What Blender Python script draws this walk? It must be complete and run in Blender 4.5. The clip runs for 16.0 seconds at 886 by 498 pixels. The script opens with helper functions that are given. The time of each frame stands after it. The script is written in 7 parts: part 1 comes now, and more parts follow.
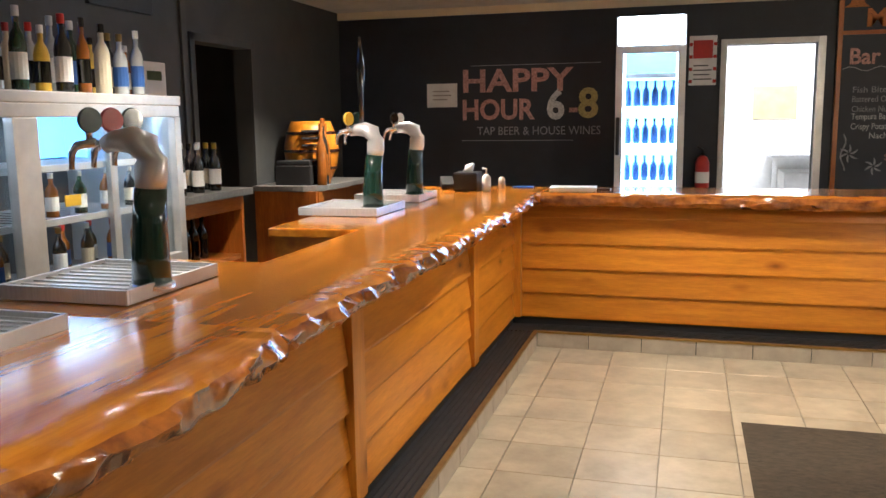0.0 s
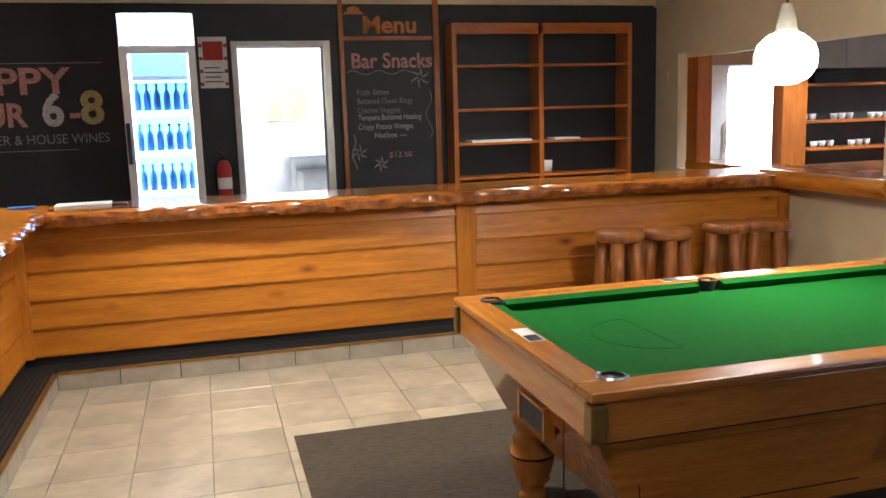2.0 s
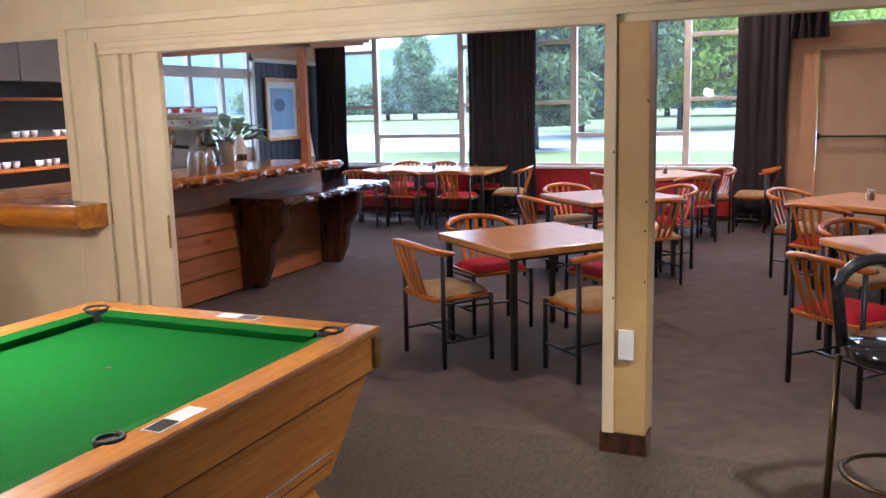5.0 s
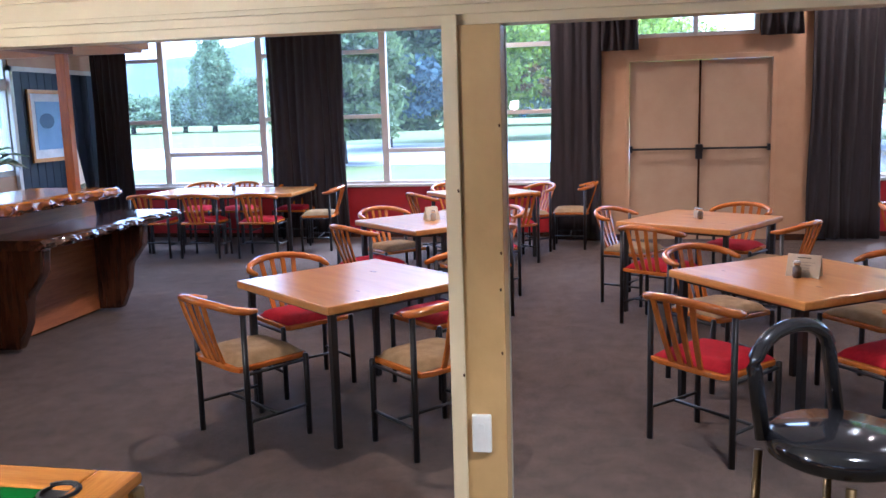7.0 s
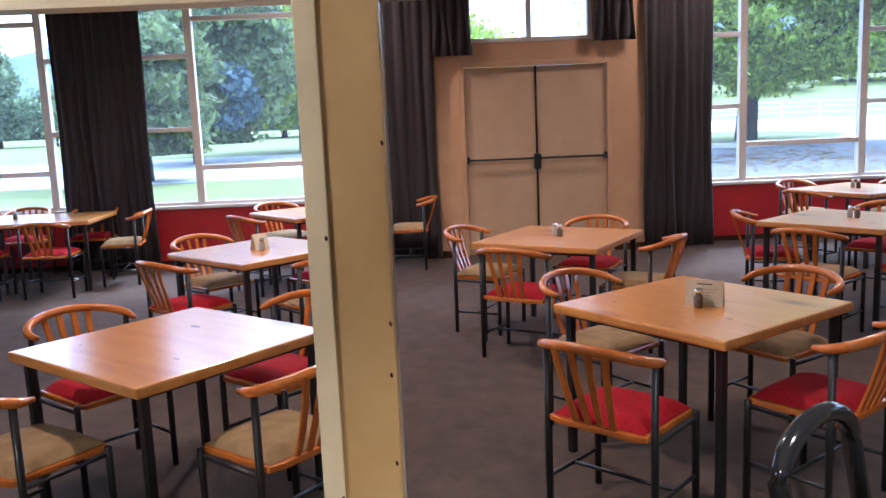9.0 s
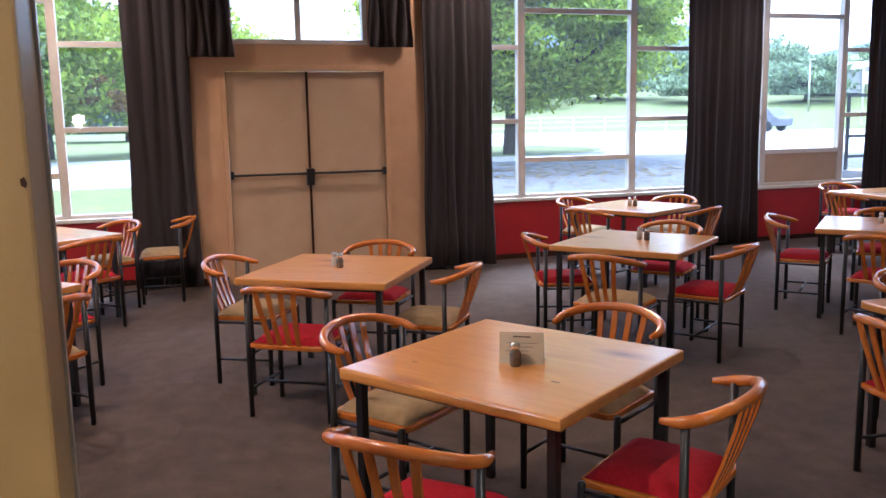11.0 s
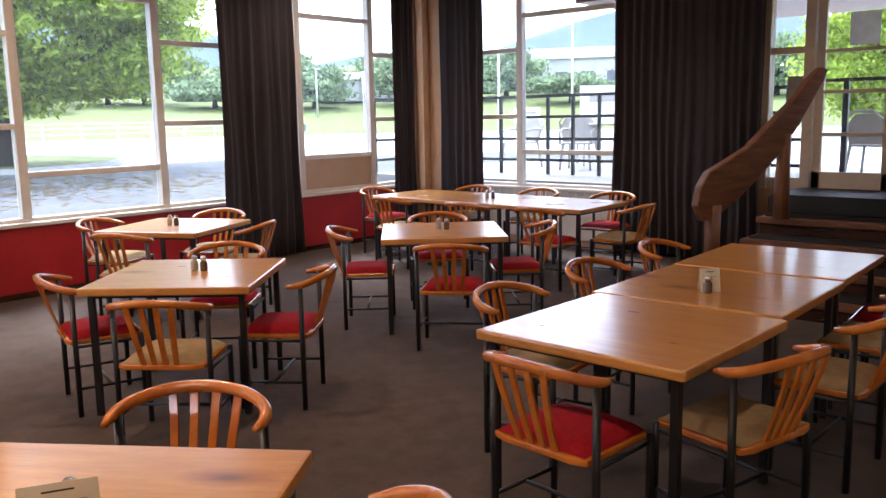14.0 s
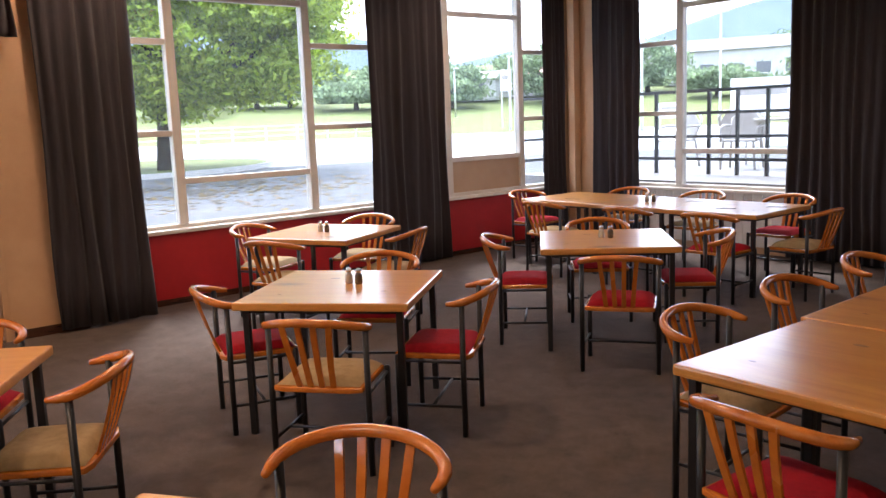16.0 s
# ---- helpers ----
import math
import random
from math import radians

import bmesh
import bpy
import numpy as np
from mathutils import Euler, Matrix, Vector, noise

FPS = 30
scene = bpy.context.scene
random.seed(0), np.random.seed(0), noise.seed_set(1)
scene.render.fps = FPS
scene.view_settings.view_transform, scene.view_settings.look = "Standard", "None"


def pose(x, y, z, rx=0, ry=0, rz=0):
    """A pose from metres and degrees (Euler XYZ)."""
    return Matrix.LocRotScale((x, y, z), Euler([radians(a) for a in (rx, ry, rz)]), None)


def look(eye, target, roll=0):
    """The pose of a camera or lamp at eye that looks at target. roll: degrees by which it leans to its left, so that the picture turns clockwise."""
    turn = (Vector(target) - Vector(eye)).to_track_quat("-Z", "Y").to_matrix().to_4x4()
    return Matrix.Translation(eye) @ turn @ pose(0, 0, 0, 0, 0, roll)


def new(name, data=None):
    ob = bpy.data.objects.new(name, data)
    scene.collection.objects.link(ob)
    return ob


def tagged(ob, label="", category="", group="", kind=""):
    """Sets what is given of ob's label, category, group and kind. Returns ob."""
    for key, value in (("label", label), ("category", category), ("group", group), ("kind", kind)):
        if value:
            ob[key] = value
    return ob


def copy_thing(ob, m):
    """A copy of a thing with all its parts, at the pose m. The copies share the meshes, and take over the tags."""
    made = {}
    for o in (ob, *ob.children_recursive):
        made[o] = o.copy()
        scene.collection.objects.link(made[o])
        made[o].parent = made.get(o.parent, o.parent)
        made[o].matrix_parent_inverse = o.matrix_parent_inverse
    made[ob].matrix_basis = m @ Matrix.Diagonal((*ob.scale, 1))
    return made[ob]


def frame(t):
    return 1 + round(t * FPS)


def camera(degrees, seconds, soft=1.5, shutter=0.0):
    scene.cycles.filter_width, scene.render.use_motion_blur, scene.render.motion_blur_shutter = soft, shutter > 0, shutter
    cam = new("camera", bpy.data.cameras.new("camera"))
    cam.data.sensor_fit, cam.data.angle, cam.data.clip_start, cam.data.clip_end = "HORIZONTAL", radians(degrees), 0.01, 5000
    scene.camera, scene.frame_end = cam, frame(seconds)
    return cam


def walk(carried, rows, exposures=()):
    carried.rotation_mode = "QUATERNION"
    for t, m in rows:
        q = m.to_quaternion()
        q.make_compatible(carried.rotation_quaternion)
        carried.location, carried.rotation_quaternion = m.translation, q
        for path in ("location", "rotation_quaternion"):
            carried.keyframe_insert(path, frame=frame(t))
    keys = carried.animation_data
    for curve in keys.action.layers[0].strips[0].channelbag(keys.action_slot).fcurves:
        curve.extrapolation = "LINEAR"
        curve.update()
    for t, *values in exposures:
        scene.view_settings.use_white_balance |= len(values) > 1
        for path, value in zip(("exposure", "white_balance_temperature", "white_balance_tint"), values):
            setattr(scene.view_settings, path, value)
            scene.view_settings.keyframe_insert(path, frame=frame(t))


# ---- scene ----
cam = camera(55.4, 16.0)
PATH = [
    (0, (0.044, 0.03, 1.619), (-0.503, 1.93, 1.316), -0.7),
    (0.5, (0.061, 0.133, 1.63), (-0.084, 2.103, 1.313), -1.8),
    (1, (0.047, 0.288, 1.64), (0.264, 2.249, 1.311), -1.8),
    (1.5, (0.023, 0.355, 1.645), (0.401, 2.291, 1.315), -1.5),
    (2, (0.026, 0.38, 1.648), (0.555, 2.281, 1.324), -1.7),
    (2.5, (0.051, 0.425, 1.64), (0.785, 2.258, 1.323), -1.6),
    (3, (0.137, 0.493, 1.626), (1.152, 2.185, 1.298), -1.1),
    (3.5, (0.318, 0.626, 1.619), (1.583, 2.14, 1.289), -0.8),
    (4, (0.515, 0.741, 1.616), (1.997, 2.041, 1.278), -1.0),
    (4.5, (0.599, 0.941, 1.627), (2.312, 1.919, 1.294), -1.8),
    (5, (0.752, 1.039, 1.618), (2.556, 1.839, 1.288), -1.4),
    (7.5, (1.839, 1.418, 1.685), (3.784, 1.76, 1.366), -2.0),
    (8, (2.061, 1.472, 1.688), (4.005, 1.817, 1.37), -2.3),
    (8.5, (2.309, 1.598, 1.697), (4.282, 1.703, 1.383), -2.5),
    (9, (2.483, 1.631, 1.684), (4.458, 1.58, 1.373), -2.4),
    (11.5, (3.639, 1.486, 1.694), (5.458, 0.711, 1.392), -0.7),
    (12, (3.892, 1.456, 1.683), (5.596, 0.454, 1.382), -0.7),
    (12.5, (4.085, 1.46, 1.69), (5.642, 0.243, 1.383), -1.7),
    (13, (4.234, 1.342, 1.679), (5.726, 0.047, 1.366), -1.5),
    (13.5, (4.389, 1.176, 1.669), (5.818, -0.188, 1.357), -1.5),
    (14, (4.479, 1.087, 1.672), (5.78, -0.4, 1.362), -1.1),
    (14.5, (4.686, 1.041, 1.68), (5.897, -0.522, 1.378), -1.2),
    (15, (4.753, 1.089, 1.703), (5.96, -0.476, 1.397), -1.4),
    (15.5, (4.85, 0.98, 1.697), (6.208, -0.456, 1.388), -2.3),
    (16, (4.909, 0.905, 1.696), (6.433, -0.354, 1.391), -2.2),
]
walk(cam, [(t, look(eye, target, roll)) for t, eye, target, roll in PATH], [(0.0, 2.1, 5550, 12), (1.5, 2.1, 5250, 11), (3.0, 2.2, 5150, 12), (4.0, 2.33, 5100, 13), (5.0, 2.40, 4950, 15), (7.5, 2.66, 4550, 14), (9.0, 2.47, 4800, 13), (11.5, 2.39, 5150, 13), (13.0, 2.38, 5600, 13), (16.0, 2.42, 6050, 14)])

# ---- world, sun, large lights ----
world = bpy.data.worlds.new("sky_world")
scene.world = world
world.use_nodes = True
wn = world.node_tree
sky = wn.nodes.new("ShaderNodeTexSky")
sky.sky_type = "NISHITA"
sky.sun_disc = False
sky.sun_elevation, sky.sun_rotation = radians(48), radians(120)
sky.air_density, sky.dust_density, sky.ozone_density = 1.0, 4.0, 1.0
cloud = wn.nodes.new("ShaderNodeMixRGB")          # an overcast veil over the blue
cloud.inputs["Fac"].default_value = 0.72
cloud.inputs["Color2"].default_value = (9.2, 10.2, 12.0, 1)
wn.links.new(sky.outputs["Color"], cloud.inputs["Color1"])
wn.links.new(cloud.outputs["Color"], wn.nodes["Background"].inputs["Color"])
wn.nodes["Background"].inputs["Strength"].default_value = 0.13

sun = new("sun", bpy.data.lights.new("sun", "SUN"))
sun.data.energy, sun.data.angle, sun.data.color = 1.3, radians(14), (1.0, 0.97, 0.92)
sun.matrix_world = look((30, -18, 40), (0, 0, 0))


def lamp(name, kind, place, power, colour, size=0.1, aim=None, spot=1.9):
    ob = new(name, bpy.data.lights.new(name, kind))
    ob.data.energy, ob.data.color = power, colour
    if kind == "AREA":
        ob.data.size = size
    else:
        ob.data.shadow_soft_size = size
    if kind == "SPOT":
        ob.data.spot_size, ob.data.spot_blend = spot, 0.6
    ob.matrix_world = look(place, aim or (place[0], place[1] + 0.001, 0))
    return ob


WARM, NEUTRAL, COOL = (1.0, 0.83, 0.60), (1.0, 0.93, 0.84), (0.75, 0.88, 1.0)
lamp("pendant_bulb_light", "POINT", (2.5, 3.6, 1.70), 13, WARM, 0.07)
# one downlight here is known; the rest are added to light the bar
for dx, dy, pw in ((-2.2, 6.2, 58), (0.3, 4.6, 42), (-0.3, 1.3, 12), (-1.9, 3.6, 34), (3.4, 0.4, 40), (2.9, 6.9, 17)):
    lamp("bar_downlight_beam", "SPOT", (dx, dy, 2.60), pw * 1.75, WARM, 0.05)
for dx, dy in ((5.9, 7.4), (7.6, 7.4)):
    lamp("servery_downlight_beam", "SPOT", (dx, dy, 2.62), 55, (1.0, 0.95, 0.9), 0.05)
for dx, ks in ((6.3, (0.10, 0.22, 1.7)), (9.2, (0.4, 0.9, 1.8)), (11.6, (0.5, 0.7, 1.0))):
    for dy, k in zip((-5.6, -1.6, 2.6), ks):
        lamp("dining_downlight_beam", "SPOT", (dx, dy, 3.70), 32 * k, (1.0, 0.66, 0.40), 0.06, spot=2.5)
# area lamps added inside the display fridge to bring out its bottles
for dy in (2.4, 3.5):
    lamp("fridge_tube_light", "AREA", (-2.96, dy, 1.645), 0.9, (0.8, 0.9, 1.0), 0.5)
lamp("kitchen_tube_light", "AREA", (0.8, 9.6, 2.55), 34, (1.0, 0.97, 0.92), 1.4)

# ---- materials ----


def mat(name, c1, c2=None, rough=0.5, scale=8.0, stretch=(1, 1, 1), bump=0.0, bscale=80.0, metal=0.0, coat=0.0, rnd=0.0,
        blotch=0.12, sheen=0.0, lo=0.35, hi=0.68, rvar=0.12, spec=0.5, knots=0.0, fine=0.0, leaf=False, crough=0.06, cior=1.5):
    m = bpy.data.materials.new(name)
    m.use_nodes = True
    n, l = m.node_tree.nodes, m.node_tree.links
    b = n["Principled BSDF"]
    c2 = c2 or tuple(v * 0.78 for v in c1)
    co = n.new("ShaderNodeTexCoord")
    mp = n.new("ShaderNodeMapping")
    mp.inputs["Scale"].default_value = stretch
    info = n.new("ShaderNodeObjectInfo")
    far = n.new("ShaderNodeVectorMath")
    far.operation = "MULTIPLY_ADD"
    far.inputs[1].default_value = (17.0, 9.0, 23.0)
    comb = n.new("ShaderNodeCombineXYZ")
    for i in range(3):
        l.new(info.outputs["Random"], comb.inputs[i])
    l.new(comb.outputs[0], far.inputs[0])
    l.new(co.outputs["Object"], far.inputs[2])
    l.new(far.outputs[0], mp.inputs["Vector"])
    t1 = n.new("ShaderNodeTexNoise")
    t1.inputs["Scale"].default_value, t1.inputs["Detail"].default_value, t1.inputs["Roughness"].default_value = scale, 7, 0.62
    l.new(mp.outputs[0], t1.inputs["Vector"])
    ramp = n.new("ShaderNodeValToRGB")
    ramp.color_ramp.elements[0].position, ramp.color_ramp.elements[1].position = lo, hi
    ramp.color_ramp.elements[0].color, ramp.color_ramp.elements[1].color = (*c2, 1), (*c1, 1)
    l.new(t1.outputs["Fac"], ramp.inputs[0])
    t2 = n.new("ShaderNodeTexNoise")
    t2.inputs["Scale"].default_value, t2.inputs["Detail"].default_value = max(scale * 0.13, 0.9), 3
    l.new(far.outputs[0], t2.inputs["Vector"])
    hsv = n.new("ShaderNodeHueSaturation")
    l.new(ramp.outputs[0], hsv.inputs["Color"])
    val = n.new("ShaderNodeMath")
    val.operation = "MULTIPLY_ADD"
    val.inputs[1].default_value, val.inputs[2].default_value = blotch * 2.4, 1 - blotch * 1.2
    l.new(t2.outputs["Fac"], val.inputs[0])
    val2 = n.new("ShaderNodeMath")
    val2.operation = "MULTIPLY_ADD"
    val2.inputs[1].default_value = rnd
    l.new(info.outputs["Random"], val2.inputs[0])
    l.new(val.outputs[0], val2.inputs[2])
    sub = n.new("ShaderNodeMath")
    sub.operation = "SUBTRACT"
    sub.inputs[1].default_value = rnd * 0.5
    l.new(val2.outputs[0], sub.inputs[0])
    l.new(sub.outputs[0], hsv.inputs["Value"])
    last = hsv.outputs[0]
    if fine:                                              # fine grain lines
        t4 = n.new("ShaderNodeTexNoise")
        t4.inputs["Scale"].default_value, t4.inputs["Detail"].default_value = scale * 7, 5
        l.new(mp.outputs[0], t4.inputs["Vector"])
        r4 = n.new("ShaderNodeMapRange")
        r4.inputs["From Min"].default_value, r4.inputs["From Max"].default_value = 0.35, 0.6
        r4.inputs["To Min"].default_value, r4.inputs["To Max"].default_value = 1 - fine, 1.0
        l.new(t4.outputs["Fac"], r4.inputs["Value"])
        m4 = n.new("ShaderNodeMixRGB")
        m4.blend_type, m4.inputs["Fac"].default_value = "MULTIPLY", 1.0
        l.new(last, m4.inputs["Color1"])
        l.new(r4.outputs[0], m4.inputs["Color2"])
        last = m4.outputs[0]
    if knots:                                             # dark knots with rings round them
        k1 = n.new("ShaderNodeMapping")
        k1.inputs["Scale"].default_value = tuple(1.0 if v < 2 else 2.3 for v in stretch)
        l.new(far.outputs[0], k1.inputs["Vector"])
        vo = n.new("ShaderNodeTexVoronoi")
        vo.inputs["Scale"].default_value = knots
        l.new(k1.outputs[0], vo.inputs["Vector"])
        r5 = n.new("ShaderNodeValToRGB")
        r5.color_ramp.elements[0].position, r5.color_ramp.elements[0].color = 0.03, (0.16, 0.10, 0.07, 1)
        r5.color_ramp.elements[1].position, r5.color_ramp.elements[1].color = 0.20, (1, 1, 1, 1)
        e5 = r5.color_ramp.elements.new(0.085)
        e5.color = (0.62, 0.48, 0.40, 1)
        l.new(vo.outputs["Distance"], r5.inputs[0])
        m5 = n.new("ShaderNodeMixRGB")
        m5.blend_type, m5.inputs["Fac"].default_value = "MULTIPLY", 0.9
        l.new(last, m5.inputs["Color1"])
        l.new(r5.outputs[0], m5.inputs["Color2"])
        last = m5.outputs[0]
    if leaf:                                              # each blade has its own shade
        geo, r6, m6 = n.new("ShaderNodeNewGeometry"), n.new("ShaderNodeMapRange"), n.new("ShaderNodeMixRGB")
        r6.inputs["To Min"].default_value, r6.inputs["To Max"].default_value = 0.45, 1.5
        m6.blend_type, m6.inputs["Fac"].default_value = "MULTIPLY", 1.0
        l.new(geo.outputs["Random Per Island"], r6.inputs["Value"])
        l.new(last, m6.inputs["Color1"])
        l.new(r6.outputs[0], m6.inputs["Color2"])
        last = m6.outputs[0]
    l.new(last, b.inputs["Base Color"])
    if leaf:                                              # light passes through thin leaves
        tl, mx = n.new("ShaderNodeBsdfTranslucent"), n.new("ShaderNodeMixShader")
        mx.inputs["Fac"].default_value = 0.45
        l.new(last, tl.inputs["Color"])
        l.new(b.outputs[0], mx.inputs[1])
        l.new(tl.outputs[0], mx.inputs[2])
        l.new(mx.outputs[0], n["Material Output"].inputs["Surface"])
    rr = n.new("ShaderNodeMath")
    rr.operation = "MULTIPLY_ADD"
    rr.inputs[1].default_value, rr.inputs[2].default_value = rvar, rough - rvar * 0.5
    l.new(t2.outputs["Fac"], rr.inputs[0])
    l.new(rr.outputs[0], b.inputs["Roughness"])
    b.inputs["Metallic"].default_value = metal
    b.inputs["Coat Weight"].default_value = coat
    b.inputs["Coat Roughness"].default_value = crough
    b.inputs["Coat IOR"].default_value = cior
    b.inputs["Sheen Weight"].default_value = sheen
    b.inputs["Specular IOR Level"].default_value = spec
    if bump:
        t3 = n.new("ShaderNodeTexNoise")
        t3.inputs["Scale"].default_value, t3.inputs["Detail"].default_value = bscale, 4
        l.new(mp.outputs[0], t3.inputs["Vector"])
        bp = n.new("ShaderNodeBump")
        bp.inputs["Strength"].default_value, bp.inputs["Distance"].default_value = bump, 0.01
        l.new(t3.outputs["Fac"], bp.inputs["Height"])
        l.new(bp.outputs[0], b.inputs["Normal"])
    return m


def glow(name, colour, strength):
    m = bpy.data.materials.new(name)
    m.use_nodes = True
    b = m.node_tree.nodes["Principled BSDF"]
    b.inputs["Base Color"].default_value = (*colour, 1)
    b.inputs["Emission Color"].default_value = (*colour, 1)
    b.inputs["Emission Strength"].default_value = strength
    return m


def glass(name, tint=(1, 1, 1), amount=1.0, haze=0.0):
    m = bpy.data.materials.new(name)
    m.use_nodes = True
    n, l = m.node_tree.nodes, m.node_tree.links
    n.remove(n["Principled BSDF"])
    tr, gl, mx, fr = (n.new(k) for k in ("ShaderNodeBsdfTransparent", "ShaderNodeBsdfGlossy", "ShaderNodeMixShader", "ShaderNodeLayerWeight"))
    tr.inputs["Color"].default_value = (*tint, 1)
    gl.inputs["Roughness"].default_value = 0.02
    fr.inputs["Blend"].default_value = 0.5
    power = n.new("ShaderNodeMath")
    power.operation = "POWER"
    power.inputs[1].default_value = 4.5
    l.new(fr.outputs["Facing"], power.inputs[0])
    base = n.new("ShaderNodeMath")
    base.operation = "MULTIPLY_ADD"
    base.inputs[1].default_value, base.inputs[2].default_value = 0.9, 0.04
    l.new(power.outputs[0], base.inputs[0])
    mul = n.new("ShaderNodeMath")
    mul.operation = "MULTIPLY"
    mul.inputs[1].default_value = amount
    l.new(base.outputs[0], mul.inputs[0])
    l.new(mul.outputs[0], mx.inputs["Fac"])
    l.new(tr.outputs[0], mx.inputs[1])
    l.new(gl.outputs[0], mx.inputs[2])
    last = mx.outputs[0]
    if haze:                                              # pale translucent veil that imitates haze over the outdoor view
        tl, m2 = n.new("ShaderNodeBsdfTranslucent"), n.new("ShaderNodeMixShader")
        tl.inputs["Color"].default_value = (0.86, 0.94, 1.0, 1)
        m2.inputs["Fac"].default_value = haze
        l.new(last, m2.inputs[1])
        l.new(tl.outputs[0], m2.inputs[2])
        last = m2.outputs[0]
    l.new(last, n["Material Output"].inputs["Surface"])
    return m


GRAIN_X, GRAIN_Y, GRAIN_Z = (0.9, 9, 9), (9, 0.9, 9), (9, 9, 0.9)
M = {}
for ax, gr in (("x", GRAIN_X), ("y", GRAIN_Y), ("z", GRAIN_Z)):
    M["bar_board_" + ax] = mat("bar_board_" + ax, (0.60, 0.232, 0.012), (0.42, 0.140, 0.006), 0.34, 2.2, gr, 0.05, 30, coat=0.15, rnd=0.24, blotch=0.18, knots=2.1, fine=0.12)
    M["dining_board_" + ax] = mat("dining_board_" + ax, (0.36, 0.135, 0.048), (0.25, 0.085, 0.028), 0.32, 2.2, gr, 0.05, 30, coat=0.2, rnd=0.26, blotch=0.2, knots=2.1, fine=0.14)
    M["slab_" + ax] = mat("slab_" + ax, (0.63, 0.240, 0.013), (0.33, 0.098, 0.006), 0.20, 1.7, gr, 0.03, 14, coat=0.5, rnd=0.1, blotch=0.26, knots=1.3, fine=0.09, crough=0.1)
    M["pine_" + ax] = mat("pine_" + ax, (0.68, 0.325, 0.074), (0.57, 0.240, 0.044), 0.30, 2.0, gr, 0.03, 22, coat=0.75, rnd=0.14, blotch=0.10, knots=1.3, fine=0.08, crough=0.2, cior=1.6)
    M["pool_" + ax] = mat("pool_" + ax, (0.60, 0.245, 0.030), (0.46, 0.165, 0.017), 0.24, 2.6, gr, 0.02, 30, coat=0.4, blotch=0.08, fine=0.16)
    M["shelf_" + ax] = mat("shelf_" + ax, (0.48, 0.155, 0.018), (0.34, 0.092, 0.009), 0.33, 2.4, gr, 0.04, 30, coat=0.2, rnd=0.15, fine=0.2)
    M["walnut_" + ax] = mat("walnut_" + ax, (0.070, 0.026, 0.013), (0.030, 0.011, 0.007), 0.20, 2.2, gr, 0.04, 24, coat=0.6)
    M["rail_" + ax] = mat("rail_" + ax, (0.29, 0.120, 0.052), (0.145, 0.055, 0.024), 0.42, 2.4, gr, 0.35, 26, blotch=0.28, fine=0.2)
M["bark_edge"] = mat("bark_edge", (0.46, 0.150, 0.018), (0.17, 0.046, 0.008), 0.15, 12, (1, 1, 1), 0.3, 16, coat=0.9, blotch=0.3)
M["dark_edge"] = mat("dark_edge", (0.085, 0.040, 0.022), (0.030, 0.014, 0.009), 0.12, 12, (1, 1, 1), 0.3, 16, coat=1.0, blotch=0.3)
M["beech"] = mat("beech", (0.54, 0.175, 0.020), (0.42, 0.115, 0.011), 0.26, 5, (2, 2, 2), 0.02, 40, coat=0.5, rnd=0.16)
M["stool_log"] = mat("stool_log", (0.40, 0.140, 0.020), (0.18, 0.055, 0.010), 0.3, 5, (4, 4, 0.8), 0.25, 18, coat=0.4, rnd=0.2)
M["black_steel"] = mat("black_steel", (0.012, 0.012, 0.014), None, 0.38, 30, bump=0.02, spec=0.5)
M["gloss_black"] = mat("gloss_black", (0.010, 0.010, 0.012), None, 0.12, 30, coat=0.4)
M["red_cloth"] = mat("red_cloth", (0.34, 0.008, 0.016), (0.25, 0.005, 0.011), 0.9, 40, bump=0.2, bscale=420, spec=0.15, rnd=0.15)
M["beige_cloth"] = mat("beige_cloth", (0.36, 0.25, 0.13), (0.26, 0.175, 0.085), 0.9, 14, bump=0.2, bscale=420, spec=0.15, rnd=0.2, blotch=0.2)
M["carpet"] = mat("carpet", (0.102, 0.071, 0.056), (0.058, 0.040, 0.031), 0.95, 7.0, (1, 1, 1), 0.5, 260, blotch=0.26, spec=0.25, sheen=0.05, lo=0.3, hi=0.72, fine=0.15)
# same carpet, browner: the bar's warm lamplight is in this colour
M["mat_carpet"] = mat("mat_carpet", (0.085, 0.064, 0.041), (0.045, 0.033, 0.020), 0.97, 26, (1, 3, 1), 0.5, 260, blotch=0.14)
M["tile"] = mat("tile", (0.48, 0.415, 0.30), (0.32, 0.27, 0.19), 0.34, 4.5, bump=0.04, bscale=40, rnd=0.18, blotch=0.30)
M["grout"] = mat("grout", (0.27, 0.235, 0.175), None, 0.9, 20, bump=0.1)
M["skirt_tile"] = mat("skirt_tile", (0.40, 0.35, 0.28), (0.29, 0.25, 0.20), 0.4, 6, rnd=0.12)
M["brass"] = mat("brass", (0.36, 0.24, 0.075), (0.24, 0.15, 0.045), 0.42, 12, metal=0.8)
M["bronze"] = mat("bronze", (0.16, 0.11, 0.05), (0.09, 0.06, 0.03), 0.32, 12, metal=0.85)
M["rubber"] = mat("rubber", (0.014, 0.014, 0.015), None, 0.6, 30, bump=0.1)
M["black_wall"] = mat("black_wall", (0.019, 0.023, 0.033), (0.013, 0.016, 0.023), 0.55, 4, bump=0.05, bscale=120)
M["grey_wall"] = mat("grey_wall", (0.060, 0.062, 0.060), (0.045, 0.047, 0.046), 0.6, 4, bump=0.05, bscale=120)
M["cream"] = mat("cream", (0.68, 0.57, 0.37), (0.61, 0.50, 0.32), 0.42, 3, bump=0.05, bscale=90, blotch=0.08)
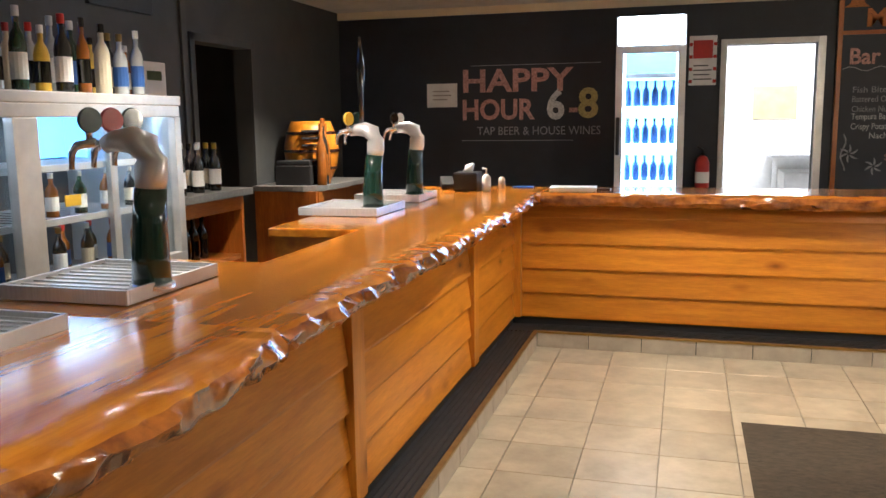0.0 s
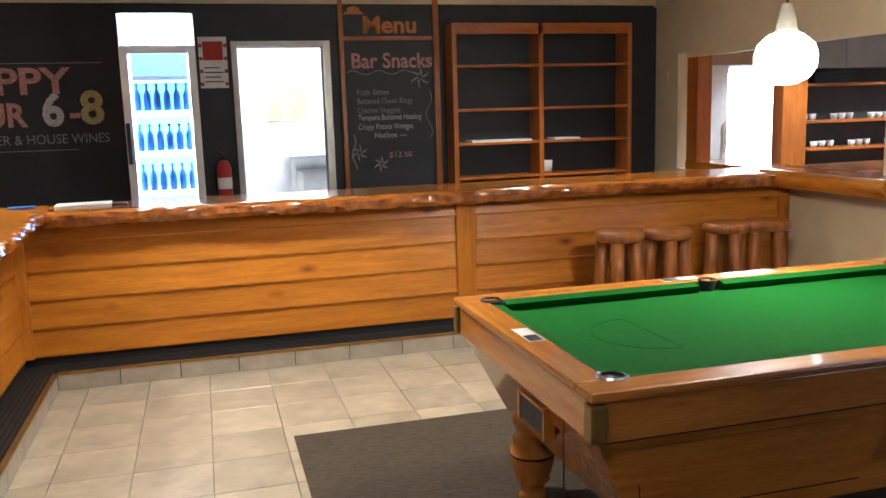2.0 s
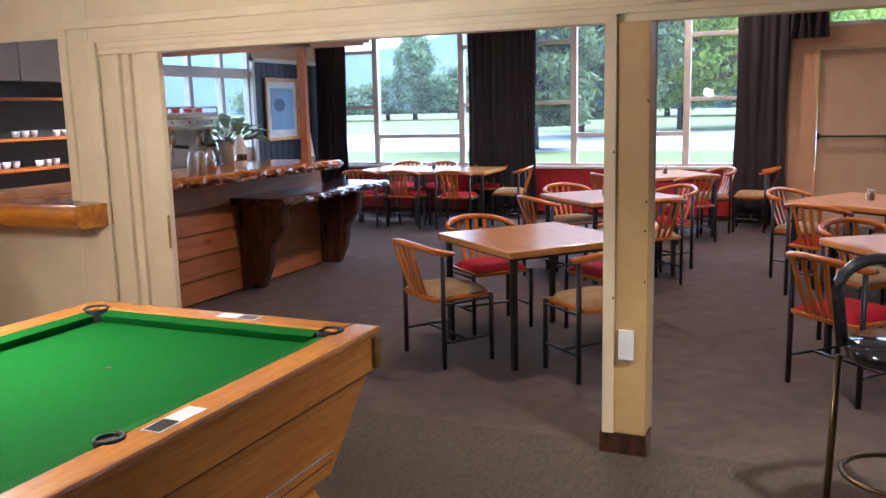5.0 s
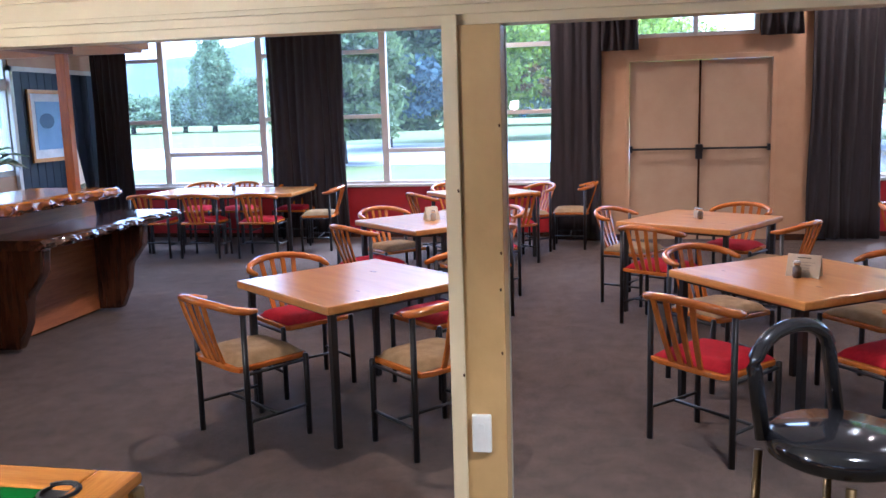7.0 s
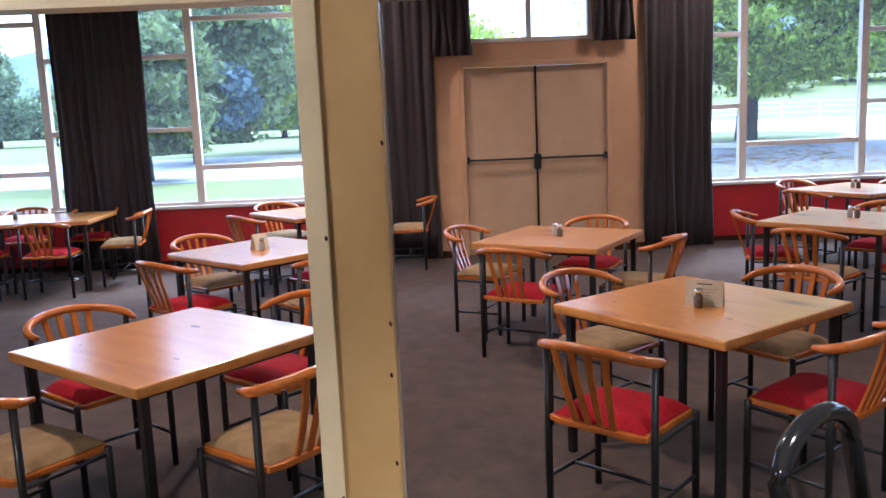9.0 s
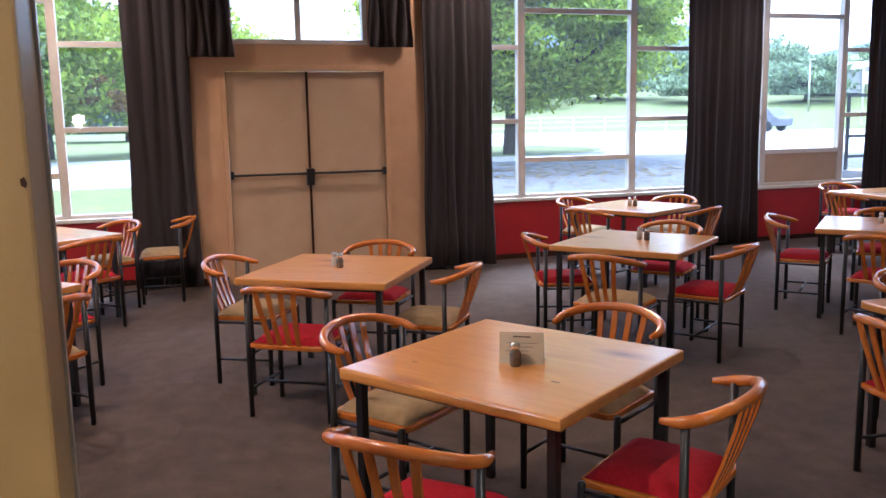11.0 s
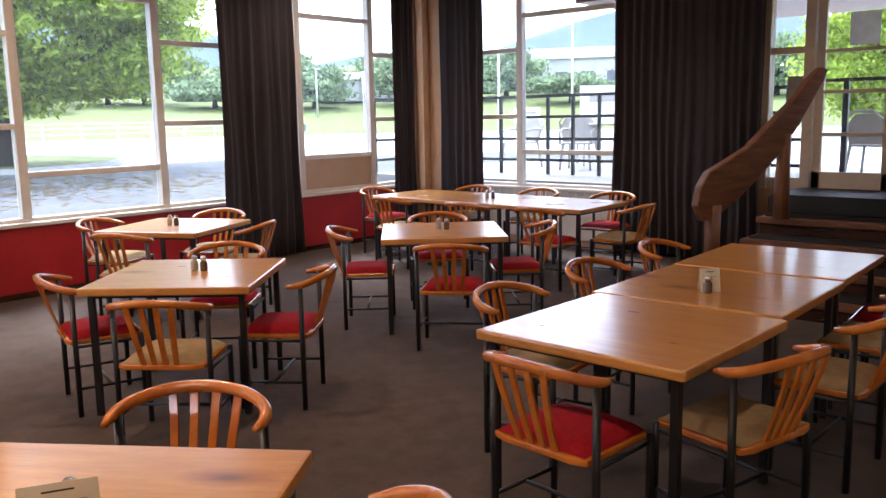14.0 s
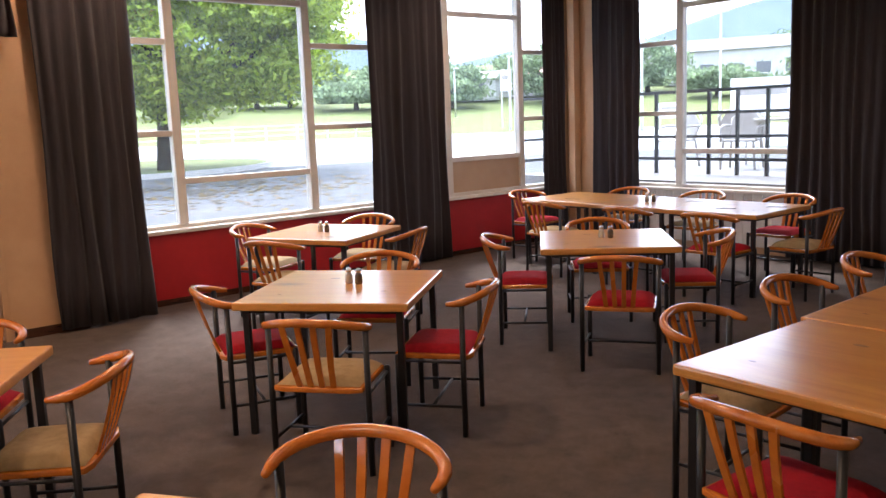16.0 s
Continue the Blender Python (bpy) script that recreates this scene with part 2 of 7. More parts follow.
M["cream_aged"] = mat("cream_aged", (0.50, 0.335, 0.14), (0.42, 0.27, 0.105), 0.38, 3, bump=0.06, bscale=70, blotch=0.12)
M["tan_wall"] = mat("tan_wall", (0.56, 0.35, 0.20), (0.50, 0.30, 0.165), 0.6, 3, bump=0.06, bscale=120, blotch=0.08)
M["tan_door"] = mat("tan_door", (0.52, 0.37, 0.245), (0.47, 0.325, 0.21), 0.45, 3, bump=0.03, bscale=90, blotch=0.06)
M["red_panel"] = mat("red_panel", (0.42, 0.012, 0.016), (0.36, 0.009, 0.012), 0.5, 5, bump=0.04, bscale=90)
M["navy"] = mat("navy", (0.016, 0.022, 0.040), None, 0.5, 5)
M["servery_panel"] = mat("servery_panel", (0.30, 0.28, 0.255), None, 0.5, 3, blotch=0.06)
M["ceiling"] = mat("ceiling", (0.62, 0.58, 0.50), None, 0.8, 4, bump=0.05, bscale=120, blotch=0.06)
M["curtain"] = mat("curtain", (0.031, 0.023, 0.027), (0.018, 0.013, 0.016), 0.9, 20, (1, 1, 0.1), 0.15, 300, sheen=0.08)
M["frame_white"] = mat("frame_white", (0.72, 0.68, 0.62), (0.64, 0.60, 0.54), 0.4, 6, bump=0.03, bscale=70, blotch=0.07)
M["frame_cream"] = mat("frame_cream", (0.62, 0.50, 0.37), (0.54, 0.43, 0.31), 0.4, 6, bump=0.03, bscale=70, blotch=0.08)
M["thin_paper"] = mat("thin_paper", (0.80, 0.80, 0.78), None, 0.8, 5, blotch=0.04, leaf=True)
M["white"] = mat("white", (0.78, 0.77, 0.74), None, 0.5, 5, blotch=0.05)
M["paper"] = mat("paper", (0.80, 0.79, 0.76), None, 0.8, 5, blotch=0.04)
M["baize"] = mat("baize", (0.012, 0.108, 0.013), (0.010, 0.092, 0.010), 0.95, 60, bump=0.1, bscale=500, spec=0.1, blotch=0.08)
M["steel"] = mat("steel", (0.74, 0.74, 0.73), (0.62, 0.62, 0.62), 0.30, 8, (20, 1, 1), 0.02, 60, metal=0.6)
M["chrome"] = mat("chrome", (0.80, 0.80, 0.80), None, 0.20, 5, metal=0.85, blotch=0.03, rvar=0.03)
M["satin_steel"] = mat("satin_steel", (0.80, 0.80, 0.80), (0.70, 0.70, 0.70), 0.34, 9, metal=0.55, blotch=0.05)
M["alu"] = mat("alu", (0.62, 0.61, 0.57), (0.52, 0.51, 0.48), 0.38, 10, metal=0.6)
M["dark_green"] = mat("dark_green", (0.006, 0.030, 0.020), None, 0.18, 6, coat=0.5)
M["worktop"] = mat("worktop", (0.17, 0.165, 0.155), (0.12, 0.115, 0.11), 0.4, 30)
M["glass"] = glass("window_glass", (0.86, 0.88, 0.895), 0.6, 0.010)
M["cabinet_glass"] = glass("cabinet_glass", (0.9, 0.93, 0.93), 1.0)
M["chalk_white"] = mat("chalk_white", (0.62, 0.62, 0.60), (0.35, 0.35, 0.34), 0.95, 60, lo=0.3, hi=0.6)
M["chalk_pink"] = mat("chalk_pink", (0.60, 0.34, 0.29), (0.26, 0.12, 0.10), 0.95, 60, lo=0.3, hi=0.6)
M["chalk_yellow"] = mat("chalk_yellow", (0.55, 0.48, 0.20), (0.34, 0.29, 0.12), 0.95, 60, lo=0.3, hi=0.6)
M["chalk_orange"] = mat("chalk_orange", (0.60, 0.24, 0.08), (0.40, 0.15, 0.05), 0.95, 60, lo=0.3, hi=0.6)
M["chalk_grey"] = mat("chalk_grey", (0.34, 0.34, 0.35), (0.17, 0.17, 0.17), 0.95, 60, lo=0.3, hi=0.6)
M["baize_line"] = mat("baize_line", (0.011, 0.098, 0.0118), None, 0.95, 60, spec=0.05)
M["red_paint"] = mat("red_paint", (0.45, 0.02, 0.015), None, 0.35, 8)
M["cardboard"] = mat("cardboard", (0.52, 0.36, 0.18), None, 0.8, 8)
M["blue"] = mat("blue", (0.03, 0.10, 0.32), None, 0.5, 8)
M["amber"] = mat("amber_glass", (0.26, 0.085, 0.012), None, 0.1, 8, coat=0.6)
M["bottle_green"] = mat("bottle_green", (0.012, 0.045, 0.018), None, 0.1, 8, coat=0.6)
M["bottle_dark"] = mat("bottle_dark", (0.010, 0.010, 0.009), None, 0.1, 8, coat=0.6)
M["bottle_clear"] = mat("bottle_clear", (0.42, 0.44, 0.44), None, 0.08, 8, coat=0.6)
M["yellow"] = mat("yellow", (0.62, 0.40, 0.03), None, 0.35, 8)
M["label_cream"] = mat("label_cream", (0.62, 0.55, 0.40), None, 0.7, 8)
M["card"] = mat("card", (0.70, 0.64, 0.50), None, 0.8, 5, blotch=0.05)
M["salt_glass"] = mat("salt_glass", (0.50, 0.47, 0.42), None, 0.12, 8, coat=0.5)
M["pepper"] = mat("pepper", (0.16, 0.125, 0.095), (0.09, 0.07, 0.055), 0.14, 40, coat=0.5)
M["patio_plastic"] = mat("patio_plastic", (0.50, 0.47, 0.43), (0.42, 0.39, 0.36), 0.45, 8)
M["plastic_grey"] = mat("plastic_grey", (0.30, 0.27, 0.24), None, 0.5, 8)
M["grass"] = mat("grass", (0.165, 0.190, 0.040), (0.110, 0.135, 0.026), 0.95, 1.4, bump=0.5, bscale=40, blotch=0.22)
M["asphalt"] = mat("asphalt", (0.120, 0.120, 0.122), (0.080, 0.080, 0.082), 0.88, 0.6, bump=0.2, bscale=140, blotch=0.25)
M["wet_drive"] = mat("wet_drive", (0.46, 0.46, 0.45), (0.36, 0.36, 0.355), 0.7, 0.35, bump=0.1, bscale=90, blotch=0.2)
M["kerb"] = mat("kerb", (0.50, 0.48, 0.44), None, 0.8, 8, bump=0.2)
M["deck"] = mat("deck", (0.27, 0.255, 0.24), None, 0.6, 4, bump=0.1)
M["trunk"] = mat("trunk", (0.055, 0.040, 0.030), (0.030, 0.022, 0.017), 0.9, 12, (2, 2, 0.5), 0.6, 18)
M["leaf_bright"] = mat("leaf_bright", (0.42, 0.50, 0.060), (0.22, 0.32, 0.035), 0.5, 2.4, blotch=0.45, leaf=True)
M["leaf_dark"] = mat("leaf_dark", (0.21, 0.26, 0.090), (0.085, 0.125, 0.045), 0.55, 1.5, blotch=0.5, leaf=True)
M["leaf_pale"] = mat("leaf_pale", (0.42, 0.50, 0.42), (0.16, 0.26, 0.17), 0.4, 14, blotch=0.3, leaf=True)
M["print_blue"] = mat("print_blue", (0.30, 0.46, 0.66), (0.22, 0.36, 0.56), 0.5, 2, blotch=0.15)
M["print_dark"] = mat("print_dark", (0.10, 0.17, 0.27), (0.07, 0.12, 0.20), 0.5, 3)
M["leaf_blue"] = mat("leaf_blue", (0.20, 0.27, 0.29), (0.10, 0.15, 0.16), 0.6, 1.5, blotch=0.45, leaf=True)
# paler, greyer than near leaves: distance haze is in the leaf colour
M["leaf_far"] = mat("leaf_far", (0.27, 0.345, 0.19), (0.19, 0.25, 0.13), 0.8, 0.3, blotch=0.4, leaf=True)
M["leaf_autumn"] = mat("leaf_autumn", (0.26, 0.16, 0.035), (0.16, 0.11, 0.02), 0.6, 2, blotch=0.4, leaf=True)
# blue-grey base colour carries the haze of distance over the hills
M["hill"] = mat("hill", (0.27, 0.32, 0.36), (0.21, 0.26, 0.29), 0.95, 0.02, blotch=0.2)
M["house_white"] = mat("house_white", (0.60, 0.58, 0.55), None, 0.7, 1)
M["roof_grey"] = mat("roof_grey", (0.16, 0.16, 0.17), None, 0.6, 1)
M["roof_red"] = mat("roof_red", (0.30, 0.07, 0.05), None, 0.6, 1)
M["lamp_glow"] = glow("lamp_glow", (1.0, 0.80, 0.52), 30)
M["down_glow"] = glow("downlight_glow", (1.0, 0.90, 0.75), 25)
M["fridge_glow"] = glow("fridge_glow", (0.72, 0.88, 1.0), 2.6)
M["sign_glow"] = glow("sign_glow", (0.80, 0.90, 1.0), 4.6)
M["shelf_glow"] = glow("shelf_glow", (0.16, 0.50, 1.0), 1.0)
M["door_glow"] = glow("door_glow", (0.95, 0.97, 1.0), 2.6)
M["tv_glow"] = glow("screen_glow", (0.05, 0.12, 0.35), 0.8)


# ---- mesh building ----
class B:
    """Collects vertices and faces of one mesh."""

    def __init__(self):
        self.v, self.f = [], []

    def add(self, verts, faces):
        k = len(self.v)
        self.v += [tuple(p) for p in verts]
        self.f += [tuple(i + k for i in f) for f in faces]
        return self

    def box(self, x0, x1, y0, y1, z0, z1):
        x0, x1, y0, y1, z0, z1 = min(x0, x1), max(x0, x1), min(y0, y1), max(y0, y1), min(z0, z1), max(z0, z1)
        return self.add([(x, y, z) for z in (z0, z1) for y in (y0, y1) for x in (x0, x1)],
                        [(0, 2, 3, 1), (4, 5, 7, 6), (0, 1, 5, 4), (2, 6, 7, 3), (0, 4, 6, 2), (1, 3, 7, 5)])

    def tube(self, pts, r, n=10, cap=True):
        pts = [Vector(p) for p in pts]
        rs = r if isinstance(r, (list, tuple)) else [r] * len(pts)
        rings, up = [], Vector((0, 0, 1))
        for i, p in enumerate(pts):
            d = (pts[min(i + 1, len(pts) - 1)] - pts[max(i - 1, 0)]).normalized()
            s = d.cross(up if abs(d.z) < 0.95 else Vector((0, 1, 0))).normalized()
            u = s.cross(d)
            rings.append([p + rs[i] * (math.cos(a) * s + math.sin(a) * u) for a in [2 * math.pi * j / n for j in range(n)]])
        faces = [(i * n + j, i * n + (j + 1) % n, (i + 1) * n + (j + 1) % n, (i + 1) * n + j) for i in range(len(pts) - 1) for j in range(n)]
        if cap:
            faces += [tuple(range(n))[::-1], tuple((len(pts) - 1) * n + j for j in range(n))]
        return self.add([p for ring in rings for p in ring], faces)

    def bar(self, a, b, w, h):
        """A square bar from a to b."""
        a, b = Vector(a), Vector(b)
        d = (b - a).normalized()
        s = d.cross(Vector((0, 0, 1)) if abs(d.z) < 0.95 else Vector((0, 1, 0))).normalized()
        u = s.cross(d)
        c = [p + sx * w / 2 * s + sy * h / 2 * u for p in (a, b) for sx, sy in ((-1, -1), (1, -1), (1, 1), (-1, 1))]
        return self.add(c, [(0, 1, 2, 3), (7, 6, 5, 4), (0, 4, 5, 1), (1, 5, 6, 2), (2, 6, 7, 3), (3, 7, 4, 0)])

    def lathe(self, prof, cx=0, cy=0, cz=0, n=20):
        v = [(cx + r * math.cos(2 * math.pi * j / n), cy + r * math.sin(2 * math.pi * j / n), cz + z) for r, z in prof for j in range(n)]
        f = [(i * n + j, i * n + (j + 1) % n, (i + 1) * n + (j + 1) % n, (i + 1) * n + j) for i in range(len(prof) - 1) for j in range(n)]
        return self.add(v, f + [tuple(range(n))[::-1], tuple((len(prof) - 1) * n + j for j in range(n))])

    def prism(self, poly, z0, z1, axis="z"):
        def at(p, q):
            return {"z": (p[0], p[1], q), "y": (p[0], q, p[1]), "x": (q, p[0], p[1])}[axis]
        n = len(poly)
        return self.add([at(p, z0) for p in poly] + [at(p, z1) for p in poly],
                        [tuple(range(n))[::-1], tuple(range(n, 2 * n))] + [(i, (i + 1) % n, n + (i + 1) % n, n + i) for i in range(n)])


def part(name, b, material, parent=None, label="", bevel=0.0, smooth=False, segs=2):
    me = bpy.data.meshes.new(name)
    me.from_pydata(b.v, [], b.f)
    bm = bmesh.new()
    bm.from_mesh(me)
    if bevel:
        edges = [e for e in bm.edges if len(e.link_faces) == 2 and e.calc_face_angle(0) > 0.5]
        bmesh.ops.bevel(bm, geom=edges, offset=bevel, segments=segs, profile=0.6, affect="EDGES", clamp_overlap=True)
    bmesh.ops.recalc_face_normals(bm, faces=bm.faces)
    bm.to_mesh(me)
    bm.free()
    if smooth:
        me.shade_smooth()
    me.materials.append(material if not isinstance(material, str) else M[material])
    ob = new(name, me)
    if parent is not None:
        ob.parent = parent
    if label:
        ob["label"] = label
    return ob


def again(ob, m, parent=None):
    """Another piece on the same mesh."""
    o = new(ob.name.split(".")[0], ob.data)
    o.matrix_basis = m
    o.parent = parent
    return o


def thing(name, label, category, m=None, group=""):
    ob = new(name)
    ob.empty_display_size = 0.1
    if m is not None:
        ob.matrix_basis = m
    return tagged(ob, label, category, group)


def structure(name, b, material, label="", bevel=0.0, smooth=False):
    return tagged(part(name, b, material, None, "", bevel, smooth), label, "", "", "structure")


def words(name, text, size, material, m, parent=None, thick=0.002, width=0.0, heavy=0.0):
    """Raised lettering, centred at the pose m, in its xy plane."""
    cu = bpy.data.curves.new(name, "FONT")
    cu.body, cu.size, cu.extrude, cu.align_x, cu.align_y, cu.offset = text, size, thick, "CENTER", "CENTER", heavy
    cu.resolution_u = 3
    tmp = bpy.data.objects.new(name, cu)
    scene.collection.objects.link(tmp)
    bpy.context.view_layer.update()
    me = bpy.data.meshes.new_from_object(tmp.evaluated_get(bpy.context.evaluated_depsgraph_get()))
    bpy.data.objects.remove(tmp)
    me.materials.clear()
    me.materials.append(M[material])
    ob = new(name, me)
    if width:
        xs = [v.co.x for v in me.vertices]
        k = width / (max(xs) - min(xs))
        for v in me.vertices:
            v.co.x *= k
    ob.matrix_basis = m
    ob.parent = parent
    return ob

# ---- the setting ----
CEIL, HIGH, WX, BY, LX, SY, NY, PX = 2.69, 3.75, 12.85, 8.20, -3.38, -8.10, 8.60, 4.50

structure("floor", B().box(LX - 1.6, PX + 0.1, -3.2, BY + 2.6, -0.20, -0.012), "grout", "grey grout bed under the bar's floor tiles")
structure("carpet_dining", B().box(PX + 0.1, WX + 0.02, SY - 0.02, NY, -0.20, 0.0), "carpet", "dark grey-brown worn carpet of the dining room")
structure("carpet_pool", B().box(0.37, PX + 0.1, -3.0, 4.62, -0.012, 0.001), "mat_carpet", "grey-brown carpet under the pool table", 0.002)
structure("ceiling", B().box(LX - 1.6, PX + 0.1, -3.2, BY + 2.6, CEIL, CEIL + 0.1), "ceiling")
structure("ceiling_servery", B().box(PX + 0.1, 8.9, 5.2, NY, 2.71, 2.81), "ceiling")
structure("ceiling_dining", B().box(PX + 0.1, WX + 0.3, SY - 0.1, NY + 0.1, HIGH, HIGH + 0.1), "ceiling")

# bar room: back wall with the kitchen door, dark left wall with a doorway, plain closing walls
structure("wall_back", B().box(LX, 0.372, BY, BY + 0.14, 0, CEIL).box(1.127, PX, BY, BY + 0.14, 0, CEIL).box(0.372, 1.127, BY, BY + 0.14, 2.252, CEIL), "black_wall", "matt black painted back wall behind the bar")
structure("wall_left", B().box(LX - 0.14, LX, -3.2, 5.50, 0, CEIL).box(LX - 0.14, LX, 6.32, BY + 0.14, 0, CEIL).box(LX - 0.14, LX, 5.50, 6.32, 2.20, CEIL), "grey_wall", "dark grey painted wall behind the bar")
structure("wall_store", B().box(LX - 1.5, LX - 1.4, 4.8, 7.2, 0, CEIL).box(LX - 1.4, LX - 0.14, 4.8, 4.9, 0, CEIL).box(LX - 1.4, LX - 0.14, 7.1, 7.2, 0, CEIL), "grey_wall")
structure("wall_behind", B().box(LX - 0.14, PX + 0.1, -3.3, -3.2, 0, CEIL), "cream")
structure("trim", B().box(LX, PX, BY - 0.03, BY, CEIL - 0.07, CEIL), "cream", "cream cornice along the back wall")

# kitchen behind the bright doorway
structure("wall_kitchen", B().box(-1.0, 2.6, BY + 2.5, BY + 2.6, 0, CEIL).box(-1.1, -1.0, BY + 0.14, BY + 2.6, 0, CEIL).box(2.6, 2.7, BY + 0.14, BY + 2.6, 0, CEIL), "white", "white kitchen walls")
dj = structure("door_1", B().box(0.32, 0.372, BY - 0.03, BY + 0.16, 0, 2.30).box(1.127, 1.19, BY - 0.03, BY + 0.16, 0, 2.30).box(0.372, 1.127, BY - 0.03, BY + 0.16, 2.252, 2.30), "alu", "painted metal frame of the open kitchen doorway", 0.004)

# partition between the bar and the dining room: servery hatch, header beam, post
structure("wall_partition", B().box(PX, PX + 0.12, 4.90, 5.10, 0, CEIL).box(PX, PX + 0.12, 5.10, 7.60, 0, 1.02).box(PX, PX + 0.12, 5.10, BY, 2.12, CEIL)
          .box(PX, PX + 0.12, 7.78, BY, 0, 2.12).box(PX, PX + 0.12, 7.60, 7.78, 0, 1.02).box(PX, PX + 0.12, -1.8, 4.90, 2.035, 2.30).box(PX, PX + 0.12, -3.2, -1.8, 0, CEIL), "cream", "cream painted partition with a servery hatch", 0.004)
structure("wall_dining_west", B().box(PX, PX + 0.12, SY - 0.1, -3.2, 0, HIGH).box(PX, PX + 0.12, -3.2, 4.90, CEIL, HIGH).box(PX, PX + 0.12, 4.90, NY, 2.71, HIGH).box(8.85, 8.95, 5.55, NY, 2.30, HIGH).box(PX + 0.1, 8.9, 5.45, 5.57, 2.32, HIGH), "tan_wall", "tan painted upper wall of the dining room")
tr = structure("trim_header", B().box(PX - 0.025, PX, -1.8, 5.12, 2.115, 2.165).box(PX - 0.018, PX, -1.8, 4.92, 2.03, 2.05).box(PX - 0.03, PX + 0.02, -3.2, BY, CEIL - 0.09, CEIL)
               .box(PX - 0.02, PX, 5.06, 5.12, 1.12, 2.12).box(PX - 0.02, PX, 5.12, 7.6, 2.07, 2.12), "cream", "cream moulded trim over the opening", 0.003)
structure("trim_door_track", B().box(PX + 0.018, PX + 0.115, -1.8, 4.90, 1.966, 2.035).box(PX + 0.004, PX + 0.018, -1.8, 4.90, 2.0, 2.035), "cream", "cream timber track of the folding door", 0.003)
for a, b in ((-1.8, 0.0), (0.05, 1.75), (1.80, 3.4), (3.45, 5.05)):
    structure("window_transom", B().box(PX + 0.055, PX + 0.061, a, b, 2.30, CEIL), "glass", "clear glass transom above the header beam")
    structure("trim_mullion", B().box(PX + 0.02, PX + 0.1, b, b + 0.05, 2.30, CEIL), "cream")
post = thing("partition_post", "cream painted square timber post with a dark base", "post", pose(PX, 1.705, 0))
# body is a deeper, more orange cream than the stop beside it
part("post_body", B().box(0, 0.13, 0, 0.20, 0.10, 1.965), "cream_aged", post, "deep orange-cream paint, chipped at the edges", bevel=0.005)
part("door_stop", B().box(-0.014, 0.0, 0.145, 0.198, 0.10, 1.998), "cream", post, bevel=0.003)
for z, y in ((1.62, 0.006), (1.05, 0.012), (1.18, 0.008), (0.82, 0.010), (1.40, 0.150), (0.74, 0.147)):
    part("paint_chip", B().prism([(y, z), (y + 0.005, z + 0.003), (y + 0.006, z + 0.011), (y + 0.001, z + 0.014), (y - 0.002, z + 0.006)], -0.0165 if y > 0.1 else -0.0015, -0.012 if y > 0.1 else 0.002, "x"), "walnut_z", post, "small dark chip in the paint")
part("post_base", B().box(-0.006, 0.136, -0.006, 0.211, 0, 0.10), "walnut_z", post, "dark skirting block", 0.003)
part("edge_strip", B().box(0.13, 0.145, -0.004, 0.03, 0.0, 1.965), "alu", post, "bright aluminium edge strip")
so = part("power_outlet", B().box(-0.022, 0, 0.055, 0.125, 0.46, 0.60), "white", post, "white plastic power outlet", 0.006)
part("rocker_switch", B().box(-0.027, -0.022, 0.08, 0.10, 0.54, 0.57), "paper", so)

fold = thing("folding_door", "cream concertina folding door pushed open against its jamb", "door", pose(PX, 4.40, 0))
for i in range(5):
    y = 0.14 + i * 0.04
    part("door_leaf", B().prism([(0.012 + 0.02 * (i % 2), y + 0.003), (0.09, y), (0.09, y + 0.04), (0.012 + 0.02 * (i % 2), y + 0.037)], 0.01, 1.964), "cream", fold, bevel=0.004)
part("end_leaf", B().box(0.0, 0.04, 0.0, 0.137, 0.01, 1.964), "cream", fold, bevel=0.005)
part("end_leaf", B().box(0.02, 0.10, 0.343, 0.50, 0.01, 1.964), "cream", fold, bevel=0.005)
part("flush_handle", B().box(-0.006, 0.0, 0.003, 0.017, 0.86, 1.05), "brass", fold)
part("door_frame", B().box(-0.02, 0.0, 0.44, 0.50, 0, 2.04), "cream", fold, bevel=0.003)

# dining room: window wall, door wall, side walls
structure("wall_window", B().box(WX, WX + 0.2, SY, 8.6, 0, 0.70).box(WX, WX + 0.2, SY, 8.6, 3.40, HIGH).box(WX, WX + 0.2, 8.40, 8.6, 0.7, 3.4)
          .box(WX, WX + 0.2, 5.18, 5.32, 0.7, 3.4).box(WX, WX + 0.2, 1.45, 1.72, 0.7, 3.4).box(WX, WX + 0.2, -1.72, -1.45, 0.7, 3.4).box(WX, WX + 0.2, -5.05, -4.88, 0.7, 3.4).box(WX, WX + 0.2, SY, -7.85, 0.7, 3.4), "tan_wall", "tan painted window wall")
structure("wall_red_panel", B().box(WX - 0.018, WX - 0.002, 1.95, 8.35, 0.06, 0.70).box(WX - 0.018, WX - 0.002, -7.85, -1.55, 0.06, 0.70), "red_panel", "bright red painted panels under the windows", 0.003)
structure("wall_doors", B().box(12.5, 12.64, 1.09, 1.62, 0, HIGH).box(12.5, 12.64, -1.30, -0.67, 0, HIGH).box(12.5, 12.64, -0.67, 1.09, 2.27, 2.50).box(12.5, 12.64, -0.67, 1.09, 3.35, HIGH)
          .box(12.5, 12.64, 1.00, 1.09, 2.50, HIGH).box(12.5, 12.64, -0.67, -0.46, 2.50, HIGH).box(12.64, WX, 1.50, 1.62, 0, HIGH).box(12.64, WX, -1.30, -1.18, 0, HIGH), "tan_wall", "tan painted wall round the exit doors")
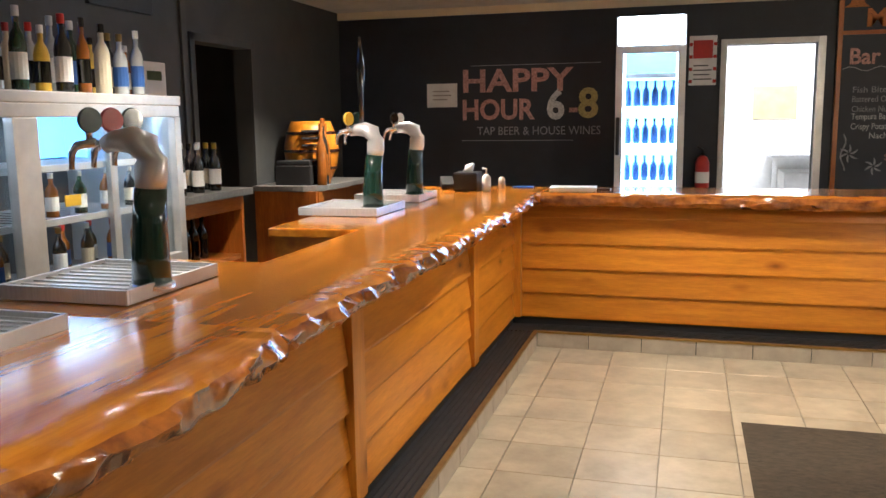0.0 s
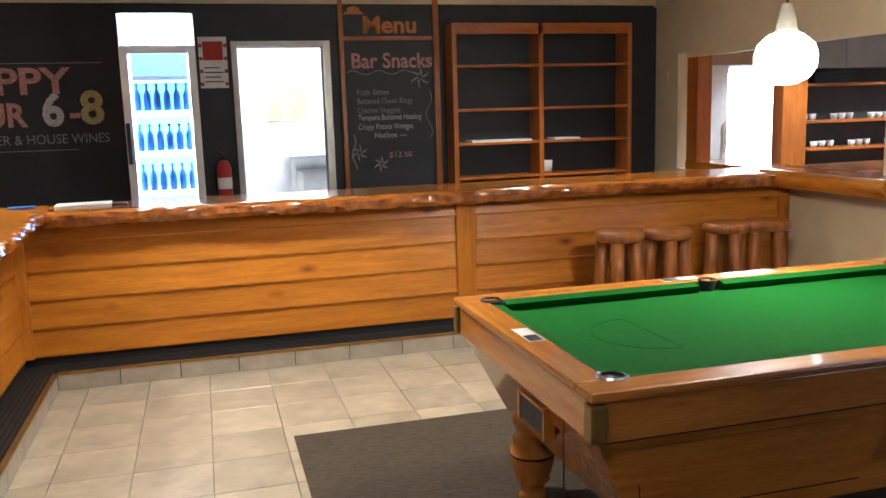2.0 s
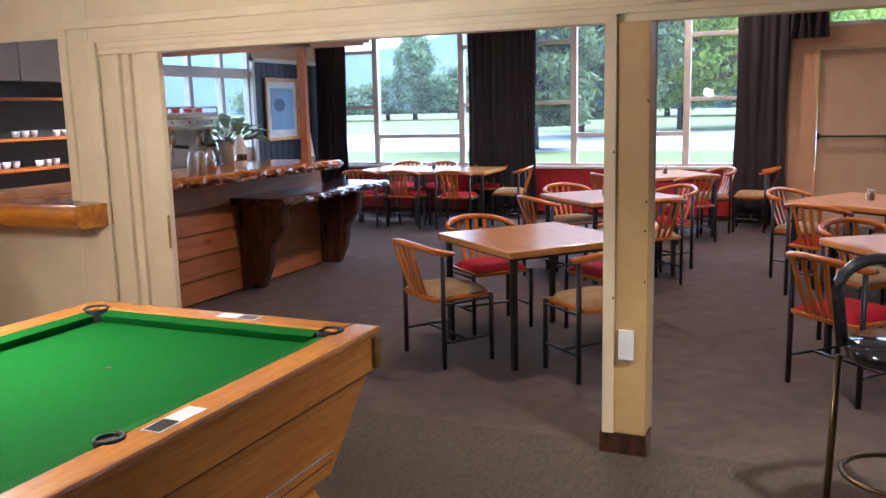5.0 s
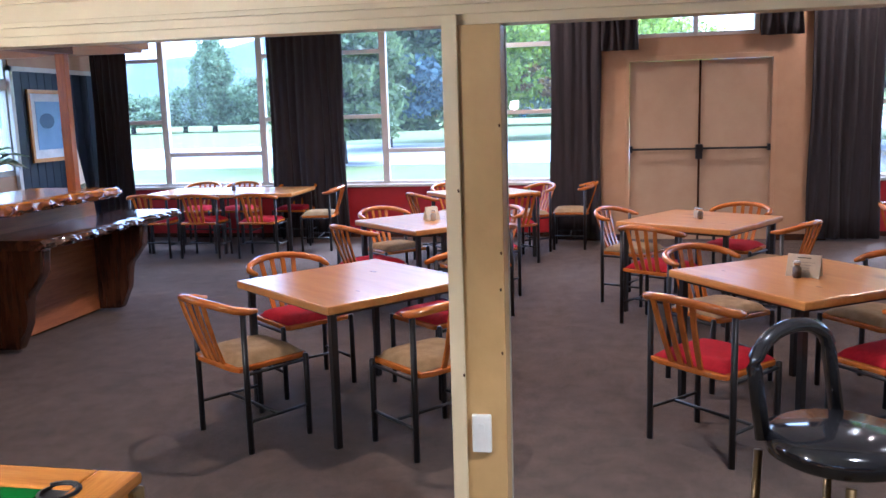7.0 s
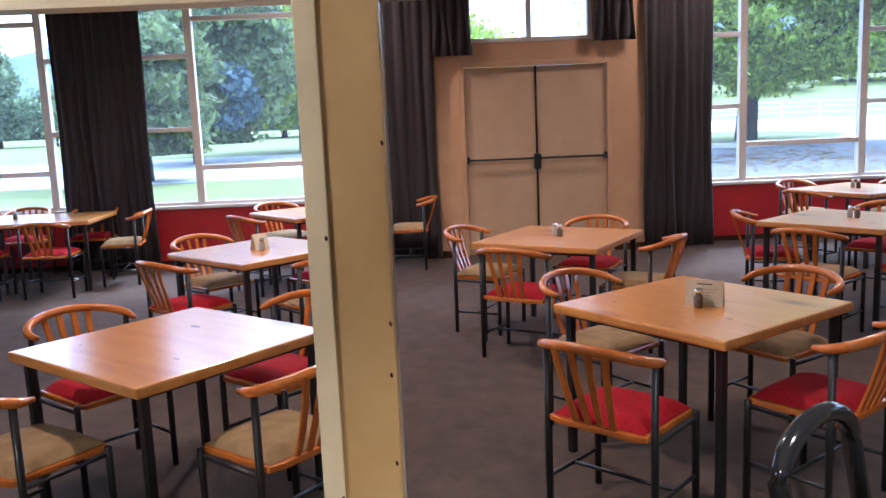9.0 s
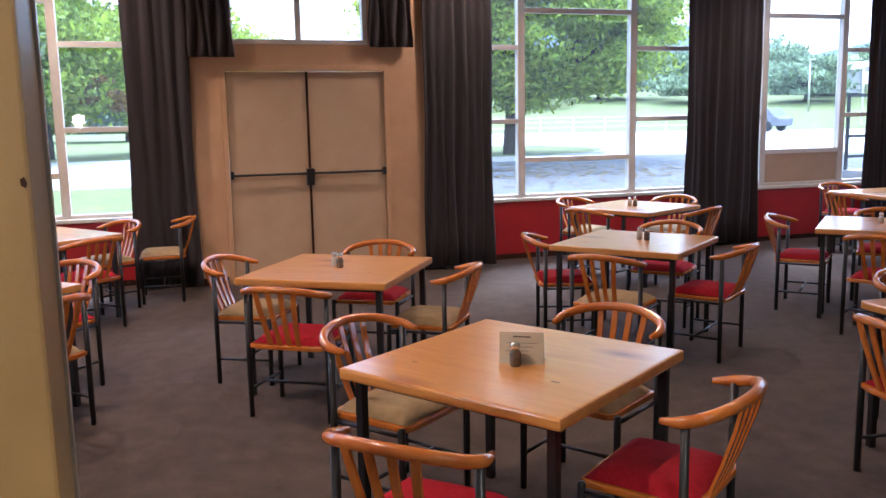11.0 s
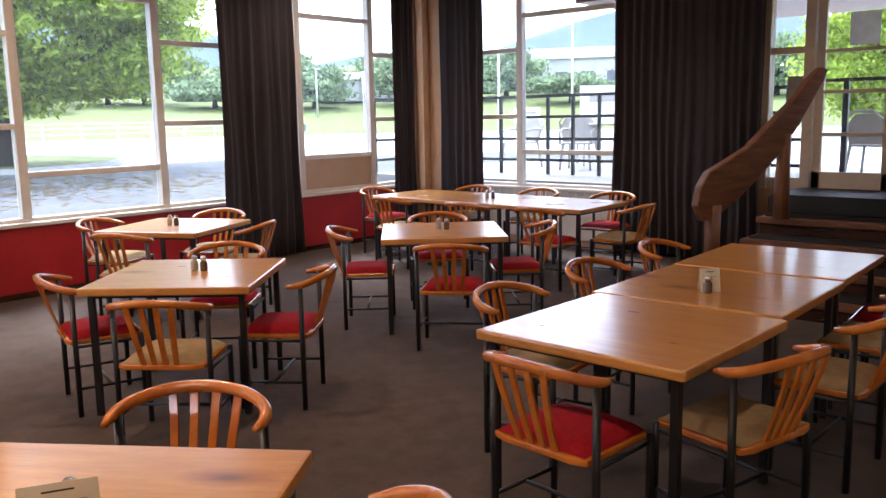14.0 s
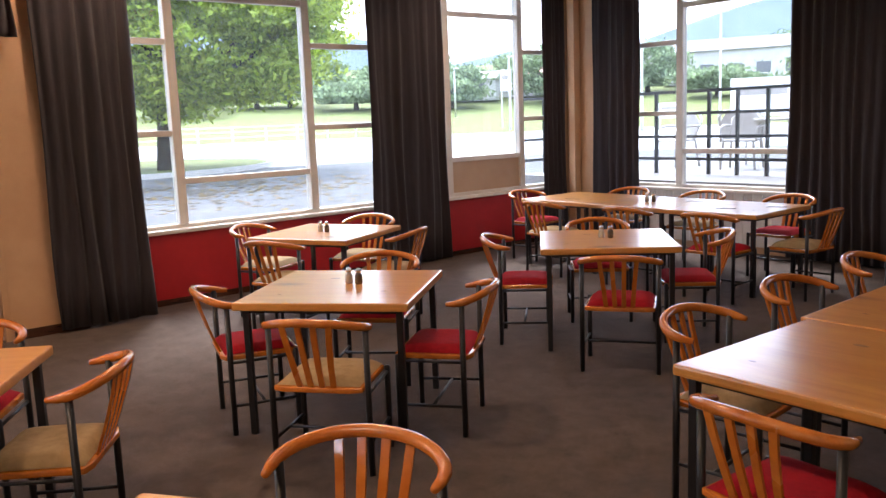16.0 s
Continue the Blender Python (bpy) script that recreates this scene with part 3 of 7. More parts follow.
structure("wall_south", B().box(5.2, 5.75, SY - 0.16, SY, 0, HIGH).box(7.92, 9.25, SY - 0.16, SY, 0, HIGH).box(12.35, WX, SY - 0.16, SY, 0, HIGH).box(9.25, 12.35, SY - 0.16, SY, 0, 0.72)
          .box(9.25, 12.35, SY - 0.16, SY, 3.4, HIGH).box(5.75, 7.92, SY - 0.16, SY, 0, 0.84).box(5.75, 7.92, SY - 0.16, SY, 3.1, HIGH).box(PX, 5.2, SY - 0.16, SY, 0, HIGH), "tan_wall", "tan painted end wall")
boards = structure("wall_boarding", B().box(9.25, 12.30, SY, SY + 0.012, 0.08, 0.70), "frame_white", "white vertical boarding under the window")
for i in range(25):
    part("board", B().box(9.27 + i * 0.121, 9.38 + i * 0.121, SY + 0.012, SY + 0.022, 0.08, 0.70), "frame_white", boards, bevel=0.003)
structure("wall_north", B().box(PX, 9.1, NY, NY + 0.16, 0, HIGH).box(11.1, WX + 0.2, NY, NY + 0.16, 0, HIGH).box(9.1, 11.1, NY, NY + 0.16, 0, 1.05).box(9.1, 11.1, NY, NY + 0.16, 2.75, HIGH), "tan_wall", "tan painted wall beside the dining bar")
nav = structure("wall_navy_panel", B().box(11.1, 12.8, NY - 0.03, NY - 0.015, 0.1, 2.34), "navy", "navy blue board panelling")
for i in range(11):
    part("board", B().box(11.105 + i * 0.154, 11.25 + i * 0.154, NY - 0.045, NY - 0.03, 0.1, 2.34), "navy", nav, bevel=0.004)
structure("trim_navy", B().box(11.04, 11.1, NY - 0.05, NY, 0, 2.40).box(11.04, 12.8, NY - 0.05, NY, 2.34, 2.40), "frame_white")
structure("baseboard", B().box(WX - 0.02, WX, SY, -1.5, 0, 0.06).box(WX - 0.02, WX, 1.7, 8.5, 0, 0.06).box(12.485, 12.5, -1.3, -0.7, 0, 0.08).box(12.485, 12.5, 1.12, 1.6, 0, 0.08), "walnut_y")


def window_unit(name, y0, y1, m0, m1, solid=False, head=3.40):
    """A steel-and-timber window in the wall x = WX: wide middle light, divided side lights."""
    w = thing(name, "white painted timber window with a wide middle pane", "window", pose(WX, 0, 0))
    w["kind"] = "structure"
    part("window_frame", B().box(0.03, 0.13, y0 - 0.05, y0, 0.74, head).box(0.03, 0.13, y1, y1 + 0.05, 0.74, head).box(0.03, 0.13, y1, y0, head - 0.05, head).box(0.03, 0.13, y1, y0, 0.72, 0.775), "frame_white", w, bevel=0.006)
    for m in (m0, m1):
        part("mullion", B().box(0.02, 0.12, m - 0.045, m + 0.045, 0.77, head - 0.05), "frame_white", w, bevel=0.008)
    for z in (1.187, 2.95):
        part("rail", B().box(0.03, 0.11, m1 + 0.045, m0 - 0.045, z - 0.03, z + 0.03), "frame_white", w, bevel=0.006)
    for z in (1.655, 2.52):
        part("rail", B().box(0.03, 0.11, m0 + 0.045, y0 - 0.05, z - 0.028, z + 0.028), "frame_white", w, bevel=0.006)
        part("rail", B().box(0.03, 0.11, y1 + 0.05, m1 - 0.045, z - 0.028, z + 0.028), "frame_white", w, bevel=0.006)
    part("window_sill", B().box(-0.05, 0.14, y1 - 0.04, y0 + 0.04, 0.695, 0.735), "frame_white", w, bevel=0.008)
    lights = [(m1, m0, 1.217, 2.92), (m1, m0, 2.98, head - 0.05), (m1, m0, 0.775, 1.157)]
    for a, b in ((m0, y0 - 0.05), (y1 + 0.05, m1)):
        lights += [(a, b, 0.775, 1.627), (a, b, 1.683, 2.492), (a, b, 2.548, head - 0.05)]
    for k, (a, b, z0, z1) in enumerate(lights):
        if solid and k == 2:
            part("infill_panel", B().box(0.05, 0.075, a + 0.045, b - 0.045, z0, z1), "tan_door", w, "tan painted infill panel", 0.004)
            continue
        g = part("pane", B().box(0.068, 0.073, a + 0.04, b - 0.04, z0, z1), "glass", w)
        g.visible_shadow = False
    return w


window_unit("window_1", 8.40, 5.32, 7.53, 6.05)
window_unit("window_2", 5.18, 1.72, 4.29, 2.70)
window_unit("window_3", -1.72, -4.88, -2.40, -3.90)
window_unit("window_4", -5.05, -7.85, -5.84, -7.10, solid=True)
w5 = window_unit("window_5", 12.35, 9.25, 11.15, 9.62)
w5.matrix_basis = pose(0, SY, 0) @ Matrix(((0, 1, 0, 0), (-1, 0, 0, 0), (0, 0, 1, 0), (0, 0, 0, 1)))

hw = thing("window_6", "high clerestory window above the exit doors", "window", pose(12.5, 0, 0))
hw["kind"] = "structure"
part("window_frame", B().box(-0.01, 0.12, -0.46, 1.0, 2.50, 2.55).box(-0.01, 0.12, -0.46, 1.0, 3.30, 3.35).box(0.02, 0.1, 0.24, 0.30, 2.55, 3.30).box(0, 0.12, -0.46, -0.41, 2.55, 3.3).box(0, 0.12, 0.95, 1.0, 2.55, 3.3), "frame_white", hw, bevel=0.005)
for a, b in ((-0.41, 0.24), (0.30, 0.95)):
    part("pane", B().box(0.06, 0.065, a, b, 2.55, 3.30), "glass", hw).visible_shadow = False

nw = thing("window_7", "white framed window behind the dining bar", "window", pose(0, NY, 0))
nw["kind"] = "structure"
nf = B().box(9.1, 11.1, 0.02, 0.12, 1.05, 1.12).box(9.1, 11.1, 0.02, 0.12, 2.68, 2.75).box(9.1, 11.1, 0.0, 0.12, 2.10, 2.24)
for x in (9.1, 9.76, 10.42, 11.03):
    nf.box(x, x + 0.07, 0.02, 0.12, 1.05, 2.75)
part("window_frame", nf, "frame_white", nw, bevel=0.005)
for a in (9.17, 9.83, 10.49):
    for z0, z1 in ((1.12, 2.10), (2.24, 2.68)):
        part("pane", B().box(a, a + 0.57, 0.06, 0.066, z0, z1), "glass", nw).visible_shadow = False

dd = thing("door_2", "tan painted double exit doors with black push bars, shut", "door", pose(12.5, 0, 0))
dd["kind"] = "structure"
part("door_frame", B().box(-0.02, 0.10, 1.05, 1.10, 0, 2.28).box(-0.02, 0.10, -0.68, -0.63, 0, 2.28).box(-0.02, 0.10, -0.63, 1.05, 2.225, 2.28), "tan_wall", dd, bevel=0.004)
for a, b in ((0.212, 1.045), (-0.625, 0.200)):
    lf = part("door_leaf", B().box(0.03, 0.075, a, b, 0.01, 2.22), "tan_door", dd, bevel=0.004)
    pb = part("push_bar", B().tube([(-0.03, a + 0.005, 1.148), (-0.03, b - 0.005, 1.148)], 0.013, 8), "black_steel", lf, "black steel push bar", smooth=True)
    part("bar_bracket", B().box(-0.045, 0.03, a + 0.002, a + 0.035, 1.11, 1.19).box(-0.045, 0.03, b - 0.035, b - 0.002, 1.11, 1.19), "black_steel", lf, bevel=0.004)
part("astragal", B().box(0.012, 0.03, 0.195, 0.220, 0.01, 2.22), "walnut_z", dd, "dark meeting strip")
part("latch", B().box(-0.05, 0.02, 0.17, 0.25, 1.02, 1.20), "black_steel", dd, bevel=0.006)

# entrance: glazed doors above a short flight of steps
en = thing("door_3", "glazed timber double entrance doors, shut", "door", pose(0, SY, 0))
en["kind"] = "structure"
part("door_frame", B().box(7.85, 7.92, -0.12, 0.02, 0.84, 3.1).box(7.40, 7.50, -0.12, 0.02, 0.84, 3.1).box(5.75, 5.84, -0.12, 0.02, 0.84, 3.1).box(5.84, 7.85, -0.12, 0.02, 2.98, 3.1).box(7.50, 7.85, -0.10, 0.0, 0.84, 0.96).box(7.50, 7.85, -0.10, 0.0, 2.25, 2.32), "frame_cream", en, bevel=0.005)
for a, b in ((6.64, 7.39), (5.85, 6.62)):
    lf = part("door_leaf", B().box(a, a + 0.085, -0.07, -0.02, 0.86, 2.96).box(b - 0.085, b, -0.07, -0.02, 0.86, 2.96).box(a, b, -0.07, -0.02, 0.86, 1.03).box(a, b, -0.07, -0.02, 2.87, 2.96)
              .box(a, b, -0.065, -0.025, 1.40, 1.435).box(a, b, -0.065, -0.025, 1.83, 1.865).box(a, b, -0.065, -0.025, 2.24, 2.275), "frame_cream", en, bevel=0.004)
    for z0, z1 in ((1.03, 1.40), (1.435, 1.83), (1.865, 2.24), (2.275, 2.87)):
        part("pane", B().box(a + 0.085, b - 0.085, -0.048, -0.043, z0, z1), "glass", lf).visible_shadow = False
    part("door_bolt", B().box((a if a > 6.5 else b) - (0.0 if a > 6.5 else 0.03), (a if a > 6.5 else b) + (0.03 if a > 6.5 else 0.0), -0.02, -0.005, 0.88, 0.98), "bronze", lf)
part("door_lock", B().box(6.60, 6.68, -0.02, 0.03, 1.84, 2.02), "alu", en, "worn metal lock and handle", 0.006)
part("paper_note", B().box(6.80, 7.08, -0.024, -0.020, 2.30, 2.62), "thin_paper", en, "white paper note taped to the glass")
part("pane", B().box(7.50, 7.85, -0.05, -0.045, 0.96, 2.25).box(7.5, 7.85, -0.05, -0.045, 2.32, 2.98), "glass", en).visible_shadow = False
part("notice", B().box(7.52, 7.68, -0.043, -0.040, 1.72, 2.02), "plastic_grey", en, "faded printed notice")

steps = thing("entrance_steps", "dark stained timber steps with black carpet treads", "steps", pose(0, SY, 0))
for i, (z, y) in enumerate(((0.17, 2.35), (0.34, 2.00), (0.51, 1.62), (0.68, 1.24))):
    part("tread", B().box(5.85, 7.48, y - 0.45, y, z - 0.06, z), "rail_x", steps, bevel=0.012)
    part("riser", B().box(5.88, 7.45, y - 0.42, y - 0.03, 0.0 if i < 1 else z - 0.17, z - 0.06), "walnut_x", steps)
    part("carpet_strip", B().box(5.92, 7.42, y - 0.40, y - 0.08, z, z + 0.012), "rubber", steps, "black ribbed carpet tread", 0.003)
part("landing", B().box(5.78, 7.50, 0.0, 0.90, 0.0, 0.85), "walnut_x", steps, bevel=0.01)
part("landing_mat", B().box(5.80, 7.46, 0.02, 0.91, 0.85, 0.865).box(5.80, 7.46, 0.90, 0.915, 0.70, 0.865), "rubber", steps, "black ribbed entrance mat", 0.003)


def handrail(x, sgn):
    h = thing("handrail", "rough-sawn slab timber handrail on log posts", "handrail", pose(x, -7.91, 0, 0, 0, -25), "handrails of the steps")
    r = random.Random(5 + sgn)
    top = [(2.22, 1.02), (2.14, 1.16), (1.95, 1.24), (1.7, 1.35), (1.45, 1.55), (1.2, 1.75), (1.0, 1.95), (0.86, 2.05), (0.80, 2.03)]
    low = [(0.84, 1.92), (0.95, 1.76), (1.1, 1.55), (1.35, 1.27), (1.6, 1.05), (1.85, 0.88), (2.05, 0.76), (2.18, 0.72), (2.27, 0.86)]
    poly = [(y + r.uniform(-0.012, 0.012), z + r.uniform(-0.012, 0.012)) for y, z in top + low]
    part("rail", B().prism(poly, -0.045, 0.045, "x"), "rail_y", h, bevel=0.018)
    part("newel_post", B().tube([(0, 2.05, 0.17), (0.005, 2.05, 0.5), (0, 2.05, 0.86)], [0.075, 0.068, 0.07], 10), "rail_z", h, smooth=True)
    part("newel_post", B().tube([(0, 1.25, 0.68), (0.004, 1.25, 1.0), (0, 1.25, 1.46)], [0.075, 0.066, 0.06], 10), "rail_z", h, smooth=True)
    return h


handrail(6.684, 1)
handrail(5.06, 2)


# ---- curtains ----
def curtain(name, a, b, wall, z0, z1, along="y", depth=0.044, folds=None, label="black heavy gathered full-length curtain"):
    n = folds or max(5, int(abs(b - a) / 0.11))
    cols, sub = max(40, int(abs(b - a) * 95)), 12
    v, f = [], []
    for j in range(sub + 1):
        t = j / sub
        for i in range(cols + 1):
            u = i / cols
            q = abs(b - a) * u
            w = 2 * math.pi * n * u + 2.6 * noise.noise(Vector((q * 3.1, a, 0.4 * t)))
            d = depth * (0.62 * math.sin(w) * (0.6 + 0.9 * noise.noise(Vector((q * 2.3, a + 4, 0.5 * t)))) + 1.25 * noise.noise(Vector((q * 8.0, a * 3, 0.7 * t))) + 0.35 * noise.noise(Vector((q * 21, a, 1.1 * t)))) * (1.15 - 0.4 * t)
            s = a + (b - a) * u + 0.02 * math.sin(9 * t + 11 * u) * (1 - t)
            p = (wall + d, s) if along == "y" else (s, wall + d)
            v.append((p[0], p[1], z0 + (z1 - z0) * t))
    w = cols + 1
    for j in range(sub):
        for i in range(cols):
            f.append((j * w + i, j * w + i + 1, (j + 1) * w + i + 1, (j + 1) * w + i))
    ob = part(name, B().add(v, f), "curtain", None, "", smooth=True)
    so = ob.modifiers.new("thickness", "SOLIDIFY")
    so.thickness = 0.006
    tagged(ob, label, "curtain", "curtains")
    return ob


TOPC = HIGH - 0.02
for a, b, wall in ((8.50, 7.95, WX - 0.16), (5.86, 4.80, WX - 0.16), (-4.55, -5.62, WX - 0.16), (-7.34, -7.75, WX - 0.16)):
    curtain("curtain", a, b, wall, 0.03, TOPC)
curtain("curtain", 2.02, 1.40, 12.42, 0.03, TOPC)
curtain("curtain", -1.05, -1.86, 12.42, 0.03, TOPC)
curtain("curtain", 1.40, 0.97, 12.40, 2.36, TOPC, label="black short curtain beside the high window", depth=0.04)
curtain("curtain", -0.46, -0.93, 12.40, 2.47, TOPC, label="black short curtain beside the high window", depth=0.04)
curtain("curtain", 12.35, 11.62, SY + 0.17, 0.03, TOPC, "x")
curtain("curtain", 9.62, 7.86, SY + 0.17, 0.03, TOPC, "x")
structure("trim_corner_post", B().box(WX - 0.14, WX - 0.02, SY + 0.02, SY + 0.14, 0, HIGH), "tan_wall", "tan painted corner post")


# ---- dining tables and chairs ----
TS, TH = 0.98, 0.757


def table_top(b, s):
    return b.box(-s / 2, s / 2, -s / 2, s / 2, TH - 0.045, TH)


tb = thing("dining_table", "square varnished pine dining table on black steel legs", "table", pose(0, 0, 0), "dining tables")
part("tabletop", table_top(B(), TS), "pine_x", tb, bevel=0.011)
fr = B()
for sx in (-1, 1):
    for sy in (-1, 1):
        part("leg", B().box(sx * 0.43 - 0.0175, sx * 0.43 + 0.0175, sy * 0.43 - 0.0175, sy * 0.43 + 0.0175, 0, TH - 0.045), "black_steel", tb, bevel=0.003)
for s in (-1, 1):
    fr.box(-0.43, 0.43, s * 0.43 - 0.012, s * 0.43 + 0.012, TH - 0.066, TH - 0.045).box(s * 0.43 - 0.012, s * 0.43 + 0.012, -0.43, 0.43, TH - 0.066, TH - 0.045)
part("apron_frame", fr, "black_steel", tb)
for kx, ky, kr in ((0.12, -0.21, 0.026), (-0.28, 0.17, 0.016), (0.3, 0.26, 0.012)):
    part("knot", B().lathe([(kr, -0.002), (kr * 0.8, 0.0006)], 0, 0, 0, 12), "rail_x", tb, "dark knot in the pine").matrix_basis = pose(kx, ky, TH) @ Matrix.Diagonal((1.5, 0.6, 1, 1))

TABLES = [(6.37, 0.32, 34.6), (6.14, 2.75, 50.4), (9.016, -1.734, 39.5), (9.00, -4.07, 44), (8.75, 0.59, 57), (11.24, -3.00, 26), (8.78, 2.84, 46), (11.35, 2.75, 38),
          (11.86, 5.62, 2), (11.86, 6.61, 1), (6.225, -2.165, -1.5), (6.26, -3.17, 1.0), (6.305, -4.19, 2.4), (9.30, -6.38, 0), (10.28, -6.40, -0.5), (11.26, -6.42, 0)]
first = True
for x, y, r in TABLES:
    if first:
        tb.matrix_basis = pose(x, y, 0, 0, 0, r)
        first = False
    else:
        copy_thing(tb, pose(x, y, 0, 0, 0, r))


def make_chair(cloth, label):
    c = thing("dining_chair", label, "chair", pose(0, 0, 0), "dining chairs")
    part("seat", B().prism([(-0.16, -0.208), (0.16, -0.208), (0.226, -0.188), (0.222, 0.195), (0.198, 0.222), (-0.198, 0.222), (-0.222, 0.195), (-0.226, -0.188)], 0.42, 0.447), "beech", c, bevel=0.008)
    cu, nx, ny = B(), 12, 12
    v = []
    for j in range(ny + 1):
        for i in range(nx + 1):
            u, w = i / nx * 2 - 1, j / ny * 2 - 1
            e = max(0.0, (1 - abs(u) ** 5) * (1 - abs(w) ** 5))
            v.append((u * 0.21, w * 0.195 + 0.010, 0.45 + 0.045 * e ** 0.45))
    cu.add(v, [(j * (nx + 1) + i, j * (nx + 1) + i + 1, (j + 1) * (nx + 1) + i + 1, (j + 1) * (nx + 1) + i) for j in range(ny) for i in range(nx)])
    part("cushion", cu, cloth, c, smooth=True)
    for s in (-1, 1):
        part("rear_leg", B().tube([(s * 0.246, -0.165, 0), (s * 0.246, -0.165, 0.735)], 0.0158, 8), "black_steel", c, smooth=True)
        part("front_leg", B().tube([(s * 0.236, 0.200, 0), (s * 0.236, 0.200, 0.438), (s * 0.236, 0.200, 0.446)], [0.0158, 0.0158, 0.010], 8), "black_steel", c, smooth=True)
        part("side_stretcher", B().tube([(s * 0.246, -0.165, 0.165), (s * 0.236, 0.200, 0.165)], 0.009, 8), "black_steel", c, smooth=True)
        part("side_stretcher", B().tube([(s * 0.246, -0.165, 0.412), (s * 0.236, 0.200, 0.412)], 0.009, 8), "black_steel", c, smooth=True)
    part("cross_stretcher", B().tube([(-0.23, 0.01, 0.165), (0.23, 0.01, 0.165)], 0.009, 8), "black_steel", c, smooth=True)
    arc = []
    for k in range(25):
        a = math.pi * k / 24
        w = math.sin(a)
        arc.append((0.276 * math.cos(a) * (1 - 0.10 * (1 - w) ** 3), -0.085 - 0.225 * w ** 0.8, 0.728 + 0.062 * w ** 1.3))
    part("back_rail", B().tube(arc, [0.012, 0.0175] + [0.021] * 21 + [0.0175, 0.012], 10), "beech", c, "curved bentwood rail", smooth=True)
    for k in range(4):
        x = -0.099 + 0.066 * k
        ct = [(x * 1.18, -0.306, 0.785), (x * 1.08, -0.282, 0.69), (x * 0.95, -0.240, 0.56), (x * 0.85, -0.192, 0.435)]
        sl = B()
        for i in range(3):
            p, q = ct[i], ct[i + 1]
            sl.add([(p[0] - 0.014, p[1] - 0.006, p[2]), (p[0] + 0.014, p[1] - 0.006, p[2]), (p[0] + 0.014, p[1] + 0.006, p[2]), (p[0] - 0.014, p[1] + 0.006, p[2]),
                    (q[0] - 0.014, q[1] - 0.006, q[2]), (q[0] + 0.014, q[1] - 0.006, q[2]), (q[0] + 0.014, q[1] + 0.006, q[2]), (q[0] - 0.014, q[1] + 0.006, q[2])],
                   [(0, 1, 5, 4), (1, 2, 6, 5), (2, 3, 7, 6), (3, 0, 4, 7)] + ([(3, 2, 1, 0)] if i == 0 else []) + ([(4, 5, 6, 7)] if i == 2 else []))
        part("slat", sl, "beech", c)
    return c


red_chair = make_chair("red_cloth", "bentwood dining chair with red cushion and black steel legs")
beige_chair = make_chair("beige_cloth", "bentwood dining chair with beige cushion and black steel legs")
# x, y, the way it faces (degrees from +y, counter-clockwise), cushion
CHAIRS = []


def round_table(cx, cy, rot, cols, d=(0.62, 0.62, 0.62, 0.62), wob=4):
    """Chairs on the four sides: directions rot, rot + 90, ..."""
    for k, c in enumerate(cols):
        if c == "-":
            continue
        a = radians(rot + 90 * k)
        CHAIRS.append((cx + d[k] * math.cos(a), cy + d[k] * math.sin(a), rot + 90 * k + 90 + random.uniform(-wob, wob), c))


round_table(6.37, 0.32, 34.6, "b-rb")
round_table(6.14, 2.75, 50.4, "r-br", (0.62, 0.72, 0.68, 0.62))
round_table(9.016, -1.734, 39.5, "---r", (0.62, 0.66, 0.62, 0.66))
round_table(9.00, -4.07, 44, "r-rr")
round_table(8.75, 0.59, 57, "brbr")
round_table(11.24, -3.00, 26, "bbbb")
round_table(8.78, 2.84, 46, "brbr")
round_table(11.35, 2.75, 38, "brrb")
for y, side, c in ((5.45, -1, "r"), (6.2, -1, "r"), (6.85, -1, "r"), (5.5, 1, "r"), (6.3, 1, "r"), (6.9, 1, "r")):
    CHAIRS.append((11.86 + side * 0.63, y, 90 if side > 0 else -90, c))
CHAIRS.append((11.86, 4.92, 8, "b"))
for y, side, c in ((-2.95, -1, "b"), (-3.75, -1, "b"), (-4.35, -1, "r"), (-2.35, 1, "b"), (-3.25, 1, "r"), (-4.2, 1, "b")):
    CHAIRS.append((6.22 - 0.035 * (y + 2.16) + side * 0.62, y, (90 if side > 0 else -90) + random.uniform(-6, 6), c))
CHAIRS += [(6.19, -1.60, 175, "r"), (5.80, 0.84, -134, "r"), (5.69, 3.22, -125, "b"), (9.32, -1.27, 163, "r"), (8.44, -1.25, -142, "b"), (8.48, -2.02, -53, "r"), (8.41, -3.52, -146, "r"), (5.73, -2.09, -104, "b")]
for x, side, c in ((9.1, 1, "r"), (10.0, 1, "r"), (11.1, 1, "b"), (9.2, -1, "r"), (10.2, -1, "b"), (11.2, -1, "b")):
    CHAIRS.append((x, -6.40 + side * 0.63, 180 if side > 0 else 0, c))
CHAIRS += [(8.62, -6.35, -90, "b"), (11.95, -6.4, 90, "r"), (12.0, 1.75, 0, "b")]
seen = set()
for x, y, r, c in CHAIRS:
    src = red_chair if c == "r" else beige_chair
    if c not in seen:
        src.matrix_basis = pose(x, y, 0, 0, 0, r)
        seen.add(c)
    else:
        copy_thing(src, pose(x, y, 0, 0, 0, r))


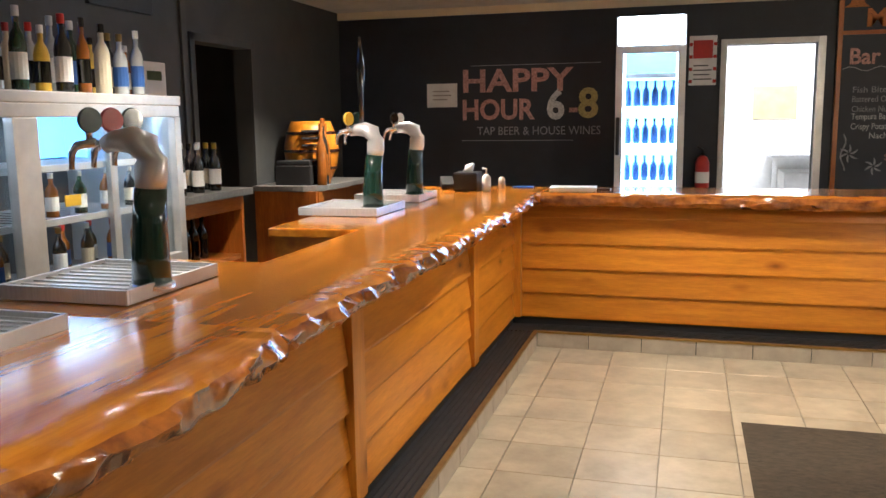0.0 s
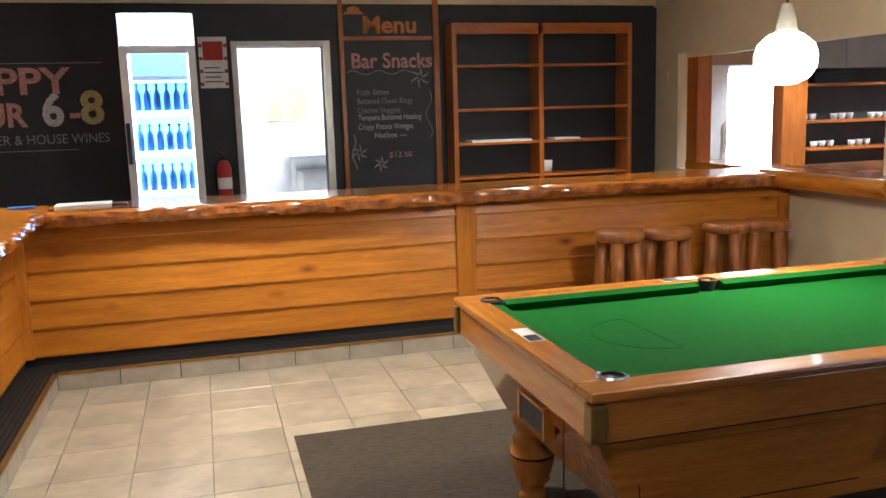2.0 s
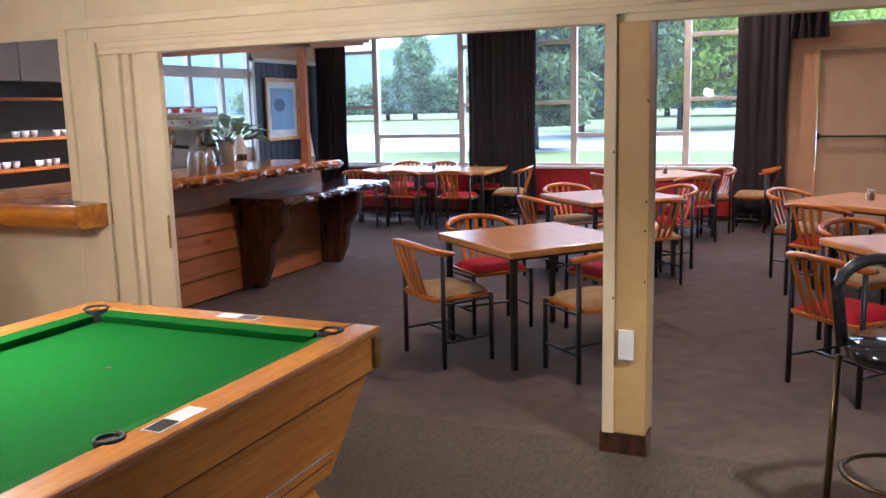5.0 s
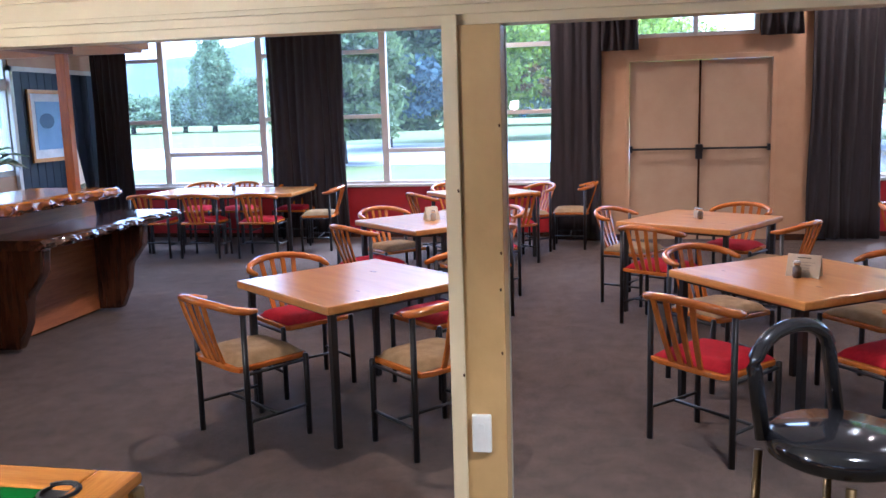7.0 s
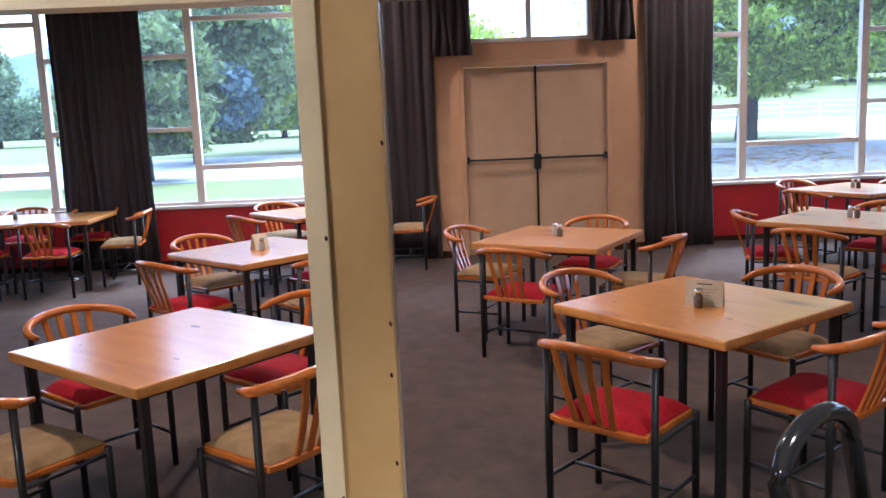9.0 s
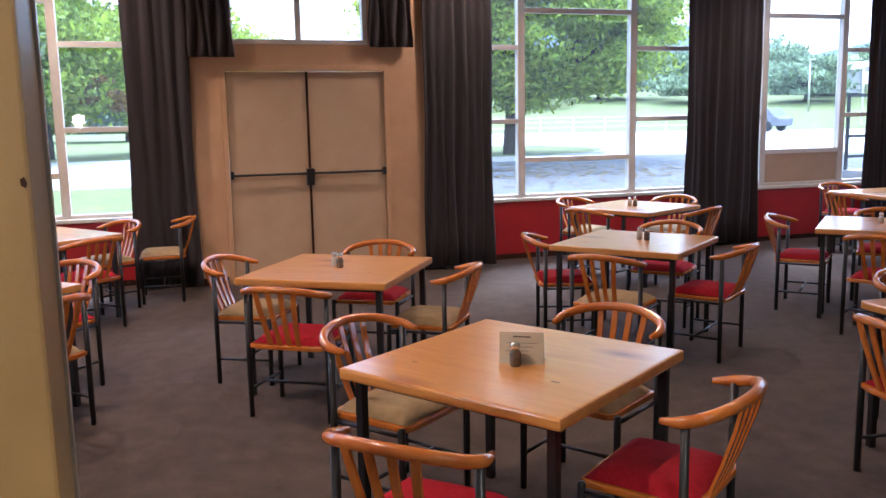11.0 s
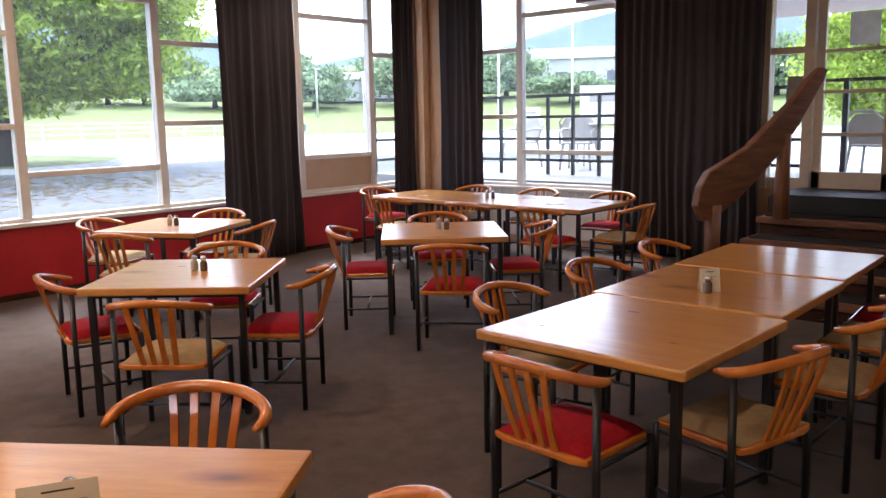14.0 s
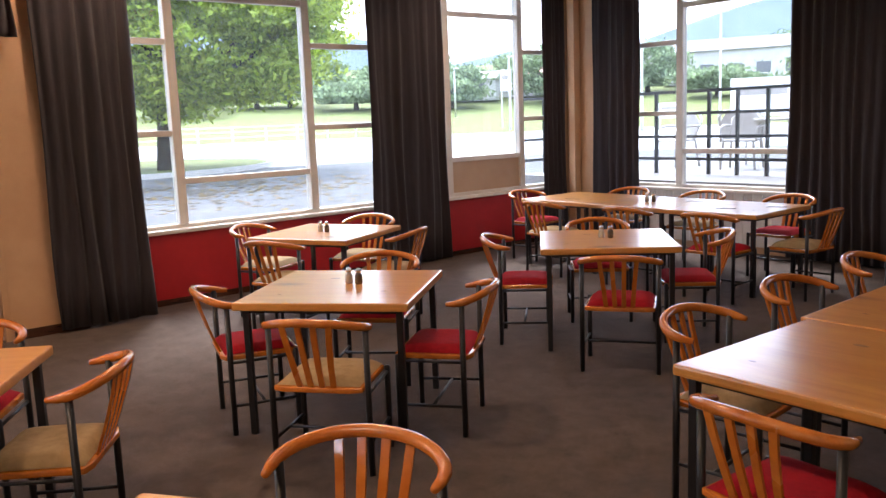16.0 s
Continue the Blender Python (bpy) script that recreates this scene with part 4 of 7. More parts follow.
def shaker_set(x, y, rot, card, wide=0.085):
    m = pose(x, y, TH, 0, 0, rot)
    s = thing("condiment_set", "glass salt and pepper shakers" + (" with a white menu card" if card else ""), "condiments", m, "condiments on tables")
    spots = ((-0.02, -0.065), (0.02, 0.07)) if card else ((-0.035, -0.02), (0.035, -0.02))
    for k, (dx, dy) in enumerate(spots):
        sh = part("shaker", B().lathe([(0.020, 0), (0.023, 0.008), (0.023, 0.05), (0.013, 0.066)], dx, dy, 0, 14), "salt_glass" if k else "pepper", s, smooth=True)
        part("cap", B().lathe([(0.013, 0.066), (0.019, 0.070), (0.019, 0.086), (0.010, 0.093)], dx, dy, 0, 14), "chrome", sh, "chrome cap", smooth=True)
    if card:
        for sy in (-1, 1):
            part("menu_card", B().prism([(sy * 0.042, 0.0), (sy * 0.040, 0.0), (0.0, 0.115), (sy * 0.002, 0.116)], -wide, wide, "x"), "card", s, "folded printed card")
        part("card_heading", B().prism([(-0.0115, 0.086), (-0.0105, 0.088), (-0.0065, 0.101), (-0.0075, 0.101)], -wide * 0.4, wide * 0.4, "x"), "black_steel", s)
        for q in range(4):
            z = 0.075 - 0.014 * q
            yy = -0.041 * (1 - z / 0.116)
            part("print_line", B().box(-wide * 0.7 + 0.01 * (q % 2), wide * 0.7 - 0.015 * q, yy - 0.0016, yy - 0.0004, z - 0.002, z + 0.002), "plastic_grey", s, "unreadable print")


shaker_set(6.33, 0.31, -117, True)
shaker_set(6.265, -3.04, -145, True, 0.05)
for x, y in ((9.01, -1.78), (9.0, -4.07), (8.75, 0.62), (11.22, -2.95), (11.86, 6.1), (10.28, -6.35), (11.35, 2.75)):
    shaker_set(x, y, 20, False)
shaker_set(8.78, 2.84, 130, True, 0.06)
for x, y in ((9.3, -6.2), (9.9, -6.6), (11.2, -6.2), (8.98, -6.55)):
    cut = part("cutlery", B().box(-0.09, 0.09, -0.006, 0.006, 0, 0.004).box(0.05, 0.09, -0.012, 0.012, 0, 0.004).box(-0.09, 0.09, 0.02, 0.03, 0, 0.004), "chrome")
    cut.matrix_basis = pose(x, y, TH, 0, 0, 25)
    tagged(cut, "shiny steel cutlery laid on the table", "cutlery", "cutlery")


# ---- pool table ----
def pool_table():
    x0, x1, y0, y1, h = 1.02, 3.36, 2.45, 3.81, 0.85
    cx, cy = (x0 + x1) / 2, (y0 + y1) / 2
    L, W = x1 - x0, y1 - y0
    p = thing("pool_table", "coin-operated oak pool table with green cloth", "pool table", pose(cx, cy, 0))
    a, b = L / 2, W / 2
    rw = 0.115                                            # rail width
    for s in (-1, 1):
        part("rail", B().box(-a, a, s * (b - rw), s * b, h - 0.03, h), "pool_x", p, bevel=0.01)
        part("rail", B().box(s * (a - rw), s * a, -(b - rw), b - rw, h - 0.03, h), "pool_y", p, bevel=0.01)
        part("side_apron", B().box(-a + 0.012, a - 0.012, s * (b - 0.045), s * (b - 0.012), h - 0.155, h - 0.03), "pool_x", p, bevel=0.004)
        part("end_apron", B().box(s * (a - 0.045), s * (a - 0.012), -b + 0.012, b - 0.012, h - 0.155, h - 0.03), "pool_y", p, bevel=0.004)
    v = []
    for z, i in ((h - 0.155, 0.03), (h - 0.50, 0.20)):
        j = 0.035 if i == 0.03 else 0.11
        v += [(-a + i, -b + j, z), (a - i, -b + j, z), (a - i, b - j, z), (-a + i, b - j, z)]
    part("cabinet_body", B().add(v, [(0, 1, 2, 3), (7, 6, 5, 4), (0, 4, 5, 1), (1, 5, 6, 2), (2, 6, 7, 3), (3, 7, 4, 0)]), "pool_x", p, bevel=0.006)
    # dark strip laid in for the shade in the groove below the apron
    part("apron_groove", B().box(-a + 0.05, a - 0.05, -b + 0.026, -b + 0.032, h - 0.165, h - 0.148), "walnut_x", p, "dark shadow line under the apron")
    bed_z = h - 0.045
    part("bed", B().box(-a + rw - 0.02, a - rw + 0.02, -b + rw - 0.02, b - rw + 0.02, bed_z - 0.04, bed_z), "baize", p, "green cloth bed")
    cw = 0.055
    for s in (-1, 1):
        for q0, q1 in ((-a + rw + 0.07, -0.06), (0.06, a - rw - 0.07)):
            yy = s * (b - rw)
            poly = [(yy, h - 0.003), (yy - s * cw, h - 0.014), (yy - s * (cw - 0.015), h - 0.045), (yy, h - 0.045)]
            part("cushion", B().prism(poly, q0, q1, "x"), "baize", p, bevel=0.004)
        xx = s * (a - rw)
        poly = [(xx, h - 0.003), (xx - s * cw, h - 0.014), (xx - s * (cw - 0.015), h - 0.045), (xx, h - 0.045)]
        part("cushion", B().prism(poly, -b + rw + 0.07, b - rw - 0.07, "y"), "baize", p, bevel=0.004)
    for sx in (-1, 0, 1):
        for sy in (-1, 1):
            px, py = sx * (a - rw - 0.018), sy * (b - rw + (-0.008 if sx == 0 else -0.018))
            R = 0.046 if sx else 0.036
            # flat black disc closes each liner, standing in for the hole's darkness
            part("pocket", B().lathe([(R, bed_z - 0.02), (R, h + 0.0015), (R - 0.008, h + 0.0035), (R - 0.009, h - 0.004), (0.002, h - 0.006)], px, py, 0, 20), "rubber", p, "black pocket liner with a flat disc for the dark hole", smooth=False)
            ring = [(px + R * math.cos(t), py + R * math.sin(t), h + 0.002) for t in [math.atan2(sy, sx or 1e-6) + radians(d) for d in range(-100, 101, 20)]]
            part("pocket_rim", B().tube(ring, 0.006, 6), "chrome" if sx < 0 and sy < 0 else "rubber", p)
    for sx in (-1, 1):
        for sy in (-1, 1):
            part("corner_cap", B().box(sx * (a - 0.05), sx * (a + 0.003), sy * (b - 0.05), sy * (b + 0.003), h - 0.15, h - 0.035), "brass", p, "worn brass corner cap", 0.01)
            prof = [(0.070, 0.0), (0.055, 0.015), (0.050, 0.05), (0.078, 0.075), (0.070, 0.09), (0.088, 0.12), (0.096, 0.17), (0.094, 0.22), (0.074, 0.245), (0.088, 0.262), (0.074, 0.28), (0.070, 0.31), (0.085, 0.33), (0.085, 0.38)]
            lg = part("leg", B().lathe(prof, sx * (a - 0.27), sy * (b - 0.22), 0, 24), "pool_z", p, "turned bulbous oak leg", smooth=True)
            part("leg_ring", B().lathe([(0.0965, 0.185), (0.0985, 0.19), (0.0965, 0.195)], sx * (a - 0.27), sy * (b - 0.22), 0, 24), "walnut_z", lg)
    end = part("ball_return", B().box(-a + 0.05, -a + 0.14, -0.20, 0.02, h - 0.31, h - 0.225), "rubber", p, "dark ball-return opening")
    part("return_frame", B().box(-a + 0.046, -a + 0.09, -0.215, -0.20, h - 0.325, h - 0.21).box(-a + 0.046, -a + 0.09, 0.02, 0.035, h - 0.325, h - 0.21).box(-a + 0.046, -a + 0.08, -0.20, 0.02, h - 0.225, h - 0.21).box(-a + 0.06, -a + 0.1, -0.20, 0.02, h - 0.325, h - 0.31), "pool_y", end, bevel=0.004)
    part("cue_chalk_string", B().tube([(-a + 0.03, -0.42, h - 0.16), (-a + 0.028, -0.42, h - 0.5)], 0.003, 6), "black_steel", p)
    part("coin_box", B().box(-0.08, 0.02, -b + 0.02, -b + 0.10, h - 0.28, h - 0.205), "black_steel", p, "black coin mechanism", 0.006)
    part("coin_plate", B().box(-0.04, 0.06, -b + 0.008, -b + 0.02, h - 0.25, h - 0.195), "steel", p, "steel coin plate", 0.003)
    part("coin_slide", B().box(-0.06, 0.0, -b - 0.03, -b + 0.02, h - 0.272, h - 0.25), "black_steel", p, bevel=0.004)
    for q0, q1 in ((-1.0, -0.12), (0.28, 1.0)):
        part("panel_line", B().bar((q0, -b + 0.048, h - 0.20), (q1, -b + 0.048, h - 0.20), 0.006, 0.004).bar((q0 + 0.04, -b + 0.098, h - 0.44), (q1 - 0.04, -b + 0.098, h - 0.44), 0.006, 0.004).bar((q0, -b + 0.048, h - 0.20), (q0 + 0.04, -b + 0.098, h - 0.44), 0.004, 0.004), "walnut_x", p)
    part("trim_strip", B().bar((0.32, -b + 0.088, h - 0.40), (0.95, -b + 0.088, h - 0.40), 0.006, 0.006), "chrome", p, "bright metal trim strip")
    for m in (pose(-0.98 - 0.12, -0.02, h + 0.001, 0, 0, 90), pose(0.16, -b + 0.058, h + 0.001), pose(a - 0.058, -0.1, h + 0.001, 0, 0, 90), pose(-0.1, b - 0.058, h + 0.001)):
        st = part("sticker", B().box(-0.09, 0.09, -0.03, 0.03, 0, 0.001), "paper", p, "white printed sticker")
        st.matrix_basis = m
        part("sticker_print", B().box(-0.085, -0.01, -0.025, 0.025, 0.001, 0.0016), "black_steel", st)
    arc = [(-0.60 - 0.22 * math.sin(math.pi * k / 24), -0.22 * math.cos(math.pi * k / 24), bed_z + 0.0002) for k in range(25)] + [(-0.60, -0.22, bed_z + 0.0002)]
    part("line_marking", B().tube(arc, 0.0009, 5), "baize_line", p, "faint D line on the cloth")
    part("spot", B().lathe([(0.012, bed_z), (0.011, bed_z + 0.001)], 0.55, 0, 0, 12), "walnut_x", p)
    part("floor_bar", B().tube([(0.45, -0.36, 0.02), (0.62, -0.46, 0.02), (0.62, -0.40, 0.10)], 0.012, 8), "steel", p, "bent steel cue rest under the table", smooth=True)


pool_table()

pl = thing("pendant_lamp", "glowing pendant lamp hanging over the pool table", "lamp", pose(2.5, 3.6, 0))
part("cord", B().tube([(0, 0, 2.05), (0, 0, CEIL)], 0.006, 6), "black_steel", pl)
part("shade_cap", B().lathe([(0.020, 2.06), (0.030, 2.03), (0.045, 1.95), (0.055, 1.935)], 0, 0, 0, 20), "alu", pl, smooth=True)
# globe is oversized so that its shape takes in the glare
part("bulb", B().lathe([(0.02, 1.945), (0.07, 1.93), (0.115, 1.89), (0.132, 1.84), (0.128, 1.79), (0.10, 1.745), (0.05, 1.72), (0.01, 1.715)], 0, 0, 0, 20), "lamp_glow", pl, "glowing warm globe, widened for its glare", smooth=True)
# fittings for the known downlight and for the added ones alike
for x, y in ((-2.2, 6.2), (0.3, 4.6), (-0.3, 1.3), (-1.9, 3.6), (3.4, 0.4), (2.9, 6.9)):
    d = thing("ceiling_downlight", "round recessed white ceiling downlight, lit", "light", pose(x, y, CEIL), "bar downlights")
    part("trim_ring", B().lathe([(0.075, 0), (0.075, -0.012), (0.05, -0.014), (0.05, -0.004)], 0, 0, 0, 20), "white", d)
    part("lens", B().lathe([(0.05, -0.004), (0.048, -0.009)], 0, 0, 0, 16), "down_glow", d)
for x, y in ((5.9, 7.4), (7.6, 7.4)):
    d = thing("ceiling_downlight", "round recessed white ceiling downlight, lit", "light", pose(x, y, 2.71), "servery downlights")
    part("trim_ring", B().lathe([(0.075, 0), (0.075, -0.012), (0.05, -0.014), (0.05, -0.004)], 0, 0, 0, 20), "white", d)
    part("lens", B().lathe([(0.05, -0.004), (0.048, -0.009)], 0, 0, 0, 16), "down_glow", d)


# ---- the timber bar ----
def live_slab(length, depth, z0, z1, seed, step=0.022, rough=0.035):
    """A slab from (0, 0) along +x whose front (towards -y, at y = 0) keeps the tree's own uneven edge."""
    n = int(length / step)
    prof = [(1.0, 0.0), (1.0, 1.0), (2.2, 1.0), (0.0, 1.0), (-0.35, 0.86), (-0.62, 0.66), (-0.55, 0.45), (-0.2, 0.24), (0.15, 0.08), (0.5, 0.0)]
    v, f, k = [], [], len(prof)
    for i in range(n + 1):
        x = length * i / n
        w = noise.noise(Vector((x * 0.9, seed, 0))) * rough * 1.6
        for j, (a, h) in enumerate(prof):
            if j < 2:
                y = depth
            else:
                y = w + 0.055 * a if j == 2 else w + 0.055 * a + rough * 0.9 * noise.noise(Vector((x * 7.0, j * 0.8 + seed, 3))) * (0.35 if j == 3 else 1) + rough * 0.5 * noise.noise(Vector((x * 22.0, j * 1.7, seed)))
            v.append((x, y, z0 + (z1 - z0) * h + (0.012 * noise.noise(Vector((x * 6, j, seed))) if 4 <= j <= 8 else 0)))
    for i in range(n):
        for j in range(k):
            f.append((i * k + j, i * k + (j + 1) % k, (i + 1) * k + (j + 1) % k, (i + 1) * k + j))
    f += [tuple(range(k)), tuple(n * k + j for j in range(k))[::-1]]
    return B().add(v, f)


def slab_thing(name, label, length, depth, z0, z1, seed, m, wood, edge="bark_edge", rough=0.035, parent=None):
    ob = part(name, live_slab(length, depth, z0, z1, seed, rough=rough), wood, None, "", smooth=False)
    ob.data.materials.append(M[edge])
    for i, p in enumerate(ob.data.polygons):
        if 4 <= i % 10 <= 8 and i < len(ob.data.polygons) - 2:
            p.material_index = 1
    ob.data.shade_smooth()
    ob.data.set_sharp_from_angle(angle=radians(62))
    ob.matrix_basis = m
    ob.parent = parent
    return tagged(ob, label, "" if parent else "counter")


BT, BB = 1.095, 1.0
# the long side (its front looks to +x) and the back side (its front looks to -y)
BAR = thing("bar_counter", "L-shaped varnished timber bar with lapped boards and live-edge top", "bar", pose(0, 0, 0))
slab_thing("bar_top", "thick varnished slab bar top with a live bark edge", 4.60, 0.52, BB, BT, 3.1, pose(-0.955, 1.93, 0, 0, 0, 90), "slab_x", parent=BAR)
slab_thing("bar_top", "thick varnished slab bar top with a live bark edge", 4.40, 0.98, BB - 0.01, BT + 0.004, 7.7, pose(-0.935, -2.48, 0, 0, 0, 90), "slab_x", parent=BAR)
slab_thing("bar_top", "thick varnished slab bar top with a live bark edge", 5.42, 0.62, BB, BT + 0.003, 11.3, pose(-0.935, 5.945, 0), "slab_x", parent=BAR)
for y0, y1 in ((1.96, 2.88), (3.84, 6.50)):
    part("shelf_board", B().box(-1.97, -1.476, y0, y1, BT - 0.05, BT - 0.003), "slab_y", BAR, bevel=0.008)
    part("shelf_fascia", B().box(-1.95, -1.90, y0 + 0.03, y1 - 0.02, 0.80, BT - 0.05).box(-1.9, -1.5, y0 + 0.03, y0 + 0.06, 0.8, BT - 0.05), "bar_board_y", BAR)

bx, byy = -1.17, 6.13
for i in range(5):
    z0 = 0.163 + i * 0.184
    for q0, q1 in ((-2.5, 2.86), (2.98, 4.74), (4.86, 6.06)):
        b_ = B().prism([(bx, min(z0 + 0.205, BB)), (bx - 0.02, min(z0 + 0.205, BB)), (bx - 0.02, z0), (bx + 0.024, z0), (bx + 0.026, z0 + 0.012)], q0, q1, "y")
        part("board", b_, "bar_board_y", BAR)
    for q0, q1 in ((-1.10, 1.72), (1.86, 4.42)):
        b_ = B().prism([(byy, min(z0 + 0.205, BB)), (byy + 0.02, min(z0 + 0.205, BB)), (byy + 0.02, z0), (byy - 0.024, z0), (byy - 0.026, z0 + 0.012)], q0, q1, "x")
        part("board", b_, "bar_board_x", BAR)
for y0, y1 in ((2.86, 2.98), (4.74, 4.86)):
    part("post", B().box(bx - 0.02, bx + 0.045, y0, y1, 0.163, BB), "bar_board_z", BAR, bevel=0.004)
part("post", B().box(bx - 0.05, bx + 0.07, byy - 0.07, byy + 0.05, 0.163, BB), "bar_board_z", BAR, bevel=0.004)
for x0, x1 in ((1.72, 1.86), (4.40, 4.50)):
    part("post", B().box(x0, x1, byy - 0.045, byy + 0.03, 0.163, BB), "bar_board_z", BAR, bevel=0.004)
part("back_panel", B().box(bx - 0.06, bx - 0.02, -2.5, 6.2, 0.0, BB).box(bx, 4.5, byy + 0.02, byy + 0.06, 0.0, BB), "walnut_z", BAR)
part("toe_board", B().box(bx - 0.02, bx + 0.004, -2.5, 6.1, 0.08, 0.17).box(bx, 4.5, byy - 0.004, byy + 0.02, 0.08, 0.17), "rubber", BAR)

gutter = thing("foot_gutter", "black ribbed rubber foot ledge with a brass nosing", "ledge", pose(0, 0, 0))
KX, KY, KZ = -0.945, 5.875, 0.115
part("ledge_mat", B().box(bx, KX - 0.025, -2.5, KY + 0.01, 0.0, KZ - 0.012).box(bx, 4.5, KY + 0.025, byy, 0.0, KZ - 0.012), "rubber", gutter)
for i in range(6):
    part("mat_rib", B().box(bx + 0.02 + i * 0.031, bx + 0.032 + i * 0.031, -2.5, KY + 0.02, KZ - 0.012, KZ - 0.004), "rubber", gutter)
    part("mat_rib", B().box(bx + 0.2, 4.5, KY + 0.04 + i * 0.034, KY + 0.053 + i * 0.034, KZ - 0.012, KZ - 0.004), "rubber", gutter)
part("brass_nosing", B().box(KX - 0.025, KX + 0.004, -2.5, KY + 0.025, KZ - 0.014, KZ).box(KX - 0.025, 4.5, KY - 0.004, KY + 0.025, KZ - 0.014, KZ), "brass", gutter, "dull brass nosing strip")
for i in range(23):
    y = KY - 0.36 * (i + 1)
    part("skirting_tile", B().box(KX - 0.012, KX, y + 0.003, y + 0.357, -0.012, KZ - 0.014), "skirt_tile", gutter)
for i in range(15):
    x = KX + 0.365 * i
    part("skirting_tile", B().box(x + 0.003, min(x + 0.362, 4.5), KY, KY + 0.012, -0.012, KZ - 0.014), "skirt_tile", gutter)


def log_stool(x, y, r):
    s = thing("log_stool", "varnished log bar stool with a round slab seat", "stool", pose(x, y, 0, 0, 0, r), "log stools")
    q = random.Random(int(x * 100))
    part("seat", B().lathe([(0.15, 0.72), (0.165, 0.73), (0.172, 0.755), (0.165, 0.78), (0.145, 0.79)], 0, 0, 0, 22), "stool_log", s, smooth=True)
    for k in range(4):
        a = radians(45 + 90 * k)
        part("log_leg", B().tube([(0.155 * math.cos(a), 0.155 * math.sin(a), 0), (0.15 * math.cos(a) + q.uniform(-.01, .01), 0.15 * math.sin(a), 0.25), (0.125 * math.cos(a), 0.125 * math.sin(a), 0.5), (0.11 * math.cos(a), 0.11 * math.sin(a), 0.73)], [0.05, 0.056, 0.046, 0.05], 10), "stool_log", s, smooth=True)
    part("stretcher", B().tube([(-0.11, -0.11, 0.2), (0.11, 0.11, 0.2)], 0.028, 8).tube([(-0.11, 0.11, 0.24), (0.11, -0.11, 0.24)], 0.028, 8), "stool_log", s, smooth=True)


for x, y in ((2.76, 5.63), (3.11, 5.59), (3.64, 5.67), (3.96, 5.64)):
    log_stool(x, y, x * 37)


# ---- taps, trays, things on the bar ----
def drip_tray(x0, x1, y0, y1):
    t = thing("drip_tray", "stainless steel drip tray on the bar", "tray", pose((x0 + x1) / 2, (y0 + y1) / 2, BT), "drip trays")
    a, b = (x1 - x0) / 2, (y1 - y0) / 2
    part("tray_rim", B().box(-a, a, -b, -b + 0.012, 0, 0.045).box(-a, a, b - 0.012, b, 0, 0.045).box(-a, -a + 0.012, -b + 0.012, b - 0.012, 0, 0.045).box(a - 0.012, a, -b + 0.012, b - 0.012, 0, 0.045), "steel", t, bevel=0.003)
    part("tray_floor", B().box(-a + 0.012, a - 0.012, -b + 0.012, b - 0.012, 0.001, 0.02), "steel", t)
    for k in range(9):
        yy = -b + 0.03 + k * (2 * b - 0.06) / 8
        part("grille_bar", B().box(-a + 0.012, a - 0.012, yy - 0.004, yy + 0.004, 0.028, 0.034), "steel", t)


def beer_tap(x, y, tall, badges):
    t = thing("beer_tap", "dark green beer font with a chrome swan-neck head", "beer tap", pose(x, y, BT + 0.02), "beer taps")
    part("base_flange", B().lathe([(0.07, 0), (0.07, 0.012), (0.06, 0.018)], 0, 0, 0, 18), "chrome", t, smooth=False)
    part("column", B().tube([(0, 0, 0.01), (0.0, 0, 0.1), (0.004, 0, 0.2), (0.014, 0, 0.31)], [0.061, 0.057, 0.052, 0.049], 20), "dark_green", t, "dark green lacquered column", smooth=True)
    part("swan_neck", B().tube([(0.014, 0, 0.305), (0.022, 0, 0.34), (0.022, 0, 0.39), (0.005, 0, 0.435), (-0.04, 0, 0.455), (-0.10, 0, 0.452), (-0.135, 0, 0.44)], [0.045, 0.049, 0.050, 0.049, 0.042, 0.032, 0.026], 20), "satin_steel", t, smooth=True)
    for k, (dy, col) in enumerate(badges):
        h = part("tap_spout", B().tube([(-0.10, dy, 0.45), (-0.165, dy, 0.44), (-0.185, dy, 0.42), (-0.19, dy, 0.37)], [0.014, 0.014, 0.012, 0.009], 8), "chrome", t, smooth=True)
        part("tap_lever", B().tube([(-0.12, dy, 0.455), (-0.12, dy, 0.50), (-0.125, dy, 0.53)], [0.010, 0.012, 0.014], 8), "chrome", h, smooth=True)
        part("badge", B().lathe([(0.001, -0.008), (0.036, -0.008), (0.039, 0.0), (0.036, 0.008), (0.001, 0.008)], 0, 0, 0, 20), col, t, "round brand badge, plain", smooth=False).matrix_basis = pose(-0.115, dy, 0.515, 90, 0, 70)
    if tall:
        part("tall_handle", B().tube([(-0.06, 0, 0.45), (-0.06, 0, 0.66), (-0.06, 0, 0.78), (-0.06, 0, 0.90), (-0.06, 0, 0.97)], [0.012, 0.016, 0.030, 0.012, 0.006], 10), tall, t, smooth=True)
    return t


drip_tray(-1.96, -1.50, 2.08, 2.58)
drip_tray(-1.92, -1.47, 1.42, 1.80)
drip_tray(-2.05, -1.58, 4.36, 4.86)
drip_tray(-2.05, -1.60, 5.20, 5.62)
beer_tap(-1.54, 2.26, "", ((-0.09, "dark_green"), (0.01, "red_paint"), (0.11, "bottle_dark")))
beer_tap(-1.68, 4.58, "bottle_dark", ((-0.06, "yellow"), (0.06, "dark_green")))
beer_tap(-1.70, 5.42, "", ((-0.06, "bottle_dark"), (0.06, "salt_glass")))

